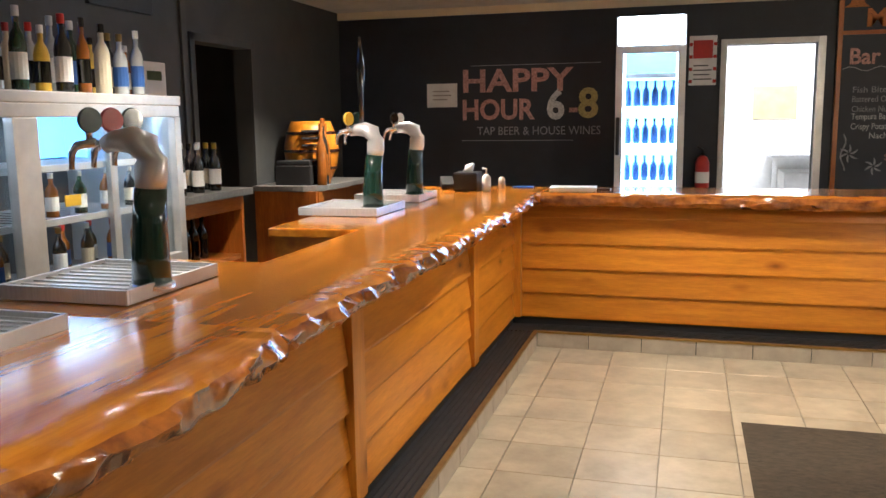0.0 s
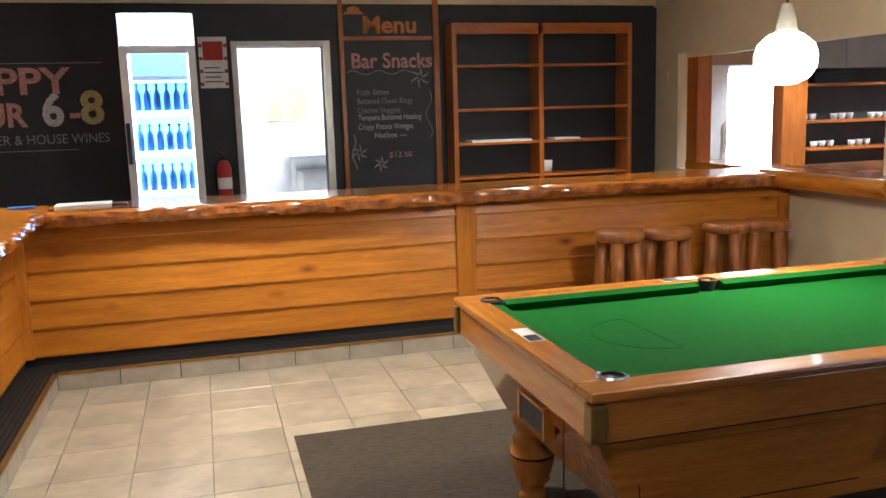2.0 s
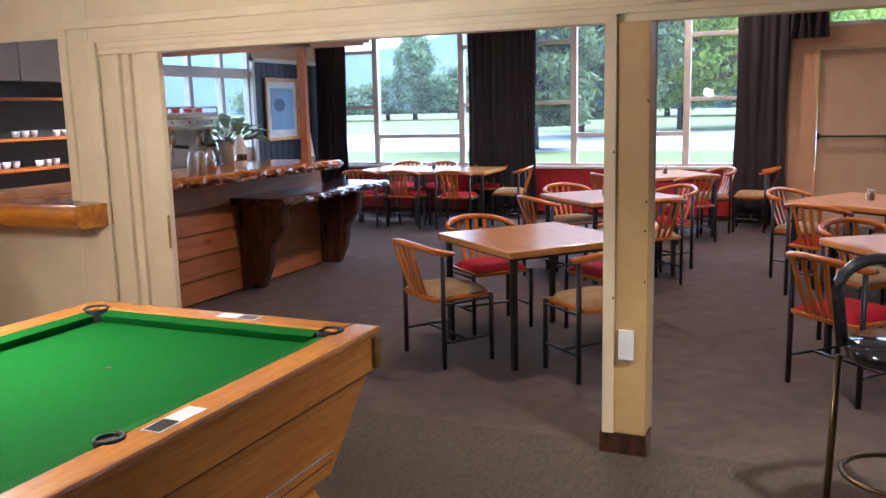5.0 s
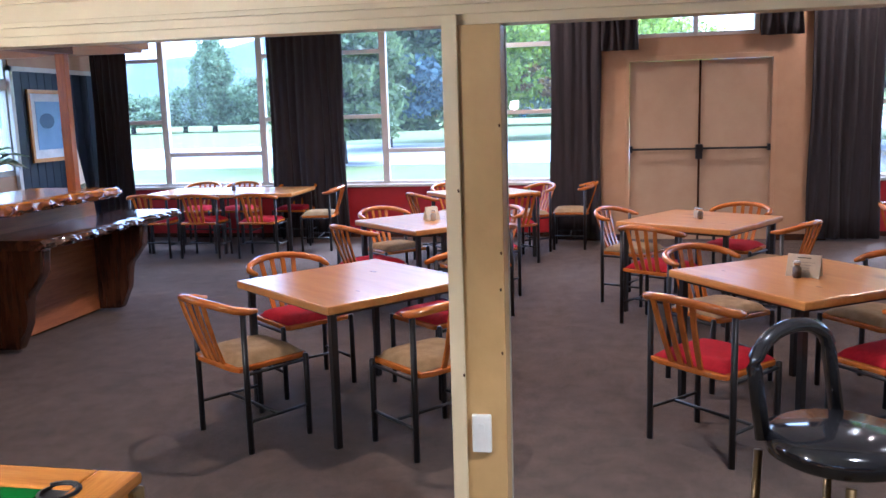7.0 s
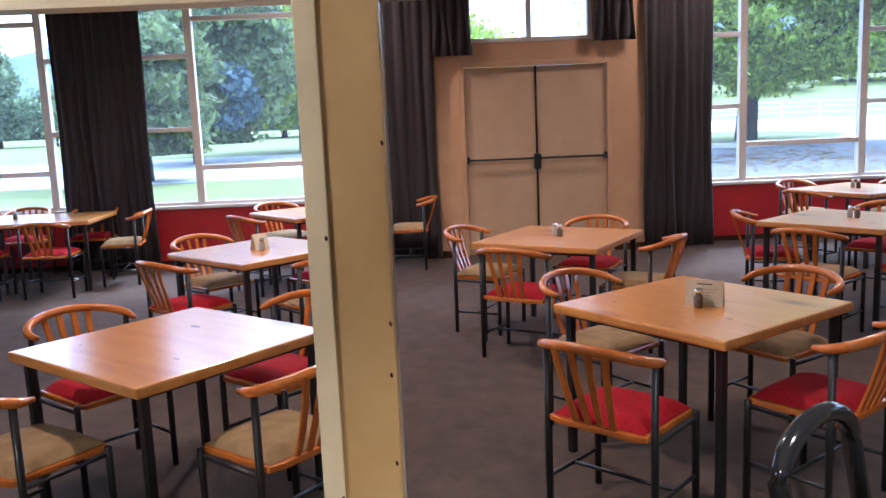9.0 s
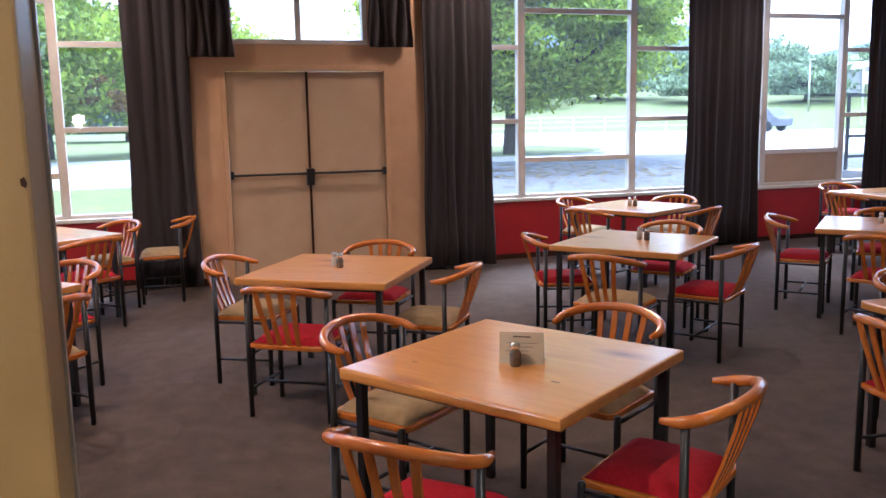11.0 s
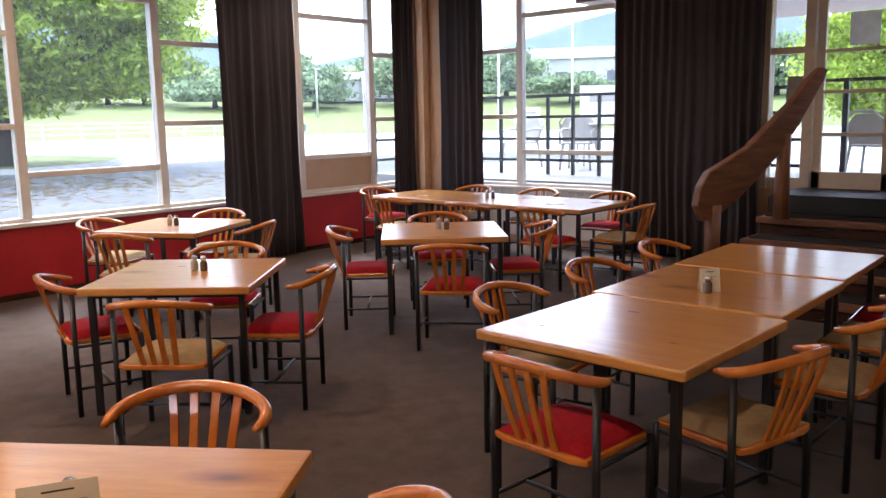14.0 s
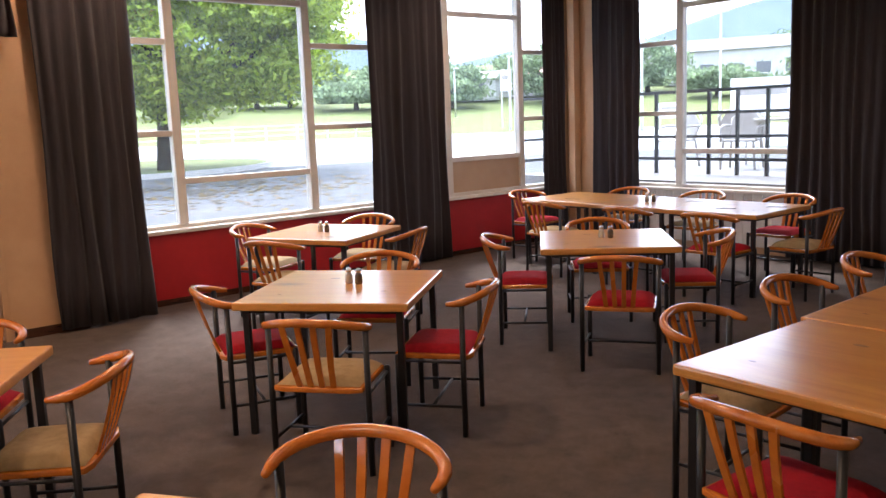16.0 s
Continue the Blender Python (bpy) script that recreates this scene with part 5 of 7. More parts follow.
box = thing("napkin_box", "black dispenser box with white tissue on the bar", "dispenser", pose(-1.50, 6.12, BT))
part("box_body", B().box(-0.10, 0.08, -0.09, 0.10, 0, 0.14), "black_steel", box, bevel=0.015)
part("tissue", B().tube([(-0.01, 0, 0.13), (0.0, 0.01, 0.17), (0.03, 0.02, 0.20)], [0.04, 0.035, 0.01], 8), "paper", box, smooth=True)
eft = thing("card_terminal", "black card payment terminal on the bar", "terminal", pose(-1.72, 6.3, BT, 0, 0, 20))
part("terminal_body", B().prism([(-0.10, 0), (0.10, 0), (0.10, 0.09), (-0.10, 0.04)], -0.05, 0.05, "x"), "rubber", eft, bevel=0.01)
san = thing("sanitiser_bottle", "white plastic pump bottle of hand sanitiser", "bottle", pose(-1.36, 6.08, BT))
part("bottle_body", B().lathe([(0.032, 0), (0.034, 0.01), (0.034, 0.10), (0.014, 0.125)], 0, 0, 0, 16), "white", san, smooth=True)
part("pump", B().tube([(0, 0, 0.12), (0, 0, 0.165), (-0.03, 0, 0.168)], 0.008, 8), "white", san, smooth=True)
sb = part("soap_bottle", B().lathe([(0.025, 0), (0.026, 0.08), (0.012, 0.1)], 0, 0, 0, 14), "salt_glass", None, smooth=True)
sb.matrix_basis = pose(-1.27, 6.2, BT)
tagged(sb, "small clear plastic bottle on the bar", "bottle")
for x, y, w, d, n_ in ((-0.75, 6.30, 0.34, 0.22, 5), (-1.15, 6.42, 0.16, 0.12, 2)):
    pp = part("paper_stack", B().box(-w / 2, w / 2, -d / 2, d / 2, 0, 0.004 * n_), "paper" if n_ == 5 else "blue")
    pp.matrix_basis = pose(x, y, BT + 0.002, 0, 0, 4)
    tagged(pp, "white papers lying on the bar" if n_ == 5 else "dark blue folder lying on the bar", "papers")
pen = tagged(part("clipboard_clip", B().box(-0.05, 0.05, -0.03, 0.03, 0, 0.012), "black_steel", None, bevel=0.003), "black clip lying on the bar papers", "clip")
pen.matrix_basis = pose(-0.53, 6.30, BT + 0.002)


# ---- behind the bar ----
def bottle(x, y, z, h, r, body, lab, cap, m_=None):
    b = thing("bottle", "glass spirits or wine bottle on a shelf", "bottle", pose(x, y, z), "bottles behind the bar")
    part("bottle_glass", B().lathe([(r * 0.95, 0), (r, 0.01), (r, h * 0.56), (r * 0.8, h * 0.66), (r * 0.36, h * 0.76), (r * 0.36, h * 0.92)], 0, 0, 0, 14), body, b, smooth=True)
    part("bottle_label", B().lathe([(r * 1.015, h * 0.14), (r * 1.02, h * 0.15), (r * 1.02, h * 0.45), (r * 1.015, h * 0.46)], 0, 0, 0, 14), lab, b)
    part("bottle_cap", B().lathe([(r * 0.42, h * 0.88), (r * 0.44, h * 0.9), (r * 0.44, h), (r * 0.40, h * 1.005)], 0, 0, 0, 12), cap, b)
    return b


rb = random.Random(4)
FX = -2.60
fr = thing("bottle_fridge", "aluminium framed glass-door display fridge full of bottles", "fridge", pose(FX, 0, 0))
part("top_panel", B().box(-0.72, 0.03, 0.9, 4.06, 1.71, 1.76), "alu", fr, bevel=0.006)
part("back_panel", B().box(-0.72, -0.68, 0.9, 4.04, 0.86, 1.71), "grey_wall", fr)
part("end_panel", B().box(-0.68, 0.0, 4.0, 4.04, 0.86, 1.71), "alu", fr)
part("base_cabinet", B().box(-0.72, -0.02, 0.9, 4.04, 0.0, 0.86), "worktop", fr)
for y in (0.95, 1.92, 2.86):
    part("door_stile", B().box(-0.02, 0.03, y, y + (0.14 if y == 2.86 else 0.09), 0.93, 1.65), "alu", fr, bevel=0.006)
part("door_stile", B().box(-0.02, 0.032, 3.99, 4.045, 0.93, 1.65), "alu", fr, bevel=0.006)
part("bottom_rail", B().box(-0.02, 0.035, 0.9, 4.04, 0.86, 0.93), "alu", fr, bevel=0.006)
part("top_rail", B().box(-0.02, 0.03, 0.9, 4.04, 1.65, 1.71), "alu", fr, bevel=0.006)
part("door_stile", B().box(-0.04, -0.01, 3.50, 3.55, 0.9, 1.7), "alu", fr, bevel=0.004)
for z in (1.18, 1.42):
    ws = B().box(-0.07, -0.05, 0.95, 4.0, z - 0.008, z + 0.022).box(-0.66, -0.64, 0.95, 4.0, z, z + 0.012)
    for k in range(36):
        ws.box(-0.64, -0.07, 0.97 + 0.085 * k, 0.976 + 0.085 * k, z + 0.006, z + 0.012)
    part("wire_shelf", ws, "satin_steel", fr)
# unseen tube, added as a source for the fill lamps
part("light_tube", B().tube([(-0.10, 1.0, 1.66), (-0.10, 3.95, 1.66)], 0.008, 8), "sign_glow", fr, "added cool fluorescent tube, itself unseen", smooth=True)
# this blue glow imitates a reflection; the fridge has no such panel
part("lit_card", B().box(-0.675, -0.67, 3.70, 3.985, 1.44, 1.66).box(-0.67, -0.53, 3.985, 3.99, 1.44, 1.66), "shelf_glow", fr, "glowing blue card in place of a reflection")
part("pane", B().box(-0.012, -0.007, 1.0, 4.0, 0.93, 1.65), "cabinet_glass", fr).visible_shadow = False
part("yellow_tag", B().box(0.032, 0.036, 3.12, 3.22, 1.26, 1.31), "yellow", fr)
for k in range(30):
    y = 1.15 + k * 0.095
    bottle(FX - 0.12 - 0.06 * (k % 2), y, 0.93, 0.22, 0.031, rb.choice(["amber", "bottle_green", "bottle_dark", "amber"]), rb.choice(["label_cream", "yellow", "blue", "paper"]), rb.choice(["brass", "alu", "red_paint"]))
    if k % 2 == 0:
        bottle(FX - 0.14, y, 1.199, 0.20, 0.03, rb.choice(["amber", "bottle_green", "bottle_dark"]), rb.choice(["label_cream", "paper"]), "alu")
for k in range(26):
    y = 2.25 + k * 0.068
    bottle(FX - 0.10 - 0.12 * (k % 2), y, 1.76, rb.uniform(0.26, 0.36), rb.uniform(0.030, 0.039), ["yellow", "bottle_clear", "bottle_dark", "bottle_clear", "amber", "bottle_green", "label_cream"][k % 7],
           rb.choice(["paper", "label_cream", "bottle_dark", "blue"]), rb.choice(["bottle_dark", "brass", "red_paint", "white"]))
scr = thing("wall_screen", "dark television screen with blue picture above the bottles", "television", pose(LX, 3.5, 2.28))
part("screen_case", B().box(0.0, 0.05, -0.75, 0.45, 0.0, 0.38), "black_steel", scr, bevel=0.006)
part("screen", B().box(0.05, 0.054, -0.72, 0.42, 0.03, 0.36), "tv_glow", scr)
sg = thing("wall_sign", "black wall sign with pale lettering", "sign", pose(LX, 4.66, 2.32))
part("sign_board", B().box(0.0, 0.03, -0.28, 0.34, 0, 0.24), "black_steel", sg, bevel=0.003)
part("sign_lettering", B().box(0.03, 0.032, -0.14, 0.24, 0.09, 0.13), "chalk_white", sg, "unreadable pale lettering")
fp = thing("wall_certificate", "framed green and white certificate on the wall", "frame", pose(LX, 4.98, 1.62))
part("frame", B().box(0, 0.025, -0.13, 0.13, -0.02, 0.40), "paper", fp, bevel=0.004)
part("certificate_print", B().box(0.025, 0.027, -0.08, 0.08, 0.28, 0.34), "leaf_dark", fp)
structure("trim_panel_joint", B().box(LX, LX + 0.02, 5.34, 5.40, 0, CEIL).box(LX, LX + 0.02, 5.44, 5.50, 0, 2.26).box(LX, LX + 0.02, 6.32, 6.38, 0, 2.26).box(LX, LX + 0.02, 5.44, 6.38, 2.20, 2.26), "grey_wall", "dark architrave round the doorway", 0.003)


def cabinet(name, label, y0, y1, x1, top, round_end=False):
    c = thing(name, label, "cabinet", pose(0, 0, 0))
    poly = [(LX + 0.005, y0), (x1, y0), (x1, y1), (LX + 0.005, y1)]
    if round_end:
        poly = [(LX + 0.005, y0), (x1 - 0.25, y0)] + [(x1 - 0.25 + 0.25 * math.sin(radians(d)), y0 + 0.25 - 0.25 * math.cos(radians(d))) for d in (20, 45, 70, 90)] + [(x1, y1), (LX + 0.005, y1)]
    part("worktop", B().prism(poly, top - 0.045, top), "worktop", c, "grey laminate top", 0.004)
    for ys in (y0 + 0.03, y1 - 0.06):
        part("side_panel", B().box(LX + 0.01, x1 - 0.06, ys, ys + 0.03, 0, top - 0.045), "shelf_z", c)
    part("back_panel", B().box(LX + 0.01, LX + 0.03, y0 + 0.06, y1 - 0.06, 0, top - 0.045), "walnut_z", c)
    if round_end:
        part("cabinet_door", B().box(x1 - 0.08, x1 - 0.05, y0 + 0.06, y1 - 0.06, 0.05, top - 0.05), "shelf_z", c)
    else:
        part("shelf", B().box(LX + 0.03, x1 - 0.08, y0 + 0.06, y1 - 0.06, 0.72, 0.75), "shelf_y", c)
        part("header_rail", B().box(x1 - 0.09, x1 - 0.06, y0 + 0.06, y1 - 0.06, top - 0.14, top - 0.045), "shelf_y", c)
    return c


cabinet("wine_cabinet", "open orange timber cabinet with a grey top", 4.12, 5.08, -2.72, 1.19)
for k in range(12):
    bottle(-2.84 - 0.10 * (k % 3), 4.22 + 0.066 * k, 1.19, 0.30, 0.037, "bottle_dark", "paper" if k % 3 != 1 else "label_cream", rb.choice(["white", "yellow", "bottle_dark"]))
for k in range(5):
    bottle(-2.95, 4.4 + 0.1 * k, 0.75, 0.28, 0.037, "bottle_dark", "bottle_dark", "bottle_dark")
cabinet("barrel_cabinet", "orange timber corner cabinet with a grey rounded top", 6.26, 7.35, -2.76, 1.10, True)
bar_ = thing("barrel_rack", "half oak barrel display holding wine bottles", "barrel", pose(-3.08, 6.80, 1.10, 0, 0, -60))
half = []
for j in range(9):
    z = 0.02 + 0.50 * j / 8
    half.append((0.17 + 0.065 * math.sin(math.pi * j / 8), z))
part("barrel_body", B().lathe(half, 0, 0, 0, 22), "bar_board_z", bar_, smooth=True)
for z in (0.12, 0.27, 0.42):
    part("hoop", B().lathe([(0.172 + 0.065 * math.sin(math.pi * (z - 0.02) / 0.5) + 0.004, z - 0.012), (0.172 + 0.065 * math.sin(math.pi * (z - 0.02) / 0.5) + 0.006, z), (0.172 + 0.065 * math.sin(math.pi * (z - 0.02) / 0.5) + 0.004, z + 0.012)], 0, 0, 0, 22), "walnut_z", bar_)
for z in (0.32, 0.38, 0.44, 0.20):
    part("slot", B().box(0.20, 0.243, -0.10, 0.10, z - 0.008, z + 0.008), "rubber", bar_)
part("barrel_plate", B().lathe([(0.035, -0.004), (0.035, 0.004)], 0, 0, 0, 16), "paper", bar_).matrix_basis = pose(0.16, -0.15, 0.2, 90, 0, 45)
for k in range(3):
    bottle(-2.82 - 0.02 * k, 6.42 + 0.085 * k, 1.10, 0.50 + 0.04 * (k % 2), 0.042, "amber" if k != 1 else "bottle_dark", "amber", "amber")
blk = tagged(part("glass_rack", B().box(-0.16, 0.16, -0.2, 0.2, 0, 0.16).box(-0.15, 0.15, -0.19, 0.19, 0.16, 0.2), "rubber", None, bevel=0.01), "black plastic glass rack on the cabinet", "rack")
blk.matrix_basis = pose(-3.05, 6.55, 1.10)

tall = thing("drinks_fridge", "tall glowing upright drinks fridge with a glass door", "fridge", pose(-0.265, 7.50, 0))
part("fridge_case", B().box(-0.285, -0.25, 0, 0.66, 0, 2.46).box(0.25, 0.285, 0, 0.66, 0, 2.46).box(-0.25, 0.25, 0.62, 0.66, 0, 2.46).box(-0.25, 0.25, 0.0, 0.62, 2.40, 2.46).box(-0.25, 0.25, 0.02, 0.62, 0, 0.35), "white", tall, bevel=0.006)
part("lit_header", B().box(-0.262, 0.262, -0.02, 0.02, 2.225, 2.455), "sign_glow", tall, "glowing white header sign", 0.004)
# back panel emits to stand in for the blue light inside
part("inner_back", B().box(-0.25, 0.25, 0.60, 0.615, 0.35, 2.22), "shelf_glow", tall, "blue back panel, inner light given as its own glow")
for sx in (-0.225, 0.225):
    part("light_strip", B().box(sx - 0.014, sx + 0.014, 0.08, 0.10, 0.4, 2.2), "fridge_glow", tall, "cool white light strip")
door = part("fridge_door", B().box(-0.285, -0.225, -0.045, 0.0, 0.36, 2.21).box(0.225, 0.285, -0.045, 0.0, 0.36, 2.21).box(-0.225, 0.225, -0.045, 0, 2.15, 2.21).box(-0.225, 0.225, -0.045, 0, 0.36, 0.42), "white", tall, bevel=0.006)
part("pane", B().box(-0.225, 0.225, -0.03, -0.025, 0.42, 2.15), "cabinet_glass", door).visible_shadow = False
part("door_handle", B().box(-0.275, -0.245, -0.075, -0.045, 1.3, 1.62), "black_steel", door, bevel=0.006)
# lower shelves emit in place of the light that falls on them
for i, z in enumerate((0.75, 1.08, 1.40, 1.72, 2.0)):
    part("shelf", B().box(-0.245, 0.245, 0.08, 0.58, z - 0.05, z - 0.01), "fridge_glow" if i < 4 else "white", tall, "lit white shelf edge")
    if i < 4:
        for k in range(6):
            bottle(-0.265 - 0.19 + 0.076 * k, 7.50 + 0.14, z - 0.01, 0.22, 0.029, "blue", "blue", "blue" if i % 2 else "bottle_dark")

pst = thing("safety_poster", "red and white striped fire safety poster", "poster", pose(0.165, BY, 1.90))
part("poster_sheet", B().box(-0.12, 0.12, -0.006, 0, 0, 0.44), "paper", pst)
part("red_block", B().box(-0.085, 0.085, -0.009, -0.006, 0.24, 0.40), "red_paint", pst)
for k in range(8):
    part("red_stripe", B().box(-0.119 if k % 2 else 0.09, -0.09 if k % 2 else 0.119, -0.009, -0.006, 0.02 + 0.055 * (k // 2 * 2), 0.05 + 0.055 * (k // 2 * 2)), "red_paint", pst)
part("printed_text", B().box(-0.08, 0.08, -0.009, -0.006, 0.05, 0.06).box(-0.08, 0.06, -0.009, -0.006, 0.09, 0.10).box(-0.08, 0.08, -0.009, -0.006, 0.13, 0.14).box(-0.08, 0.05, -0.009, -0.006, 0.17, 0.18), "black_steel", pst, "unreadable print")
ex = thing("fire_extinguisher", "red fire extinguisher hung on the wall", "extinguisher", pose(0.19, BY - 0.09, 0.86))
part("cylinder", B().lathe([(0.05, 0), (0.062, 0.02), (0.062, 0.34), (0.045, 0.39), (0.02, 0.41)], 0, 0, 0, 18), "red_paint", ex, smooth=True)
part("label_band", B().lathe([(0.063, 0.16), (0.0635, 0.17), (0.0635, 0.25), (0.063, 0.26)], 0, 0, 0, 18), "paper", ex)
part("valve", B().tube([(0, 0, 0.40), (0, 0, 0.46), (-0.05, 0, 0.49)], 0.012, 8), "black_steel", ex, smooth=True)
part("bracket", B().box(-0.03, 0.03, 0.05, 0.09, 0.1, 0.35), "steel", ex)

nt = thing("kitchen_notice", "tan cardboard notice on the white kitchen wall", "notice", pose(1.0, BY + 2.49, 1.60))
part("notice_sheet", B().box(-0.22, 0.26, -0.01, 0, -0.02, 0.36), "cardboard", nt)
kt = thing("kitchen_bench", "white kitchen bench with steel top and shelf", "bench", pose(1.28, BY + 1.9, 0))
part("bench_top", B().box(-0.35, 0.5, -0.3, 0.55, 1.17, 1.20), "steel", kt, bevel=0.004)
part("bench_leg", B().box(-0.33, -0.29, -0.28, -0.24, 0, 1.17), "white", kt)
part("bench_body", B().box(-0.2, 0.5, -0.2, 0.5, 0.1, 1.0), "white", kt)


# chalk lettering on the black wall: written in the wall's plane, towards the room
def on_wall(x, z, proud=0.004):
    return Matrix.Translation((x, BY - proud, z)) @ Matrix(((1, 0, 0, 0), (0, 0, 1, 0), (0, 1, 0, 0), (0, 0, 0, 1))) @ Matrix.Diagonal((1, 1, -1, 1))


hh = thing("chalk_sign", "HAPPY HOUR 6-8 chalk lettering on the black wall", "chalk sign", pose(0, 0, 0))
words("happy_word", "HAPPY", 0.30, "chalk_pink", on_wall(-1.56, 1.975), hh, 0.001, 1.08, 0.008)
words("hour_word", "HOUR", 0.27, "chalk_pink", on_wall(-1.74, 1.70), hh, 0.001, 0.72, 0.008)
words("six_figure", "6", 0.38, "chalk_white", on_wall(-1.17, 1.735), hh, 0.001, 0.17, 0.012)
words("dash_figure", "-", 0.30, "chalk_pink", on_wall(-1.0, 1.72), hh, 0.001, 0.08, 0.008)
words("eight_figure", "8", 0.38, "chalk_yellow", on_wall(-0.86, 1.745), hh, 0.001, 0.19, 0.012)
words("tap_line", "TAP BEER & HOUSE WINES", 0.115, "chalk_grey", on_wall(-1.34, 1.50), hh, 0.001, 1.20)
part("chalk_rule", B().box(-2.1, -1.0, BY - 0.004, BY - 0.002, 1.408, 1.414).box(-2.0, -0.75, BY - 0.004, BY - 0.002, 2.13, 2.136), "chalk_grey", hh)
pp = thing("wall_paper_sheet", "white printed sheet pinned to the black wall", "paper", pose(-2.28, BY, 1.86))
part("sheet", B().box(-0.17, 0.14, -0.012, -0.008, -0.12, 0.11), "paper", pp)
part("printed_text", B().box(-0.11, 0.06, -0.0145, -0.012, 0.03, 0.04).box(-0.11, 0.08, -0.0145, -0.012, -0.01, 0.0).box(-0.11, 0.04, -0.0145, -0.012, -0.05, -0.04), "plastic_grey", pp, "unreadable print")

cb = thing("menu_chalkboard", "tall wooden framed chalkboard snack menu", "chalkboard", pose(0, 0, 0))
part("board_face", B().box(1.31, 2.16, BY - 0.02, BY, 0.95, CEIL - 0.02), "black_wall", cb)
part("frame_stile", B().box(1.275, 1.315, BY - 0.045, BY, 0.9, CEIL), "shelf_z", cb, bevel=0.004)
part("frame_stile", B().box(2.155, 2.21, BY - 0.045, BY, 0.9, CEIL), "shelf_z", cb, bevel=0.004)
part("frame_rail", B().box(1.315, 2.155, BY - 0.035, BY, 2.30, 2.335), "shelf_x", cb, bevel=0.004)
words("menu_word", "Menu", 0.21, "chalk_orange", on_wall(1.75, 2.43, 0.024), cb, 0.001, 0.50, 0.006)
words("snacks_word", "Bar Snacks", 0.19, "chalk_pink", on_wall(1.76, 2.11, 0.024), cb, 0.001, 0.76, 0.004)
for k, (tx, wd, z, colr) in enumerate((("Fish Bites", 0.30, 1.83, "chalk_grey"), ("Battered Onion Rings", 0.52, 1.75, "chalk_grey"), ("Chicken Nuggets", 0.40, 1.665, "chalk_grey"), ("Tempura Battered Hotdog", 0.60, 1.60, "chalk_white"), ("Crispy Potato Wedges", 0.52, 1.515, "chalk_white"), ("Nachos ---", 0.30, 1.435, "chalk_white"), ("$12.50", 0.22, 1.25, "chalk_pink"))):
    words("menu_line", tx, 0.075, colr, on_wall(1.40 + wd / 2 + (0.17 if k == 5 else 0.30 if k == 6 else 0.02), z, 0.024), cb, 0.001, wd)
vine = B()
for k in range(6):
    a = k / 6 * 2 * math.pi
    for cx_, cz_, s_ in ((2.02, 1.96, 0.10), (1.42, 1.28, 0.08), (1.62, 1.17, 0.075)):
        pts = [(cx_ + s_ * t * math.cos(a + 0.5 * t), BY - 0.024, cz_ + s_ * t * math.sin(a + 0.5 * t)) for t in (0.15, 0.4, 0.7, 1.0)]
        vine.tube(pts, [0.004, 0.010, 0.008, 0.003], 5)
vine.tube([(1.33 + 0.05 * k, BY - 0.024, 2.01 + 0.02 * math.sin(k * 1.3)) for k in range(15)], 0.004, 5)
vine.tube([(2.10 + 0.03 * math.sin(k), BY - 0.024, 1.85 - 0.05 * k) for k in range(10)], 0.005, 5)
vine.tube([(1.37 + 0.02 * math.sin(k), BY - 0.024, 1.45 - 0.04 * k) for k in range(9)], 0.007, 5)
part("chalk_flowers", vine, "chalk_grey", cb, "grey chalk flower drawings")
part("chalk_hat", B().lathe([(0.10, -0.01), (0.06, 0.02), (0.05, 0.05), (0.01, 0.06)], 0, 0, 0, 16), "chalk_orange", cb).matrix_basis = Matrix.Translation((1.42, BY - 0.022, 2.54)) @ Matrix.Diagonal((1, 0.03, 1, 1))

su = thing("wall_shelves", "open orange timber shelf unit on the black wall", "shelf unit", pose(0, 0, 0))
for x in (2.27, 3.12, 4.045):
    part("upright", B().box(x, x + 0.045, BY - 0.26, BY - 0.005, 0.9, 2.43), "shelf_z", su, bevel=0.003)
part("top_board", B().box(2.315, 4.045, BY - 0.26, BY - 0.235, 2.33, 2.43).box(2.315, 4.045, BY - 0.235, BY - 0.01, 2.405, 2.43), "shelf_x", su, bevel=0.003)
for z in (1.02, 1.34, 1.655, 2.055):
    part("shelf_board", B().box(2.315, 3.12, BY - 0.255, BY - 0.01, z - 0.025, z).box(3.165, 4.045, BY - 0.255, BY - 0.01, z - 0.025, z), "shelf_x", su, bevel=0.003)
for x, w in ((2.75, 0.6), (3.42, 0.26)):
    pp = tagged(part("paper_stack", B().box(-w / 2, w / 2, -0.1, 0.1, 0, 0.018), "paper"), "white paper sheets on a shelf", "papers")
    pp.matrix_basis = pose(x, BY - 0.14, 1.34)
mg = tagged(part("white_mug", B().lathe([(0.05, 0), (0.055, 0.12), (0.048, 0.12), (0.045, 0.02)], 0, 0, 0, 16), "white", None, smooth=True), "white cup on the shelf", "cup")
mg.matrix_basis = pose(3.24, BY - 0.14, 1.02)

# ---- servery hatch and the room behind it ----
slab_thing("servery_counter", "thick orange timber servery counter slab", 1.30, 0.50, 0.982, 1.115, 21.0, pose(4.26, 6.15, 0, 0, 0, -90), "slab_x", "slab_x", rough=0.012)
part("hatch_counter", B().box(PX - 0.02, PX + 0.4, 6.15, 7.6, 1.02, 1.10), "slab_y", None, "", 0.008)
tagged(bpy.data.objects["hatch_counter"], "varnished timber ledge of the servery hatch", "counter")
structure("trim_hatch_jamb", B().box(PX - 0.01, PX + 0.14, 7.42, 7.60, 1.10, 2.12), "shelf_z", "orange timber hatch jamb", 0.004)
jb = thing("light_switch", "cream plastic light switch on the wall", "switch", pose(PX, 8.0, 1.9))
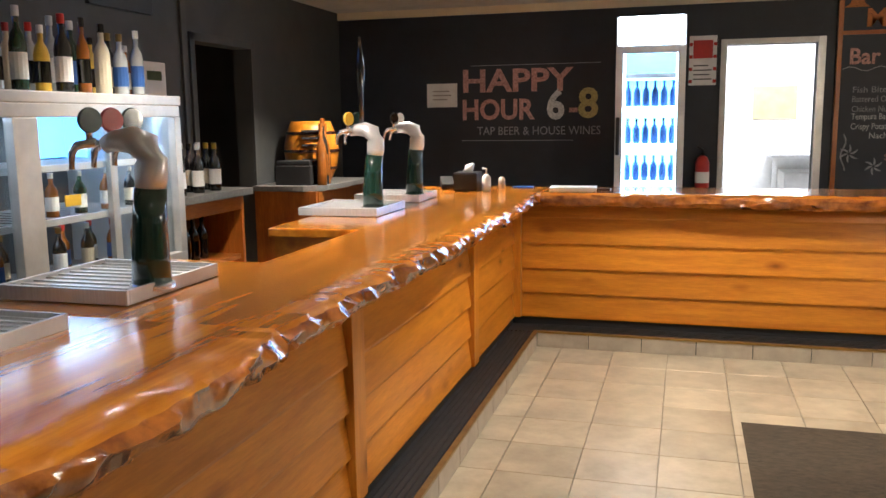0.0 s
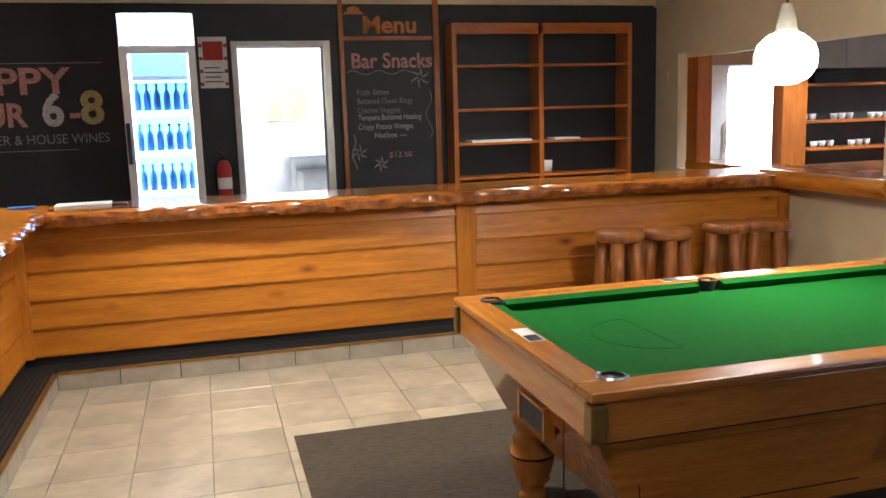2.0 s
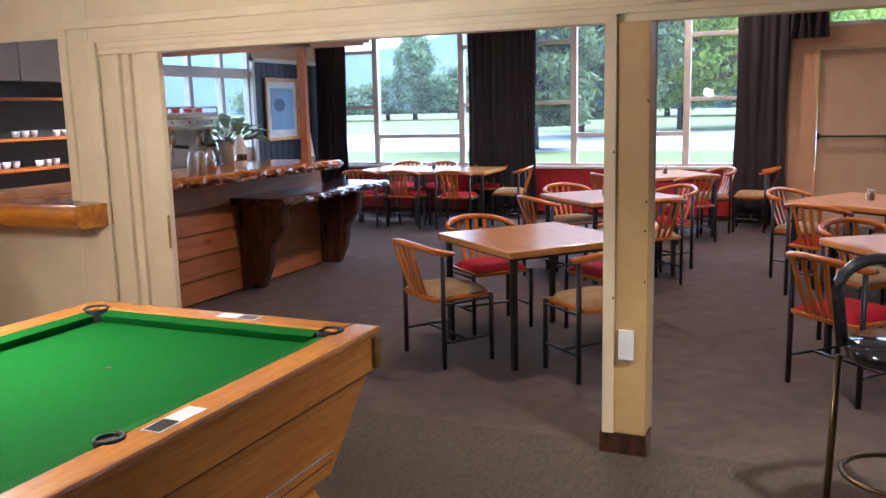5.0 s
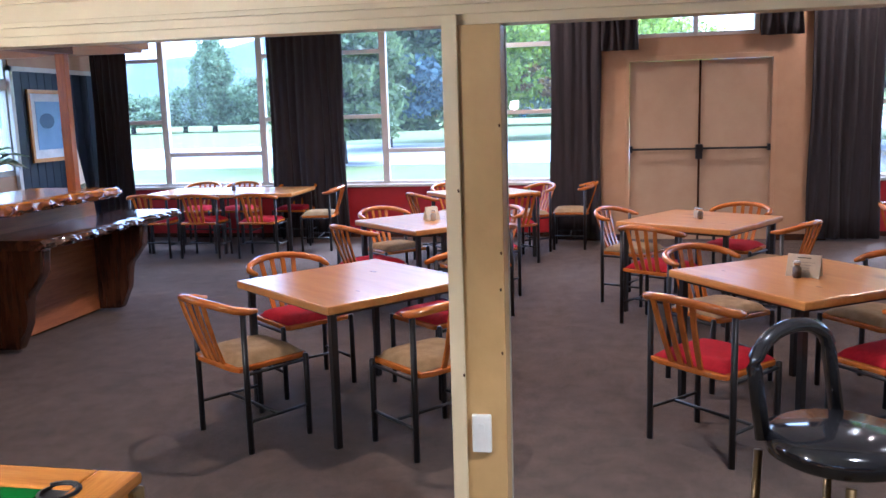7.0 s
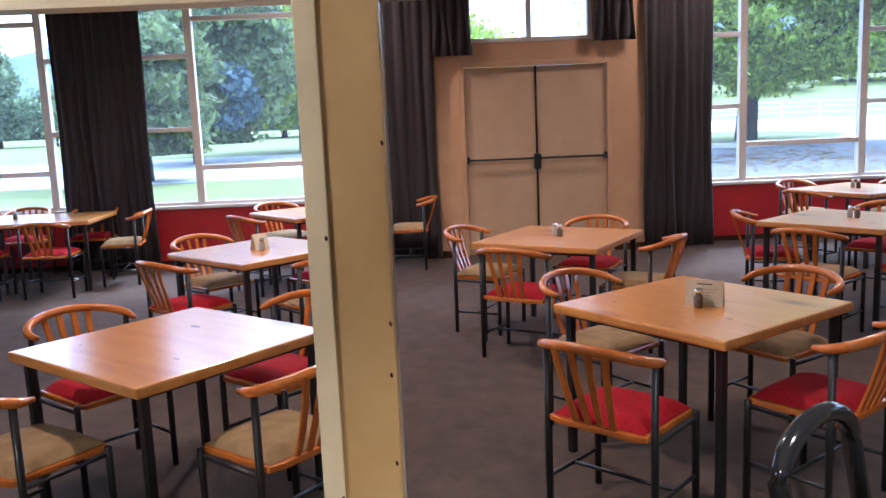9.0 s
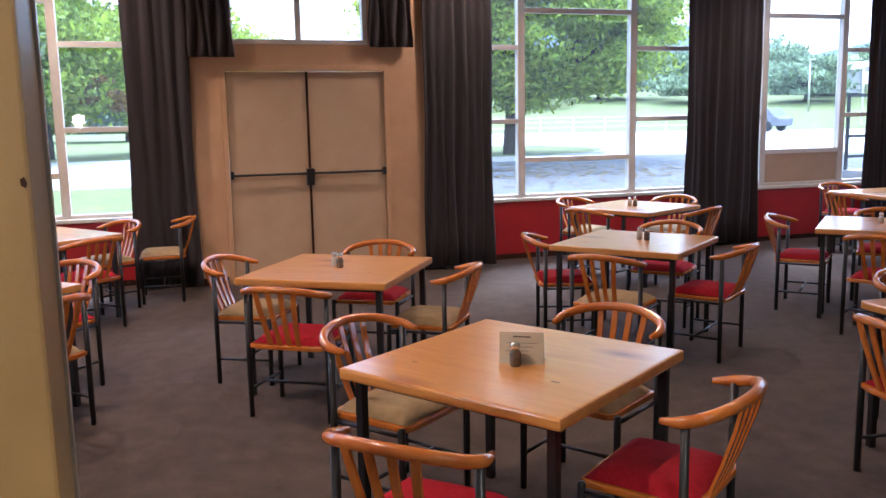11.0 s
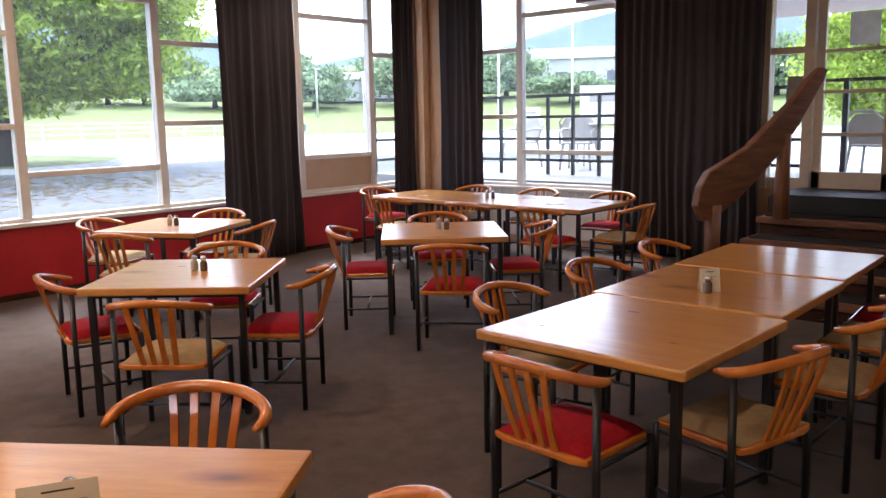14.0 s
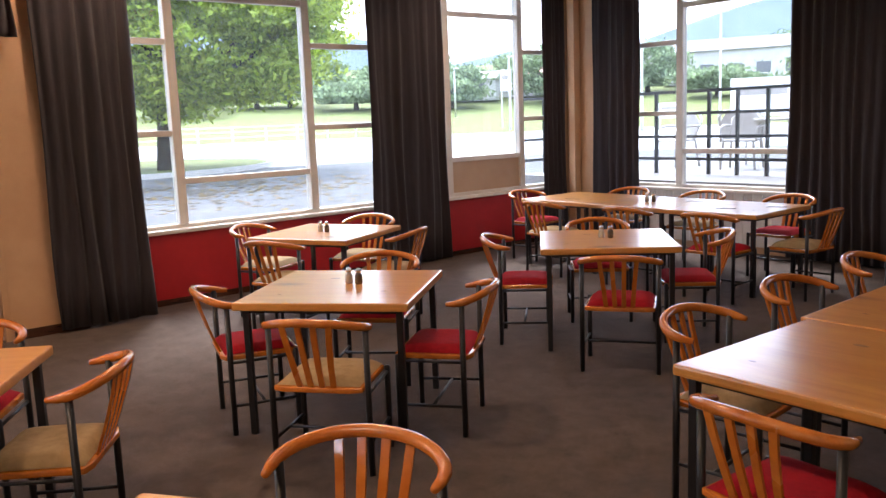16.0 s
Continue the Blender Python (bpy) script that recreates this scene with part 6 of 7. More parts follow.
part("plate", B().box(-0.012, 0, -0.04, 0.04, -0.06, 0.06), "cream", jb, bevel=0.003)
f2 = thing("upright_fridge", "white upright fridge with a bright glass door", "fridge", pose(5.35, 8.0, 0))
part("fridge_case", B().box(-0.42, 0.42, 0.02, 0.58, 0, 2.02), "white", f2, bevel=0.01)
part("lit_door", B().box(-0.16, 0.38, -0.02, 0.018, 0.2, 1.94), "door_glow", f2, "brightly lit glass door", 0.005)
part("door_handle", B().tube([(-0.19, -0.05, 1.15), (-0.19, -0.05, 1.45)], 0.012, 8), "alu", f2, smooth=True)
part("door_frame", B().box(-0.42, -0.16, -0.03, 0.018, 0.15, 2.0), "white", f2, bevel=0.005)
structure("wall_servery_pier", B().box(5.95, 6.25, 8.1, NY, 0, 2.71), "shelf_z", "orange-brown timber pier", 0.004)
sv = thing("cup_shelves", "timber shelves with white crockery against a dark wall", "shelf unit", pose(0, 0, 0))
part("back_board", B().box(6.25, 8.6, NY - 0.03, NY - 0.005, 0.9, 2.3), "grey_wall", sv)
for k in range(4):
    part("cupboard_door", B().box(6.27 + 0.58 * k, 6.835 + 0.58 * k, NY - 0.36, NY - 0.03, 1.98, 2.68), "servery_panel", sv, "grey cupboard door", 0.004)
for z in (1.12, 1.42, 1.82):
    part("shelf_board", B().box(6.26, 8.6, NY - 0.34, NY - 0.03, z - 0.03, z), "shelf_x", sv, bevel=0.003)
part("bench", B().box(6.26, 8.6, 7.9, NY - 0.03, 0, 0.92), "shelf_x", sv)
part("dark_box", B().box(6.5, 7.0, NY - 0.3, NY - 0.06, 1.82, 1.93), "black_steel", sv)
for k in range(26):
    z = (1.12, 1.42)[k % 2]
    c = tagged(part("cup", B().lathe([(0.025, 0), (0.036, 0.03), (0.04, 0.07), (0.036, 0.07), (0.03, 0.02)], 0, 0, 0, 12), "white" if k % 5 else "steel", None, smooth=True), "white crockery cup on the shelf", "cup", "cups on the shelves")
    c.matrix_basis = pose(6.35 + 0.083 * k, NY - 0.16 - 0.07 * (k % 3), z)

# ---- dining bar ----
db = thing("dining_bar", "lapped timber dining bar front", "bar", pose(0, 0, 0))
DY = 5.85
for i in range(5):
    z0 = 0.02 + i * 0.195
    part("board", B().prism([(DY, z0 + 0.215), (DY + 0.02, z0 + 0.215), (DY + 0.02, z0), (DY - 0.022, z0), (DY - 0.024, z0 + 0.012)], 4.64, 8.43, "x"), "dining_board_x", db)
part("end_panel", B().box(8.38, 8.45, DY + 0.02, 6.5, 0, 1.03), "dining_board_y", db)
part("back_panel", B().box(4.64, 8.40, DY + 0.02, DY + 0.05, 0, 1.03), "walnut_x", db)
slab_thing("dining_bar_top", "glossy live-edge slab top of the dining bar", 3.66, 0.80, 1.03, 1.12, 31.0, pose(4.63, 5.52, 0), "slab_x", "bark_edge", 0.05, parent=db)
sh = thing("bar_side_shelf", "dark glossy live-edge ledge on slab brackets", "shelf", pose(0, 0, 0))
sl = part("ledge", live_slab(1.95, 0.56, 0.79, 0.865, 41.0, rough=0.045), "walnut_x", sh)
sl.data.materials.append(M["dark_edge"])
for i, p in enumerate(sl.data.polygons):
    if 3 <= i % 10 <= 8 and i < len(sl.data.polygons) - 2:
        p.material_index = 1
sl.data.shade_smooth()
sl.data.set_sharp_from_angle(angle=radians(38))
sl.matrix_basis = pose(6.88, 5.28, 0)
for x in (7.02, 8.38):
    part("bracket", B().prism([(DY - 0.025, 0.79), (DY - 0.52, 0.79), (DY - 0.50, 0.60), (DY - 0.36, 0.42), (DY - 0.33, 0.22), (DY - 0.24, 0.03), (DY - 0.025, 0.02)], x - 0.05, x + 0.05, "x"), "walnut_z", sh, "dark slab bracket", 0.02)
structure("trim_bar_post", B().box(7.92, 7.985, 5.66, 5.74, 1.12, 2.24), "shelf_z", "orange timber post on the dining bar", 0.005)
structure("trim_bar_beam", B().box(PX + 0.12, 8.0, 5.62, 5.82, 2.235, 2.32), "rail_x", "dark timber beam above the dining bar", 0.006)
es = thing("coffee_machine", "chrome two-group coffee machine", "coffee machine", pose(7.28, 6.75, 0.98))
part("stand", B().box(-0.45, 0.75, -0.2, 0.35, -0.98, 0.0), "walnut_x", es)
part("machine_body", B().box(-0.40, 0.40, -0.05, 0.25, 0.10, 0.50), "steel", es, "brushed steel machine back", bevel=0.02)
for s in (-1, 1):
    part("side_cheek", B().prism([(-0.24, 0.10), (0.25, 0.10), (0.25, 0.64), (-0.20, 0.64), (-0.10, 0.44)], s * 0.41 - 0.02, s * 0.41 + 0.02, "x"), "chrome", es, bevel=0.008)
    part("steam_wand", B().tube([(s * 0.34, -0.20, 0.46), (s * 0.35, -0.26, 0.36), (s * 0.33, -0.24, 0.20)], 0.008, 8), "chrome", es, smooth=True)
part("drip_grille", B().box(-0.38, 0.38, -0.27, -0.04, 0.12, 0.135), "steel", es, bevel=0.004)
part("control_strip", B().box(-0.36, 0.36, -0.232, -0.222, 0.53, 0.585), "steel", es)
for k in range(6):
    part("control_button", B().lathe([(0.016, 0), (0.016, 0.008)], 0, 0, 0, 12), "red_paint" if k == 2 else "chrome", es).matrix_basis = pose(-0.30 + 0.12 * k, -0.232, 0.56, 90, 0, 0)
part("cup_tray", B().box(-0.40, 0.40, -0.20, 0.24, 0.64, 0.652), "steel", es, bevel=0.003)
part("machine_base", B().box(-0.42, 0.42, -0.25, 0.25, 0.0, 0.12), "chrome", es, bevel=0.015)
part("machine_head", B().box(-0.42, 0.42, -0.22, 0.25, 0.48, 0.64), "chrome", es, bevel=0.03)
part("cup_rail", B().tube([(-0.40, -0.2, 0.70), (0.40, -0.2, 0.70)], 0.01, 8).tube([(-0.4, -0.2, 0.64), (-0.4, -0.2, 0.70)], 0.008, 8).tube([(0.4, -0.2, 0.64), (0.4, -0.2, 0.70)], 0.008, 8), "chrome", es, smooth=True)
for x in (-0.2, 0.2):
    part("group_head", B().lathe([(0.04, 0.32), (0.045, 0.40), (0.045, 0.48)], x, -0.12, 0, 16), "chrome", es, smooth=True)
    part("portafilter", B().tube([(x, -0.12, 0.34), (x, -0.32, 0.33)], 0.016, 8), "black_steel", es, smooth=True)
for k in range(9):
    c = tagged(part("cup", B().lathe([(0.025, 0), (0.036, 0.03), (0.04, 0.06), (0.036, 0.06), (0.03, 0.02)], 0, 0, 0, 12), "red_paint", None, smooth=True), "red coffee cup on the machine", "cup", "red cups")
    c.matrix_basis = pose(6.93 + 0.085 * k, 6.72 + 0.06 * (k % 2), 1.62)
pot = thing("potted_plant", "pale variegated leafy plant in a white pot on the bar", "plant", pose(7.62, 6.36, 1.12) @ Matrix.Diagonal((1.75, 1.75, 1.75, 1)))
part("pot", B().lathe([(0.055, 0), (0.075, 0.12), (0.08, 0.13), (0.07, 0.13), (0.065, 0.11), (0.01, 0.11)], 0, 0, 0, 18), "white", pot, smooth=True)
rp = random.Random(9)
for k in range(34):
    a, e, ln = rp.uniform(0, 6.283), rp.uniform(0.2, 1.35), rp.uniform(0.10, 0.19)
    tip = Vector((math.cos(a) * math.cos(e), math.sin(a) * math.cos(e), math.sin(e)))
    side = Vector((-math.sin(a), math.cos(a), 0)) * ln * 0.30
    base, mid, end = Vector((0, 0, 0.11)) + tip * ln * 0.5, Vector((0, 0, 0.12)) + tip * ln, Vector((0, 0, 0.10)) + tip * ln * 1.55 - Vector((0, 0, ln * 0.25))
    lf = B().add([tuple(base), tuple(mid + side), tuple(end), tuple(mid - side), tuple(mid - Vector((0, 0, 0.012)))], [(0, 1, 4), (1, 2, 4), (2, 3, 4), (3, 0, 4)])
    part("leaf", lf, "leaf_pale", pot)
jug = thing("milk_bottle", "white plastic bottle standing on the bar", "bottle", pose(7.05, 5.82, 1.12))
part("bottle_body", B().lathe([(0.055, 0), (0.06, 0.02), (0.06, 0.20), (0.03, 0.27), (0.025, 0.30)], 0, 0, 0, 18), "white", jug, smooth=True)
part("bottle_label", B().lathe([(0.0605, 0.07), (0.061, 0.08), (0.061, 0.12), (0.0605, 0.13)], 0, 0, 0, 18), "walnut_x", jug)
for k, x in enumerate((6.45, 6.56, 6.68)):
    g = tagged(part("glass_jar", B().lathe([(0.045, 0), (0.048, 0.12), (0.03, 0.16), (0.032, 0.18)], 0, 0, 0, 14), ("bottle_clear", "salt_glass", "chrome")[k], None, smooth=True), "glass jar on the dining bar", "jar", "jars on the bar")
    g.matrix_basis = pose(x, 5.86, 1.12)
ms = thing("menu_stand", "dark framed white menu board standing on the bar", "menu", pose(8.17, 5.78, 1.12, -8, 0, 20))
part("stand_frame", B().box(-0.13, 0.13, -0.012, 0.012, 0, 0.52), "walnut_z", ms, bevel=0.004)
part("menu_sheet", B().box(-0.105, 0.105, -0.016, -0.012, 0.04, 0.48), "paper", ms)
pic = thing("wall_picture", "blue seascape picture in a pale wooden frame", "picture", pose(11.74, NY - 0.05, 1.19))
part("frame", B().box(-0.43, 0.43, -0.03, 0, 0, 0.05).box(-0.43, 0.43, -0.03, 0, 0.88, 0.93).box(-0.43, -0.385, -0.03, 0, 0.05, 0.88).box(0.385, 0.43, -0.03, 0, 0.05, 0.88), "pine_x", pic, bevel=0.004)
part("mount", B().box(-0.385, 0.385, -0.012, 0, 0.05, 0.88), "paper", pic)
part("picture_print", B().box(-0.29, 0.29, -0.016, -0.012, 0.16, 0.78), "print_blue", pic, "misty blue print")
part("print_island", B().prism([(-0.08 + 0.15 * math.cos(2 * math.pi * k / 18), 0.53 + 0.10 * math.sin(2 * math.pi * k / 18)) for k in range(18)], -0.018, -0.016, "y"), "print_dark", pic)

# ---- bar chair with a black hoop back ----
bs = thing("bar_chair", "tall chrome bar chair with a black hoop back", "bar chair", pose(4.00, 0.72, 0, 0, 0, -52))
hoop = [(-0.155, 0.13, 0.74)] + [(-0.155 + 0.155 * (1 - math.cos(math.pi * k / 12)), 0.17, 0.94 + 0.10 * math.sin(math.pi * k / 12)) for k in range(13)] + [(0.155, 0.13, 0.74)]
part("hoop_back", B().tube(hoop, 0.022, 10), "gloss_black", bs, "glossy black padded hoop back", smooth=True)
part("seat", B().lathe([(0.17, 0.70), (0.195, 0.715), (0.20, 0.75), (0.18, 0.775), (0.05, 0.78)], 0, 0, 0, 24), "gloss_black", bs, "round black vinyl seat", smooth=True)
for sx in (-1, 1):
    for sy in (-1, 1):
        part("leg", B().tube([(sx * 0.165, sy * 0.165, 0), (sx * 0.15, sy * 0.15, 0.70)], 0.013, 8), "bronze", bs, "dark bronze tube leg", smooth=True)
part("foot_ring", B().tube([(0.185 * math.cos(a), 0.185 * math.sin(a), 0.28) for a in [2 * math.pi * k / 20 for k in range(21)]], 0.01, 8), "bronze", bs, smooth=True)
for x in (6.3, 9.2, 11.6):
    for y in (-5.6, -1.6, 2.6):
        d = thing("dining_ceiling_light", "round white ceiling light in the dining room, lit", "light", pose(x, y, HIGH), "dining ceiling lights")
        part("trim_ring", B().lathe([(0.10, 0), (0.10, -0.03), (0.07, -0.034), (0.07, -0.004)], 0, 0, 0, 20), "white", d)
        part("lens", B().lathe([(0.07, -0.004), (0.068, -0.012)], 0, 0, 0, 16), "down_glow", d)

# ---- outdoors ----
GZ = 0.55
structure("ground", B().box(WX + 0.2, 900, -900, 900, GZ - 0.3, GZ).box(5.0, WX + 0.2, NY + 0.2, 900, GZ - 0.3, GZ).box(-900, 5.0, 12.0, 900, GZ - 0.3, GZ).box(-900, WX + 0.2, -900, SY - 0.2, GZ - 0.3, GZ), "grass", "mown grass reaching to the horizon")


def sheet(name, poly, z, material, label):
    return structure(name, B().prism(poly, GZ - 0.05, z), material, label)


sheet("road", [(24, -1.5), (34, -3.0), (52, -6), (66, -10), (72, -90), (-40, -90), (-40, -12.2), (13.2, -12.2), (20, -12)], GZ + 0.010, "wet_drive", "pale wet car park and road")
sheet("pavement", [(13.1, -24), (13.1, -0.5), (18, -1.0), (24, -3.5), (26, -9), (25, -13), (20, -20), (16, -24)], GZ + 0.016, "asphalt", "dark asphalt beside the building")
sheet("road_north", [(20, -1.0), (19, 60), (33, 60), (33, 0.0)], GZ + 0.01, "wet_drive", "pale drive crossing the lawn")
litter = B()
rl = random.Random(12)
for k in range(900):
    x, y = 19.5 + rl.gauss(0, 2.0), -6.0 + rl.gauss(0, 2.2)
    a = rl.uniform(0, 6.28)
    litter.add([(x + 0.07 * math.cos(a + q), y + 0.07 * math.sin(a + q), GZ + 0.02 + 0.008 * (i % 2)) for i, q in enumerate((0, 1.2, 3.1, 4.6))], [(0, 1, 2, 3)])
tagged(part("fallen_leaves", litter, "leaf_autumn"), "yellow fallen leaves lying on the asphalt", "leaves", "", "stuff")


def bank(d):
    """Height of the rising ground at a distance."""
    return GZ + 0.02 + max(0.0, d - 58) * 0.085


bk_ = B()
for k in range(24):
    a0, a1 = radians(-10 - 5 * k), radians(-15 - 5 * k)
    ring = [(4.5 + d * math.cos(a), d * math.sin(a), bank(d) - (0.3 if d < 59 else 0)) for d in (58, 110, 240) for a in (a0, a1)]
    bk_.add(ring, [(0, 1, 3, 2), (2, 3, 5, 4)])
structure("ground_bank", bk_, "grass", "grassy rise across the car park")


def arc_kerb(cx, cy, r0, a0, a1, z):
    outer = [(cx + r0 * math.cos(radians(a)), cy + r0 * math.sin(radians(a))) for a in range(a0, a1 + 1, 6)]
    inner = [(cx + (r0 - 0.16) * math.cos(radians(a)), cy + (r0 - 0.16) * math.sin(radians(a))) for a in range(a1, a0 - 1, -6)]
    structure("kerb", B().prism(outer + inner, GZ - 0.1, z), "kerb", "pale concrete kerb round the garden bed")
    structure("lawn_bed", B().prism([(cx + (r0 - 0.16) * math.cos(radians(a)), cy + (r0 - 0.16) * math.sin(radians(a))) for a in range(0, 360, 6)], GZ - 0.1, z - 0.02), "grass")


arc_kerb(29.2, -6.6, 5.0, 180, 360 + 180, GZ + 0.14)


def leaves(name, material, centre, radii, count, size, seed, parent, hollow=0.45, spread=0.13, clumps=26):
    """A crown of small leaf blades set in uneven clumps."""
    r = np.random.RandomState(seed)
    cl = r.normal(size=(clumps, 3))
    cl /= np.linalg.norm(cl, axis=1)[:, None]
    cl *= (hollow + (1 - hollow) * r.rand(clumps, 1) ** 0.5)
    pick = r.randint(0, clumps, count)
    p = cl[pick] + r.normal(size=(count, 3)) * spread * np.array([1.0, 1.0, 0.62])
    p = p * np.array(radii) + np.array(centre)
    a = r.normal(size=(count, 3))
    a /= np.linalg.norm(a, axis=1)[:, None]
    b = np.cross(a, r.normal(size=(count, 3)))
    b /= np.linalg.norm(b, axis=1)[:, None]
    s = size * (0.6 + 0.8 * r.rand(count, 1))
    v = np.stack([p - a * s, p + b * s * 0.45 + a * s * 0.1, p + a * s, p - b * s * 0.45 + a * s * 0.1], 1).reshape(-1, 3)
    v[:, 2] = np.maximum(v[:, 2], GZ + 0.02)
    me = bpy.data.meshes.new(name)
    f = np.arange(count * 4).reshape(-1, 4)
    me.from_pydata(v.tolist(), [], f.tolist())
    me.materials.append(M[material])
    ob = new(name, me)
    ob.parent = parent
    return ob


def tree(name, label, x, y, height, crown, trunk_r, material, count, leaf, seed, crown_z=None, limbs=7, lean=(0, 0), clumps=26, extra=None, spread=0.13):
    t = thing(name, label, "tree", pose(x, y, GZ), "")
    r = random.Random(seed)
    cz = crown_z or height * 0.62
    part("trunk", B().tube([(0, 0, -0.1), (lean[0] * 0.3, lean[1] * 0.3, cz * 0.35), (lean[0] * 0.7, lean[1] * 0.7, cz * 0.7), (lean[0], lean[1], cz)], [trunk_r * 1.25, trunk_r, trunk_r * 0.75, trunk_r * 0.4], 10), "trunk", t, smooth=True)
    for k in range(limbs):
        a = 2 * math.pi * k / limbs + r.uniform(-0.3, 0.3)
        z0 = cz * r.uniform(0.35, 0.75)
        e = (lean[0] + crown[0] * 0.75 * math.cos(a), lean[1] + crown[1] * 0.75 * math.sin(a), cz + crown[2] * r.uniform(-0.35, 0.5))
        s = (lean[0] * z0 / cz, lean[1] * z0 / cz, z0)
        mid = tuple((s[i] + e[i]) / 2 + r.uniform(-0.15, 0.15) for i in range(3))
        part("limb", B().tube([s, mid, e], [trunk_r * 0.5, trunk_r * 0.3, trunk_r * 0.1], 7), "trunk", t, smooth=True)
    leaves("crown", material, (lean[0], lean[1], cz), crown, count, leaf, seed, t, spread=spread, clumps=clumps)
    if extra:
        leaves("crown_patch", extra[0], extra[1], extra[2], extra[3], leaf, seed + 1, t, clumps=8)
    return t


tree("broadleaf_tree", "spreading broadleaf tree with fresh green leaves", 26.1, -7.6, 6.5, (4.1, 4.4, 2.9), 0.26, "leaf_bright", 120000, 0.088, 3, 4.2, 10, (0.1, -0.3), 230, ("leaf_autumn", (-2.6, 1.2, 4.1), (0.7, 0.6, 0.6), 700), 0.085)
tree("garden_shrub", "dark evergreen shrub outside the window", 20.8, 7.4, 3.5, (1.5, 1.5, 1.6), 0.10, "leaf_dark", 20000, 0.10, 5, 1.7, 7, (0, 0), 90)
tree("garden_shrub", "large evergreen shrub with blue flower heads", 29.0, 8.4, 5.0, (3.0, 2.8, 2.7), 0.14, "leaf_dark", 30000, 0.15, 6, 3.0, 7, (0, 0), 120, ("leaf_blue", (-2.2, -0.9, 1.7), (1.2, 1.3, 1.2), 9000))
tree("garden_tree", "olive green garden tree on the lawn", 36, 6.0, 6.5, (4.0, 3.4, 3.2), 0.2, "leaf_bright", 34000, 0.13, 8, 4.0, 7, (0, 0), 100, ("leaf_autumn", (-2.5, -2.4, 2.2), (0.9, 0.9, 0.5), 500))
tree("garden_tree", "olive green garden tree on the lawn", 40, 0.5, 6.0, (4.0, 3.6, 2.6), 0.2, "leaf_bright", 22000, 0.13, 9, 3.2, 7, (0, 0), 80)
tree("hedge_tree", "bushy olive green tree across the car park", 13.4, -37.5, 6.2, (3.6, 3.2, 3.0), 0.2, "leaf_bright", 26000, 0.13, 13, 3.6, 7, (0, 0), 110)
tree("hedge_tree", "bushy olive green tree across the car park", 8.2, -39.0, 5.6, (3.8, 3.2, 2.8), 0.2, "leaf_bright", 22000, 0.13, 14, 3.2, 7, (0, 0), 100)
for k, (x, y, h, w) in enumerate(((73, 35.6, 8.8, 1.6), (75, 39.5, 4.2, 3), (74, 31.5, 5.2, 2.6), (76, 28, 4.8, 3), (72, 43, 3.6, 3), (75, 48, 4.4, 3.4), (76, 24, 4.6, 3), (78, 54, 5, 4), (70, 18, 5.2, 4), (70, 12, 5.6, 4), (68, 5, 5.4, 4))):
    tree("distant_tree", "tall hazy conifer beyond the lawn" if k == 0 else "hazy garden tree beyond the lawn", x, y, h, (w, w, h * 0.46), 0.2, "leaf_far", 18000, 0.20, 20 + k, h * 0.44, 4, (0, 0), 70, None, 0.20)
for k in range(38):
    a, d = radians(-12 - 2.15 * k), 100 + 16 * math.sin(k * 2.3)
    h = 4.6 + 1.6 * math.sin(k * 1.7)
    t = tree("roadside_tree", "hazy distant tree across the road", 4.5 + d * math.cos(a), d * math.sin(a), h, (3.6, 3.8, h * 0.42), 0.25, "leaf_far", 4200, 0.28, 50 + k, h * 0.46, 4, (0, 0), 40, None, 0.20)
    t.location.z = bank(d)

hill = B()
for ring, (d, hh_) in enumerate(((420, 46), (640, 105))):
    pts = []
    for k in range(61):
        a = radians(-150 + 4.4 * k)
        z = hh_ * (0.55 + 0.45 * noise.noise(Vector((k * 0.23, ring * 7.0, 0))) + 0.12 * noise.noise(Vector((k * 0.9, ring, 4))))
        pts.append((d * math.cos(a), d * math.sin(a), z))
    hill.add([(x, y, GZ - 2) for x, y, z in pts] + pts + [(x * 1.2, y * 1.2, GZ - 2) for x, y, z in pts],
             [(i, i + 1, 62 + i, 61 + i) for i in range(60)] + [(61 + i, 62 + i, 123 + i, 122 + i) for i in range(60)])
structure("backdrop_hills", hill, "hill", "wooded hills in the distance, haze put into their colour", smooth=True)


def house(x, y, w, d, h, rot, roof, wallm="house_white"):
    o = thing("distant_house", "low pale house across the road", "house", pose(x, y, GZ, 0, 0, rot), "houses")
    part("wall", B().box(-w / 2, w / 2, -d / 2, d / 2, 0, h), wallm, o)
    part("roof", B().prism([(-d / 2 - 0.4, h), (d / 2 + 0.4, h), (0, h + d * 0.22)], -w / 2 - 0.4, w / 2 + 0.4, "x"), roof, o)
    for k in range(int(w / 3)):
        for s in (-1, 1):
            wx = -w / 2 + 1.2 + k * 3
            win = part("window", B().box(wx, wx + 1.5, s * (d / 2) - 0.03, s * (d / 2) + 0.03, 0.9, 2.1), "roof_grey", o)
            part("sill", B().box(wx - 0.08, wx + 1.58, s * (d / 2) - 0.05, s * (d / 2) + 0.05, 0.8, 0.9), "white", win)
    return o


def on_bank(az, d):
    a = radians(az)
    return 4.5 + d * math.cos(a), d * math.sin(a), bank(d)


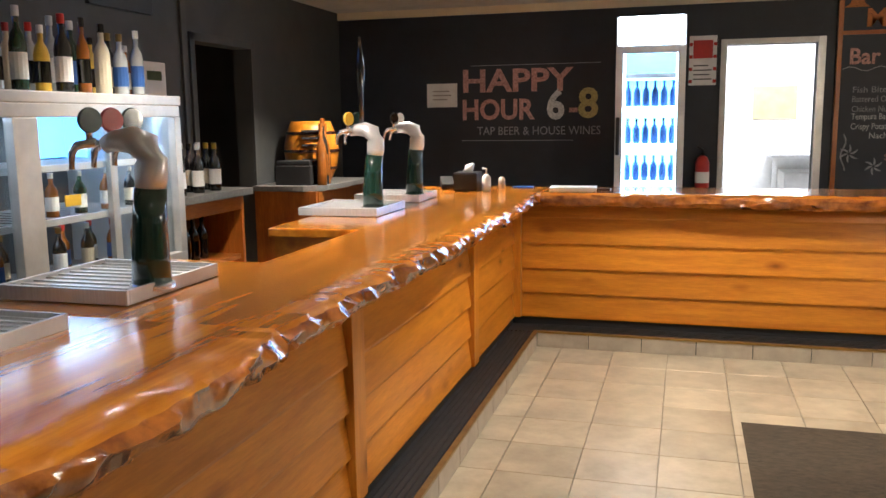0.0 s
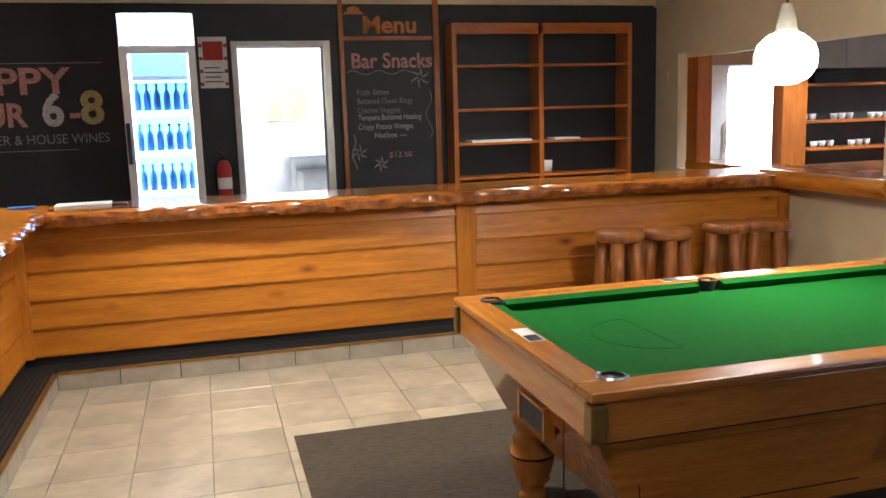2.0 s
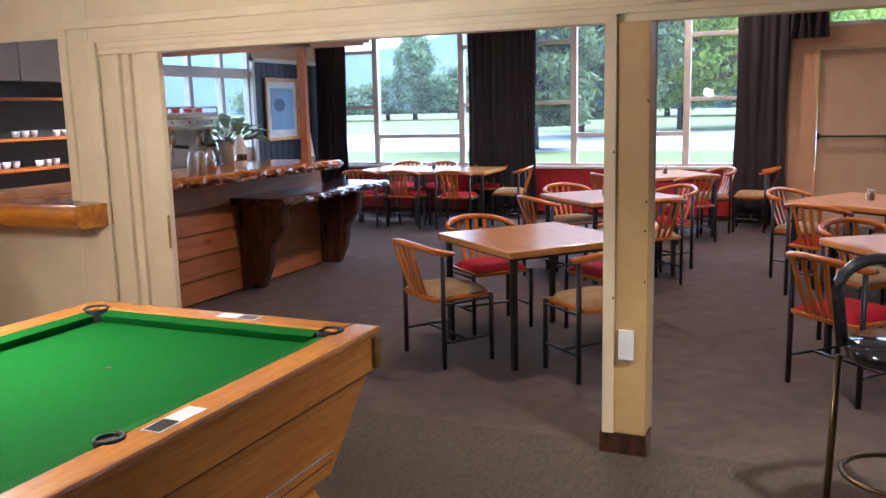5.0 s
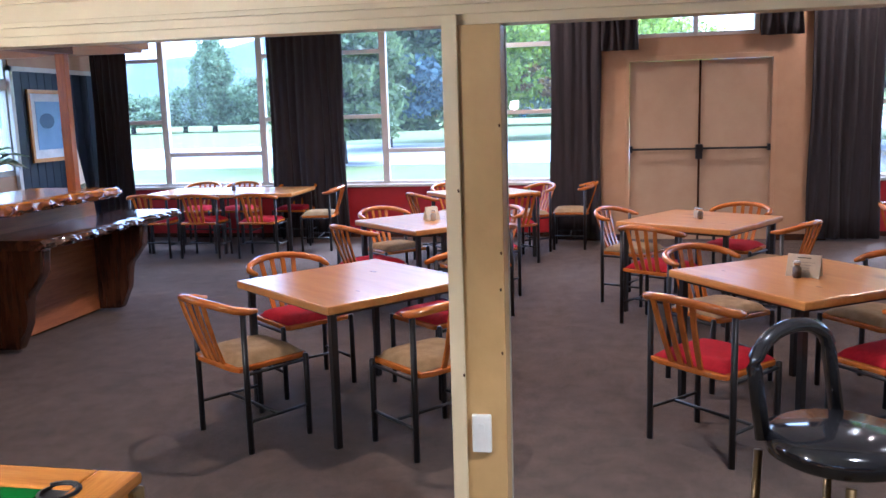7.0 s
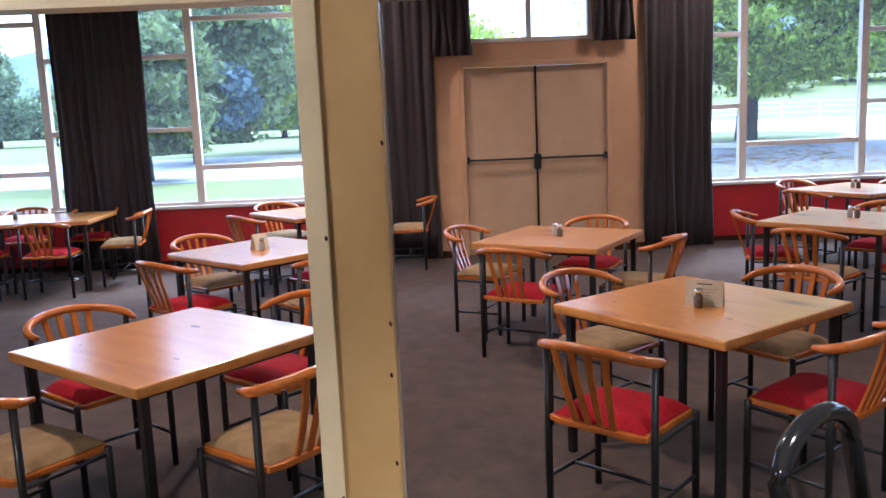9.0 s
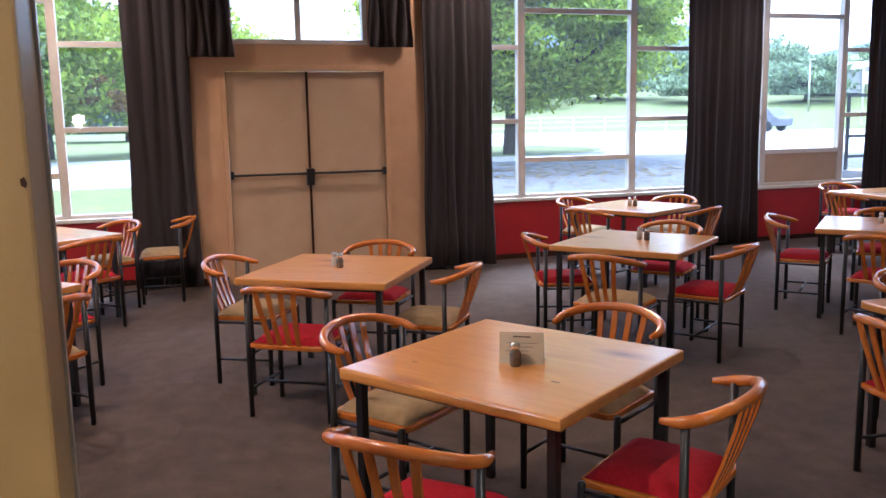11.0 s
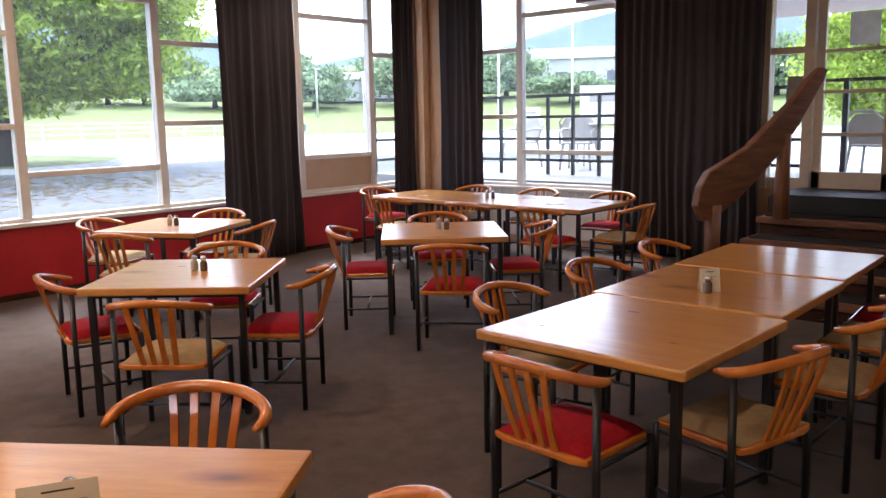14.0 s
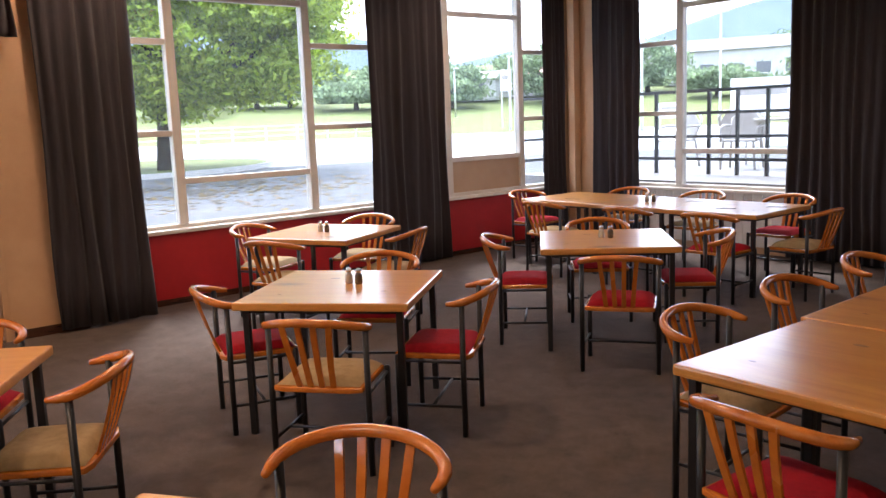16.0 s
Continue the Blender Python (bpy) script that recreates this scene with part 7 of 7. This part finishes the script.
for az, d, w, dp, h, roof in ((-41.5, 92, 5, 4, 2.2, "roof_grey"), (-45, 96, 5, 4, 2.2, "roof_red"), (-53.5, 112, 12, 7, 2.6, "roof_grey"), (-58.5, 104, 16, 7, 3.6, "roof_grey"), (-66, 104, 12, 7, 2.6, "roof_red"), (-73, 110, 12, 7, 3.0, "roof_grey")):
    x, y, z = on_bank(az, d)
    house(x, y, w, dp, h, az + 82, roof).location.z = z
for az, d, h in ((-43.5, 60, 5.0), (-40, 72, 4.0), (-52, 50, 6.5), (-57, 56, 7)):
    x, y, z = on_bank(az, d)
    p = thing("street_lamp", "slim grey street lamp by the road", "street lamp", pose(x, y, z), "street lamps")
    part("pole", B().tube([(0, 0, 0), (0, 0, h)], [0.09, 0.06], 8), "alu", p, smooth=True)
    part("lamp_head", B().box(-0.5, 0.1, -0.08, 0.08, h - 0.02, h + 0.1), "alu", p, bevel=0.02)
for az, d, w, h, zz in ((-43.3, 62, 0.8, 1.5, 2.6), (-59.3, 40, 2.8, 1.7, 0.7), (-54, 58, 1.8, 1.0, 0.6)):
    x, y, z = on_bank(az, d)
    s = thing("road_sign", "white roadside sign board on posts", "sign", pose(x, y, z, 0, 0, az + 90), "road signs")
    part("sign_panel", B().box(-w / 2, w / 2, -0.05, 0.05, zz, zz + h), "white", s, bevel=0.02)
    part("sign_print", B().box(-w * 0.35, w * 0.35, 0.05, 0.06, zz + h * 0.55, zz + h * 0.75), "plastic_grey", s)
    part("sign_post", B().tube([(-w * 0.4, 0, 0), (-w * 0.4, 0, zz + 0.1)], 0.05, 8), "alu", s)
    part("sign_post", B().tube([(w * 0.4, 0, 0), (w * 0.4, 0, zz + 0.1)], 0.05, 8), "alu", s)
fence = thing("paddock_fence", "thin post and wire fence along the paddock", "fence", pose(0, 0, GZ))
for k in range(16):
    part("fence_post", B().box(56 - 0.05, 56 + 0.05, -36 + k * 2.4 - 0.05, -36 + k * 2.4 + 0.05, 0, 1.15), "alu", fence)
for z in (0.45, 0.8, 1.1):
    part("fence_wire", B().tube([(56, -36, z), (56, 0, z)], 0.02, 5), "alu", fence)


def car(x, y, rot, paint, label):
    c = thing("parked_car", label, "car", pose(x, y, GZ, 0, 0, rot), "parked cars")
    part("body", B().prism([(-2.1, 0.35), (2.1, 0.35), (2.15, 0.75), (1.2, 0.92), (-1.9, 0.95), (-2.15, 0.8)], -0.85, 0.85, "y"), paint, c, bevel=0.06)
    part("cabin", B().prism([(-1.8, 0.93), (0.95, 0.93), (0.35, 1.42), (-1.3, 1.45)], -0.75, 0.75, "y"), "roof_grey", c, bevel=0.06)
    for wx in (-1.35, 1.35):
        for wy in (-0.8, 0.8):
            w = part("wheel", B().lathe([(0.2, -0.09), (0.32, -0.09), (0.33, 0.0), (0.32, 0.09), (0.2, 0.09)], 0, 0, 0, 18), "rubber", c)
            w.matrix_basis = pose(wx, wy, 0.33, 90, 0, 0)


car(50, -34, 20, "roof_grey", "dark parked car across the car park")
car(9.5, -31, 80, "house_white", "white and blue parked car by the road")
car(6.6, -40, 70, "blue", "blue parked car by the road")

# patio outside the end wall
DZ = 0.80
deck_edge = structure("patio", B().box(5.0, 14.2, SY - 4.2, SY - 0.17, GZ, DZ), "deck", "pale patio deck outside the entrance")
ba = thing("patio_railing", "black welded grid railing round the patio", "railing", pose(0, 0, 0))
RY = SY - 1.25
LEVELS = (0.70, 1.01, 1.32, 1.64, 1.94)
for k in range(15):
    x = 14.1 - 0.43 * k
    part("railing_post", B().box(x - 0.022, x + 0.022, RY - 0.022, RY + 0.022, 0.60, 1.96), "black_steel", ba, bevel=0.004)
for z in LEVELS:
    part("railing_rail", B().box(7.9, 14.1, RY - 0.02, RY + 0.02, z - 0.021, z + 0.021), "black_steel", ba)
    part("railing_rail", B().box(14.08, 14.12, RY, SY - 0.2, z - 0.021, z + 0.021), "black_steel", ba)
for k in range(1, 3):
    part("railing_post", B().box(14.08, 14.12, RY + 0.5 * k, RY + 0.04 + 0.5 * k, 0.60, 1.96), "black_steel", ba)
part("railing_post", B().box(7.4, 7.46, RY - 0.03, RY + 0.03, DZ, 2.02), "black_steel", ba)
part("railing_rail", B().box(7.0, 7.9, RY - 0.02, RY + 0.02, 1.98, 2.02).box(7.0, 7.9, RY - 0.02, RY + 0.02, 1.36, 1.40).box(7.0, 7.9, RY - 0.02, RY + 0.02, 0.9, 0.94), "black_steel", ba)


def patio_chair(x, y, r):
    c = thing("patio_chair", "pale grey-brown moulded plastic garden chair", "chair", pose(x, y, DZ, 0, 0, r), "patio chairs")
    part("seat", B().box(-0.22, 0.22, -0.2, 0.22, 0.40, 0.43), "patio_plastic", c, bevel=0.012)
    part("back_panel", B().prism([(-0.21, 0.44), (0.21, 0.44), (0.22, 0.70), (0.12, 0.82), (-0.12, 0.82), (-0.22, 0.70)], -0.235, -0.215, "y"), "patio_plastic", c, bevel=0.008).matrix_basis = pose(0, 0.07, 0.03, 8, 0, 0)
    part("back_rim", B().tube([(-0.23, -0.13, 0.42), (-0.23, -0.30, 0.74), (-0.12, -0.33, 0.84), (0.12, -0.33, 0.84), (0.23, -0.30, 0.74), (0.23, -0.13, 0.42)], 0.02, 8), "patio_plastic", c, smooth=True)
    for s in (-1, 1):
        part("arm", B().tube([(s * 0.25, -0.26, 0.63), (s * 0.28, 0.0, 0.64), (s * 0.26, 0.2, 0.60), (s * 0.25, 0.22, 0.4)], 0.02, 8), "patio_plastic", c, smooth=True)
        part("leg", B().tube([(s * 0.21, 0.2, 0.42), (s * 0.25, 0.24, 0)], 0.02, 8), "patio_plastic", c)
        part("leg", B().tube([(s * 0.21, -0.18, 0.42), (s * 0.25, -0.24, 0)], 0.02, 8), "patio_plastic", c)


for x, y, r in ((12.9, -10.6, -15), (11.7, -10.5, 15), (10.9, -11.4, 160), (10.0, -11.5, 190), (7.4, -10.5, 170), (6.5, -10.8, 200), (12.3, -11.5, 175), (9.3, -10.6, 60)):
    patio_chair(x, y, r)
for x, y in ((11.2, -10.95), (7.0, -11.3)):
    t = thing("patio_table", "pale grey round patio table", "table", pose(x, y, DZ), "patio tables")
    part("tabletop", B().lathe([(0.5, 0.69), (0.52, 0.70), (0.52, 0.72), (0.5, 0.725)], 0, 0, 0, 28), "patio_plastic", t)
    part("pedestal", B().tube([(0, 0, 0), (0, 0, 0.69)], 0.04, 10), "patio_plastic", t)
pp_ = thing("verandah_post", "grey verandah post with a roof beam", "post", pose(0, 0, 0))
part("post", B().tube([(10.05, -10.9, DZ), (10.05, -10.9, 3.6)], 0.11, 12), "alu", pp_, smooth=True)
part("roof_beam", B().box(4.5, 10.4, -12.2, SY - 0.2, 3.05, 3.25), "rail_x", pp_, "dark timber verandah roof edge")

# ---- floor tiles, the nearest laid one by one ----
fl = bpy.data.objects["floor"]
tile = None
for i in range(16):
    for j in range(26):
        x0, y0 = KX + 0.005 + 0.365 * i - 0.19, KY - 0.365 * (j + 1)
        x1, y1 = x0 + 0.361, y0 + 0.361
        if y0 < -2.9 or (x0 > 0.36 and y1 < 4.60) or x0 > 4.3 or (i == 0 and x1 < KX):
            continue
        if i == 0:
            part("tile", B().box(KX + 0.002, x1, y0, y1, -0.012, 0.0), "tile", fl)
        elif tile is None:
            tile = part("tile", B().box(0, 0.361, 0, 0.361, -0.012, 0.0), "tile", fl, bevel=0.002, segs=1)
            tile.matrix_basis = pose(x0, y0, 0)
        else:
            again(tile, pose(x0, y0, 0), fl)
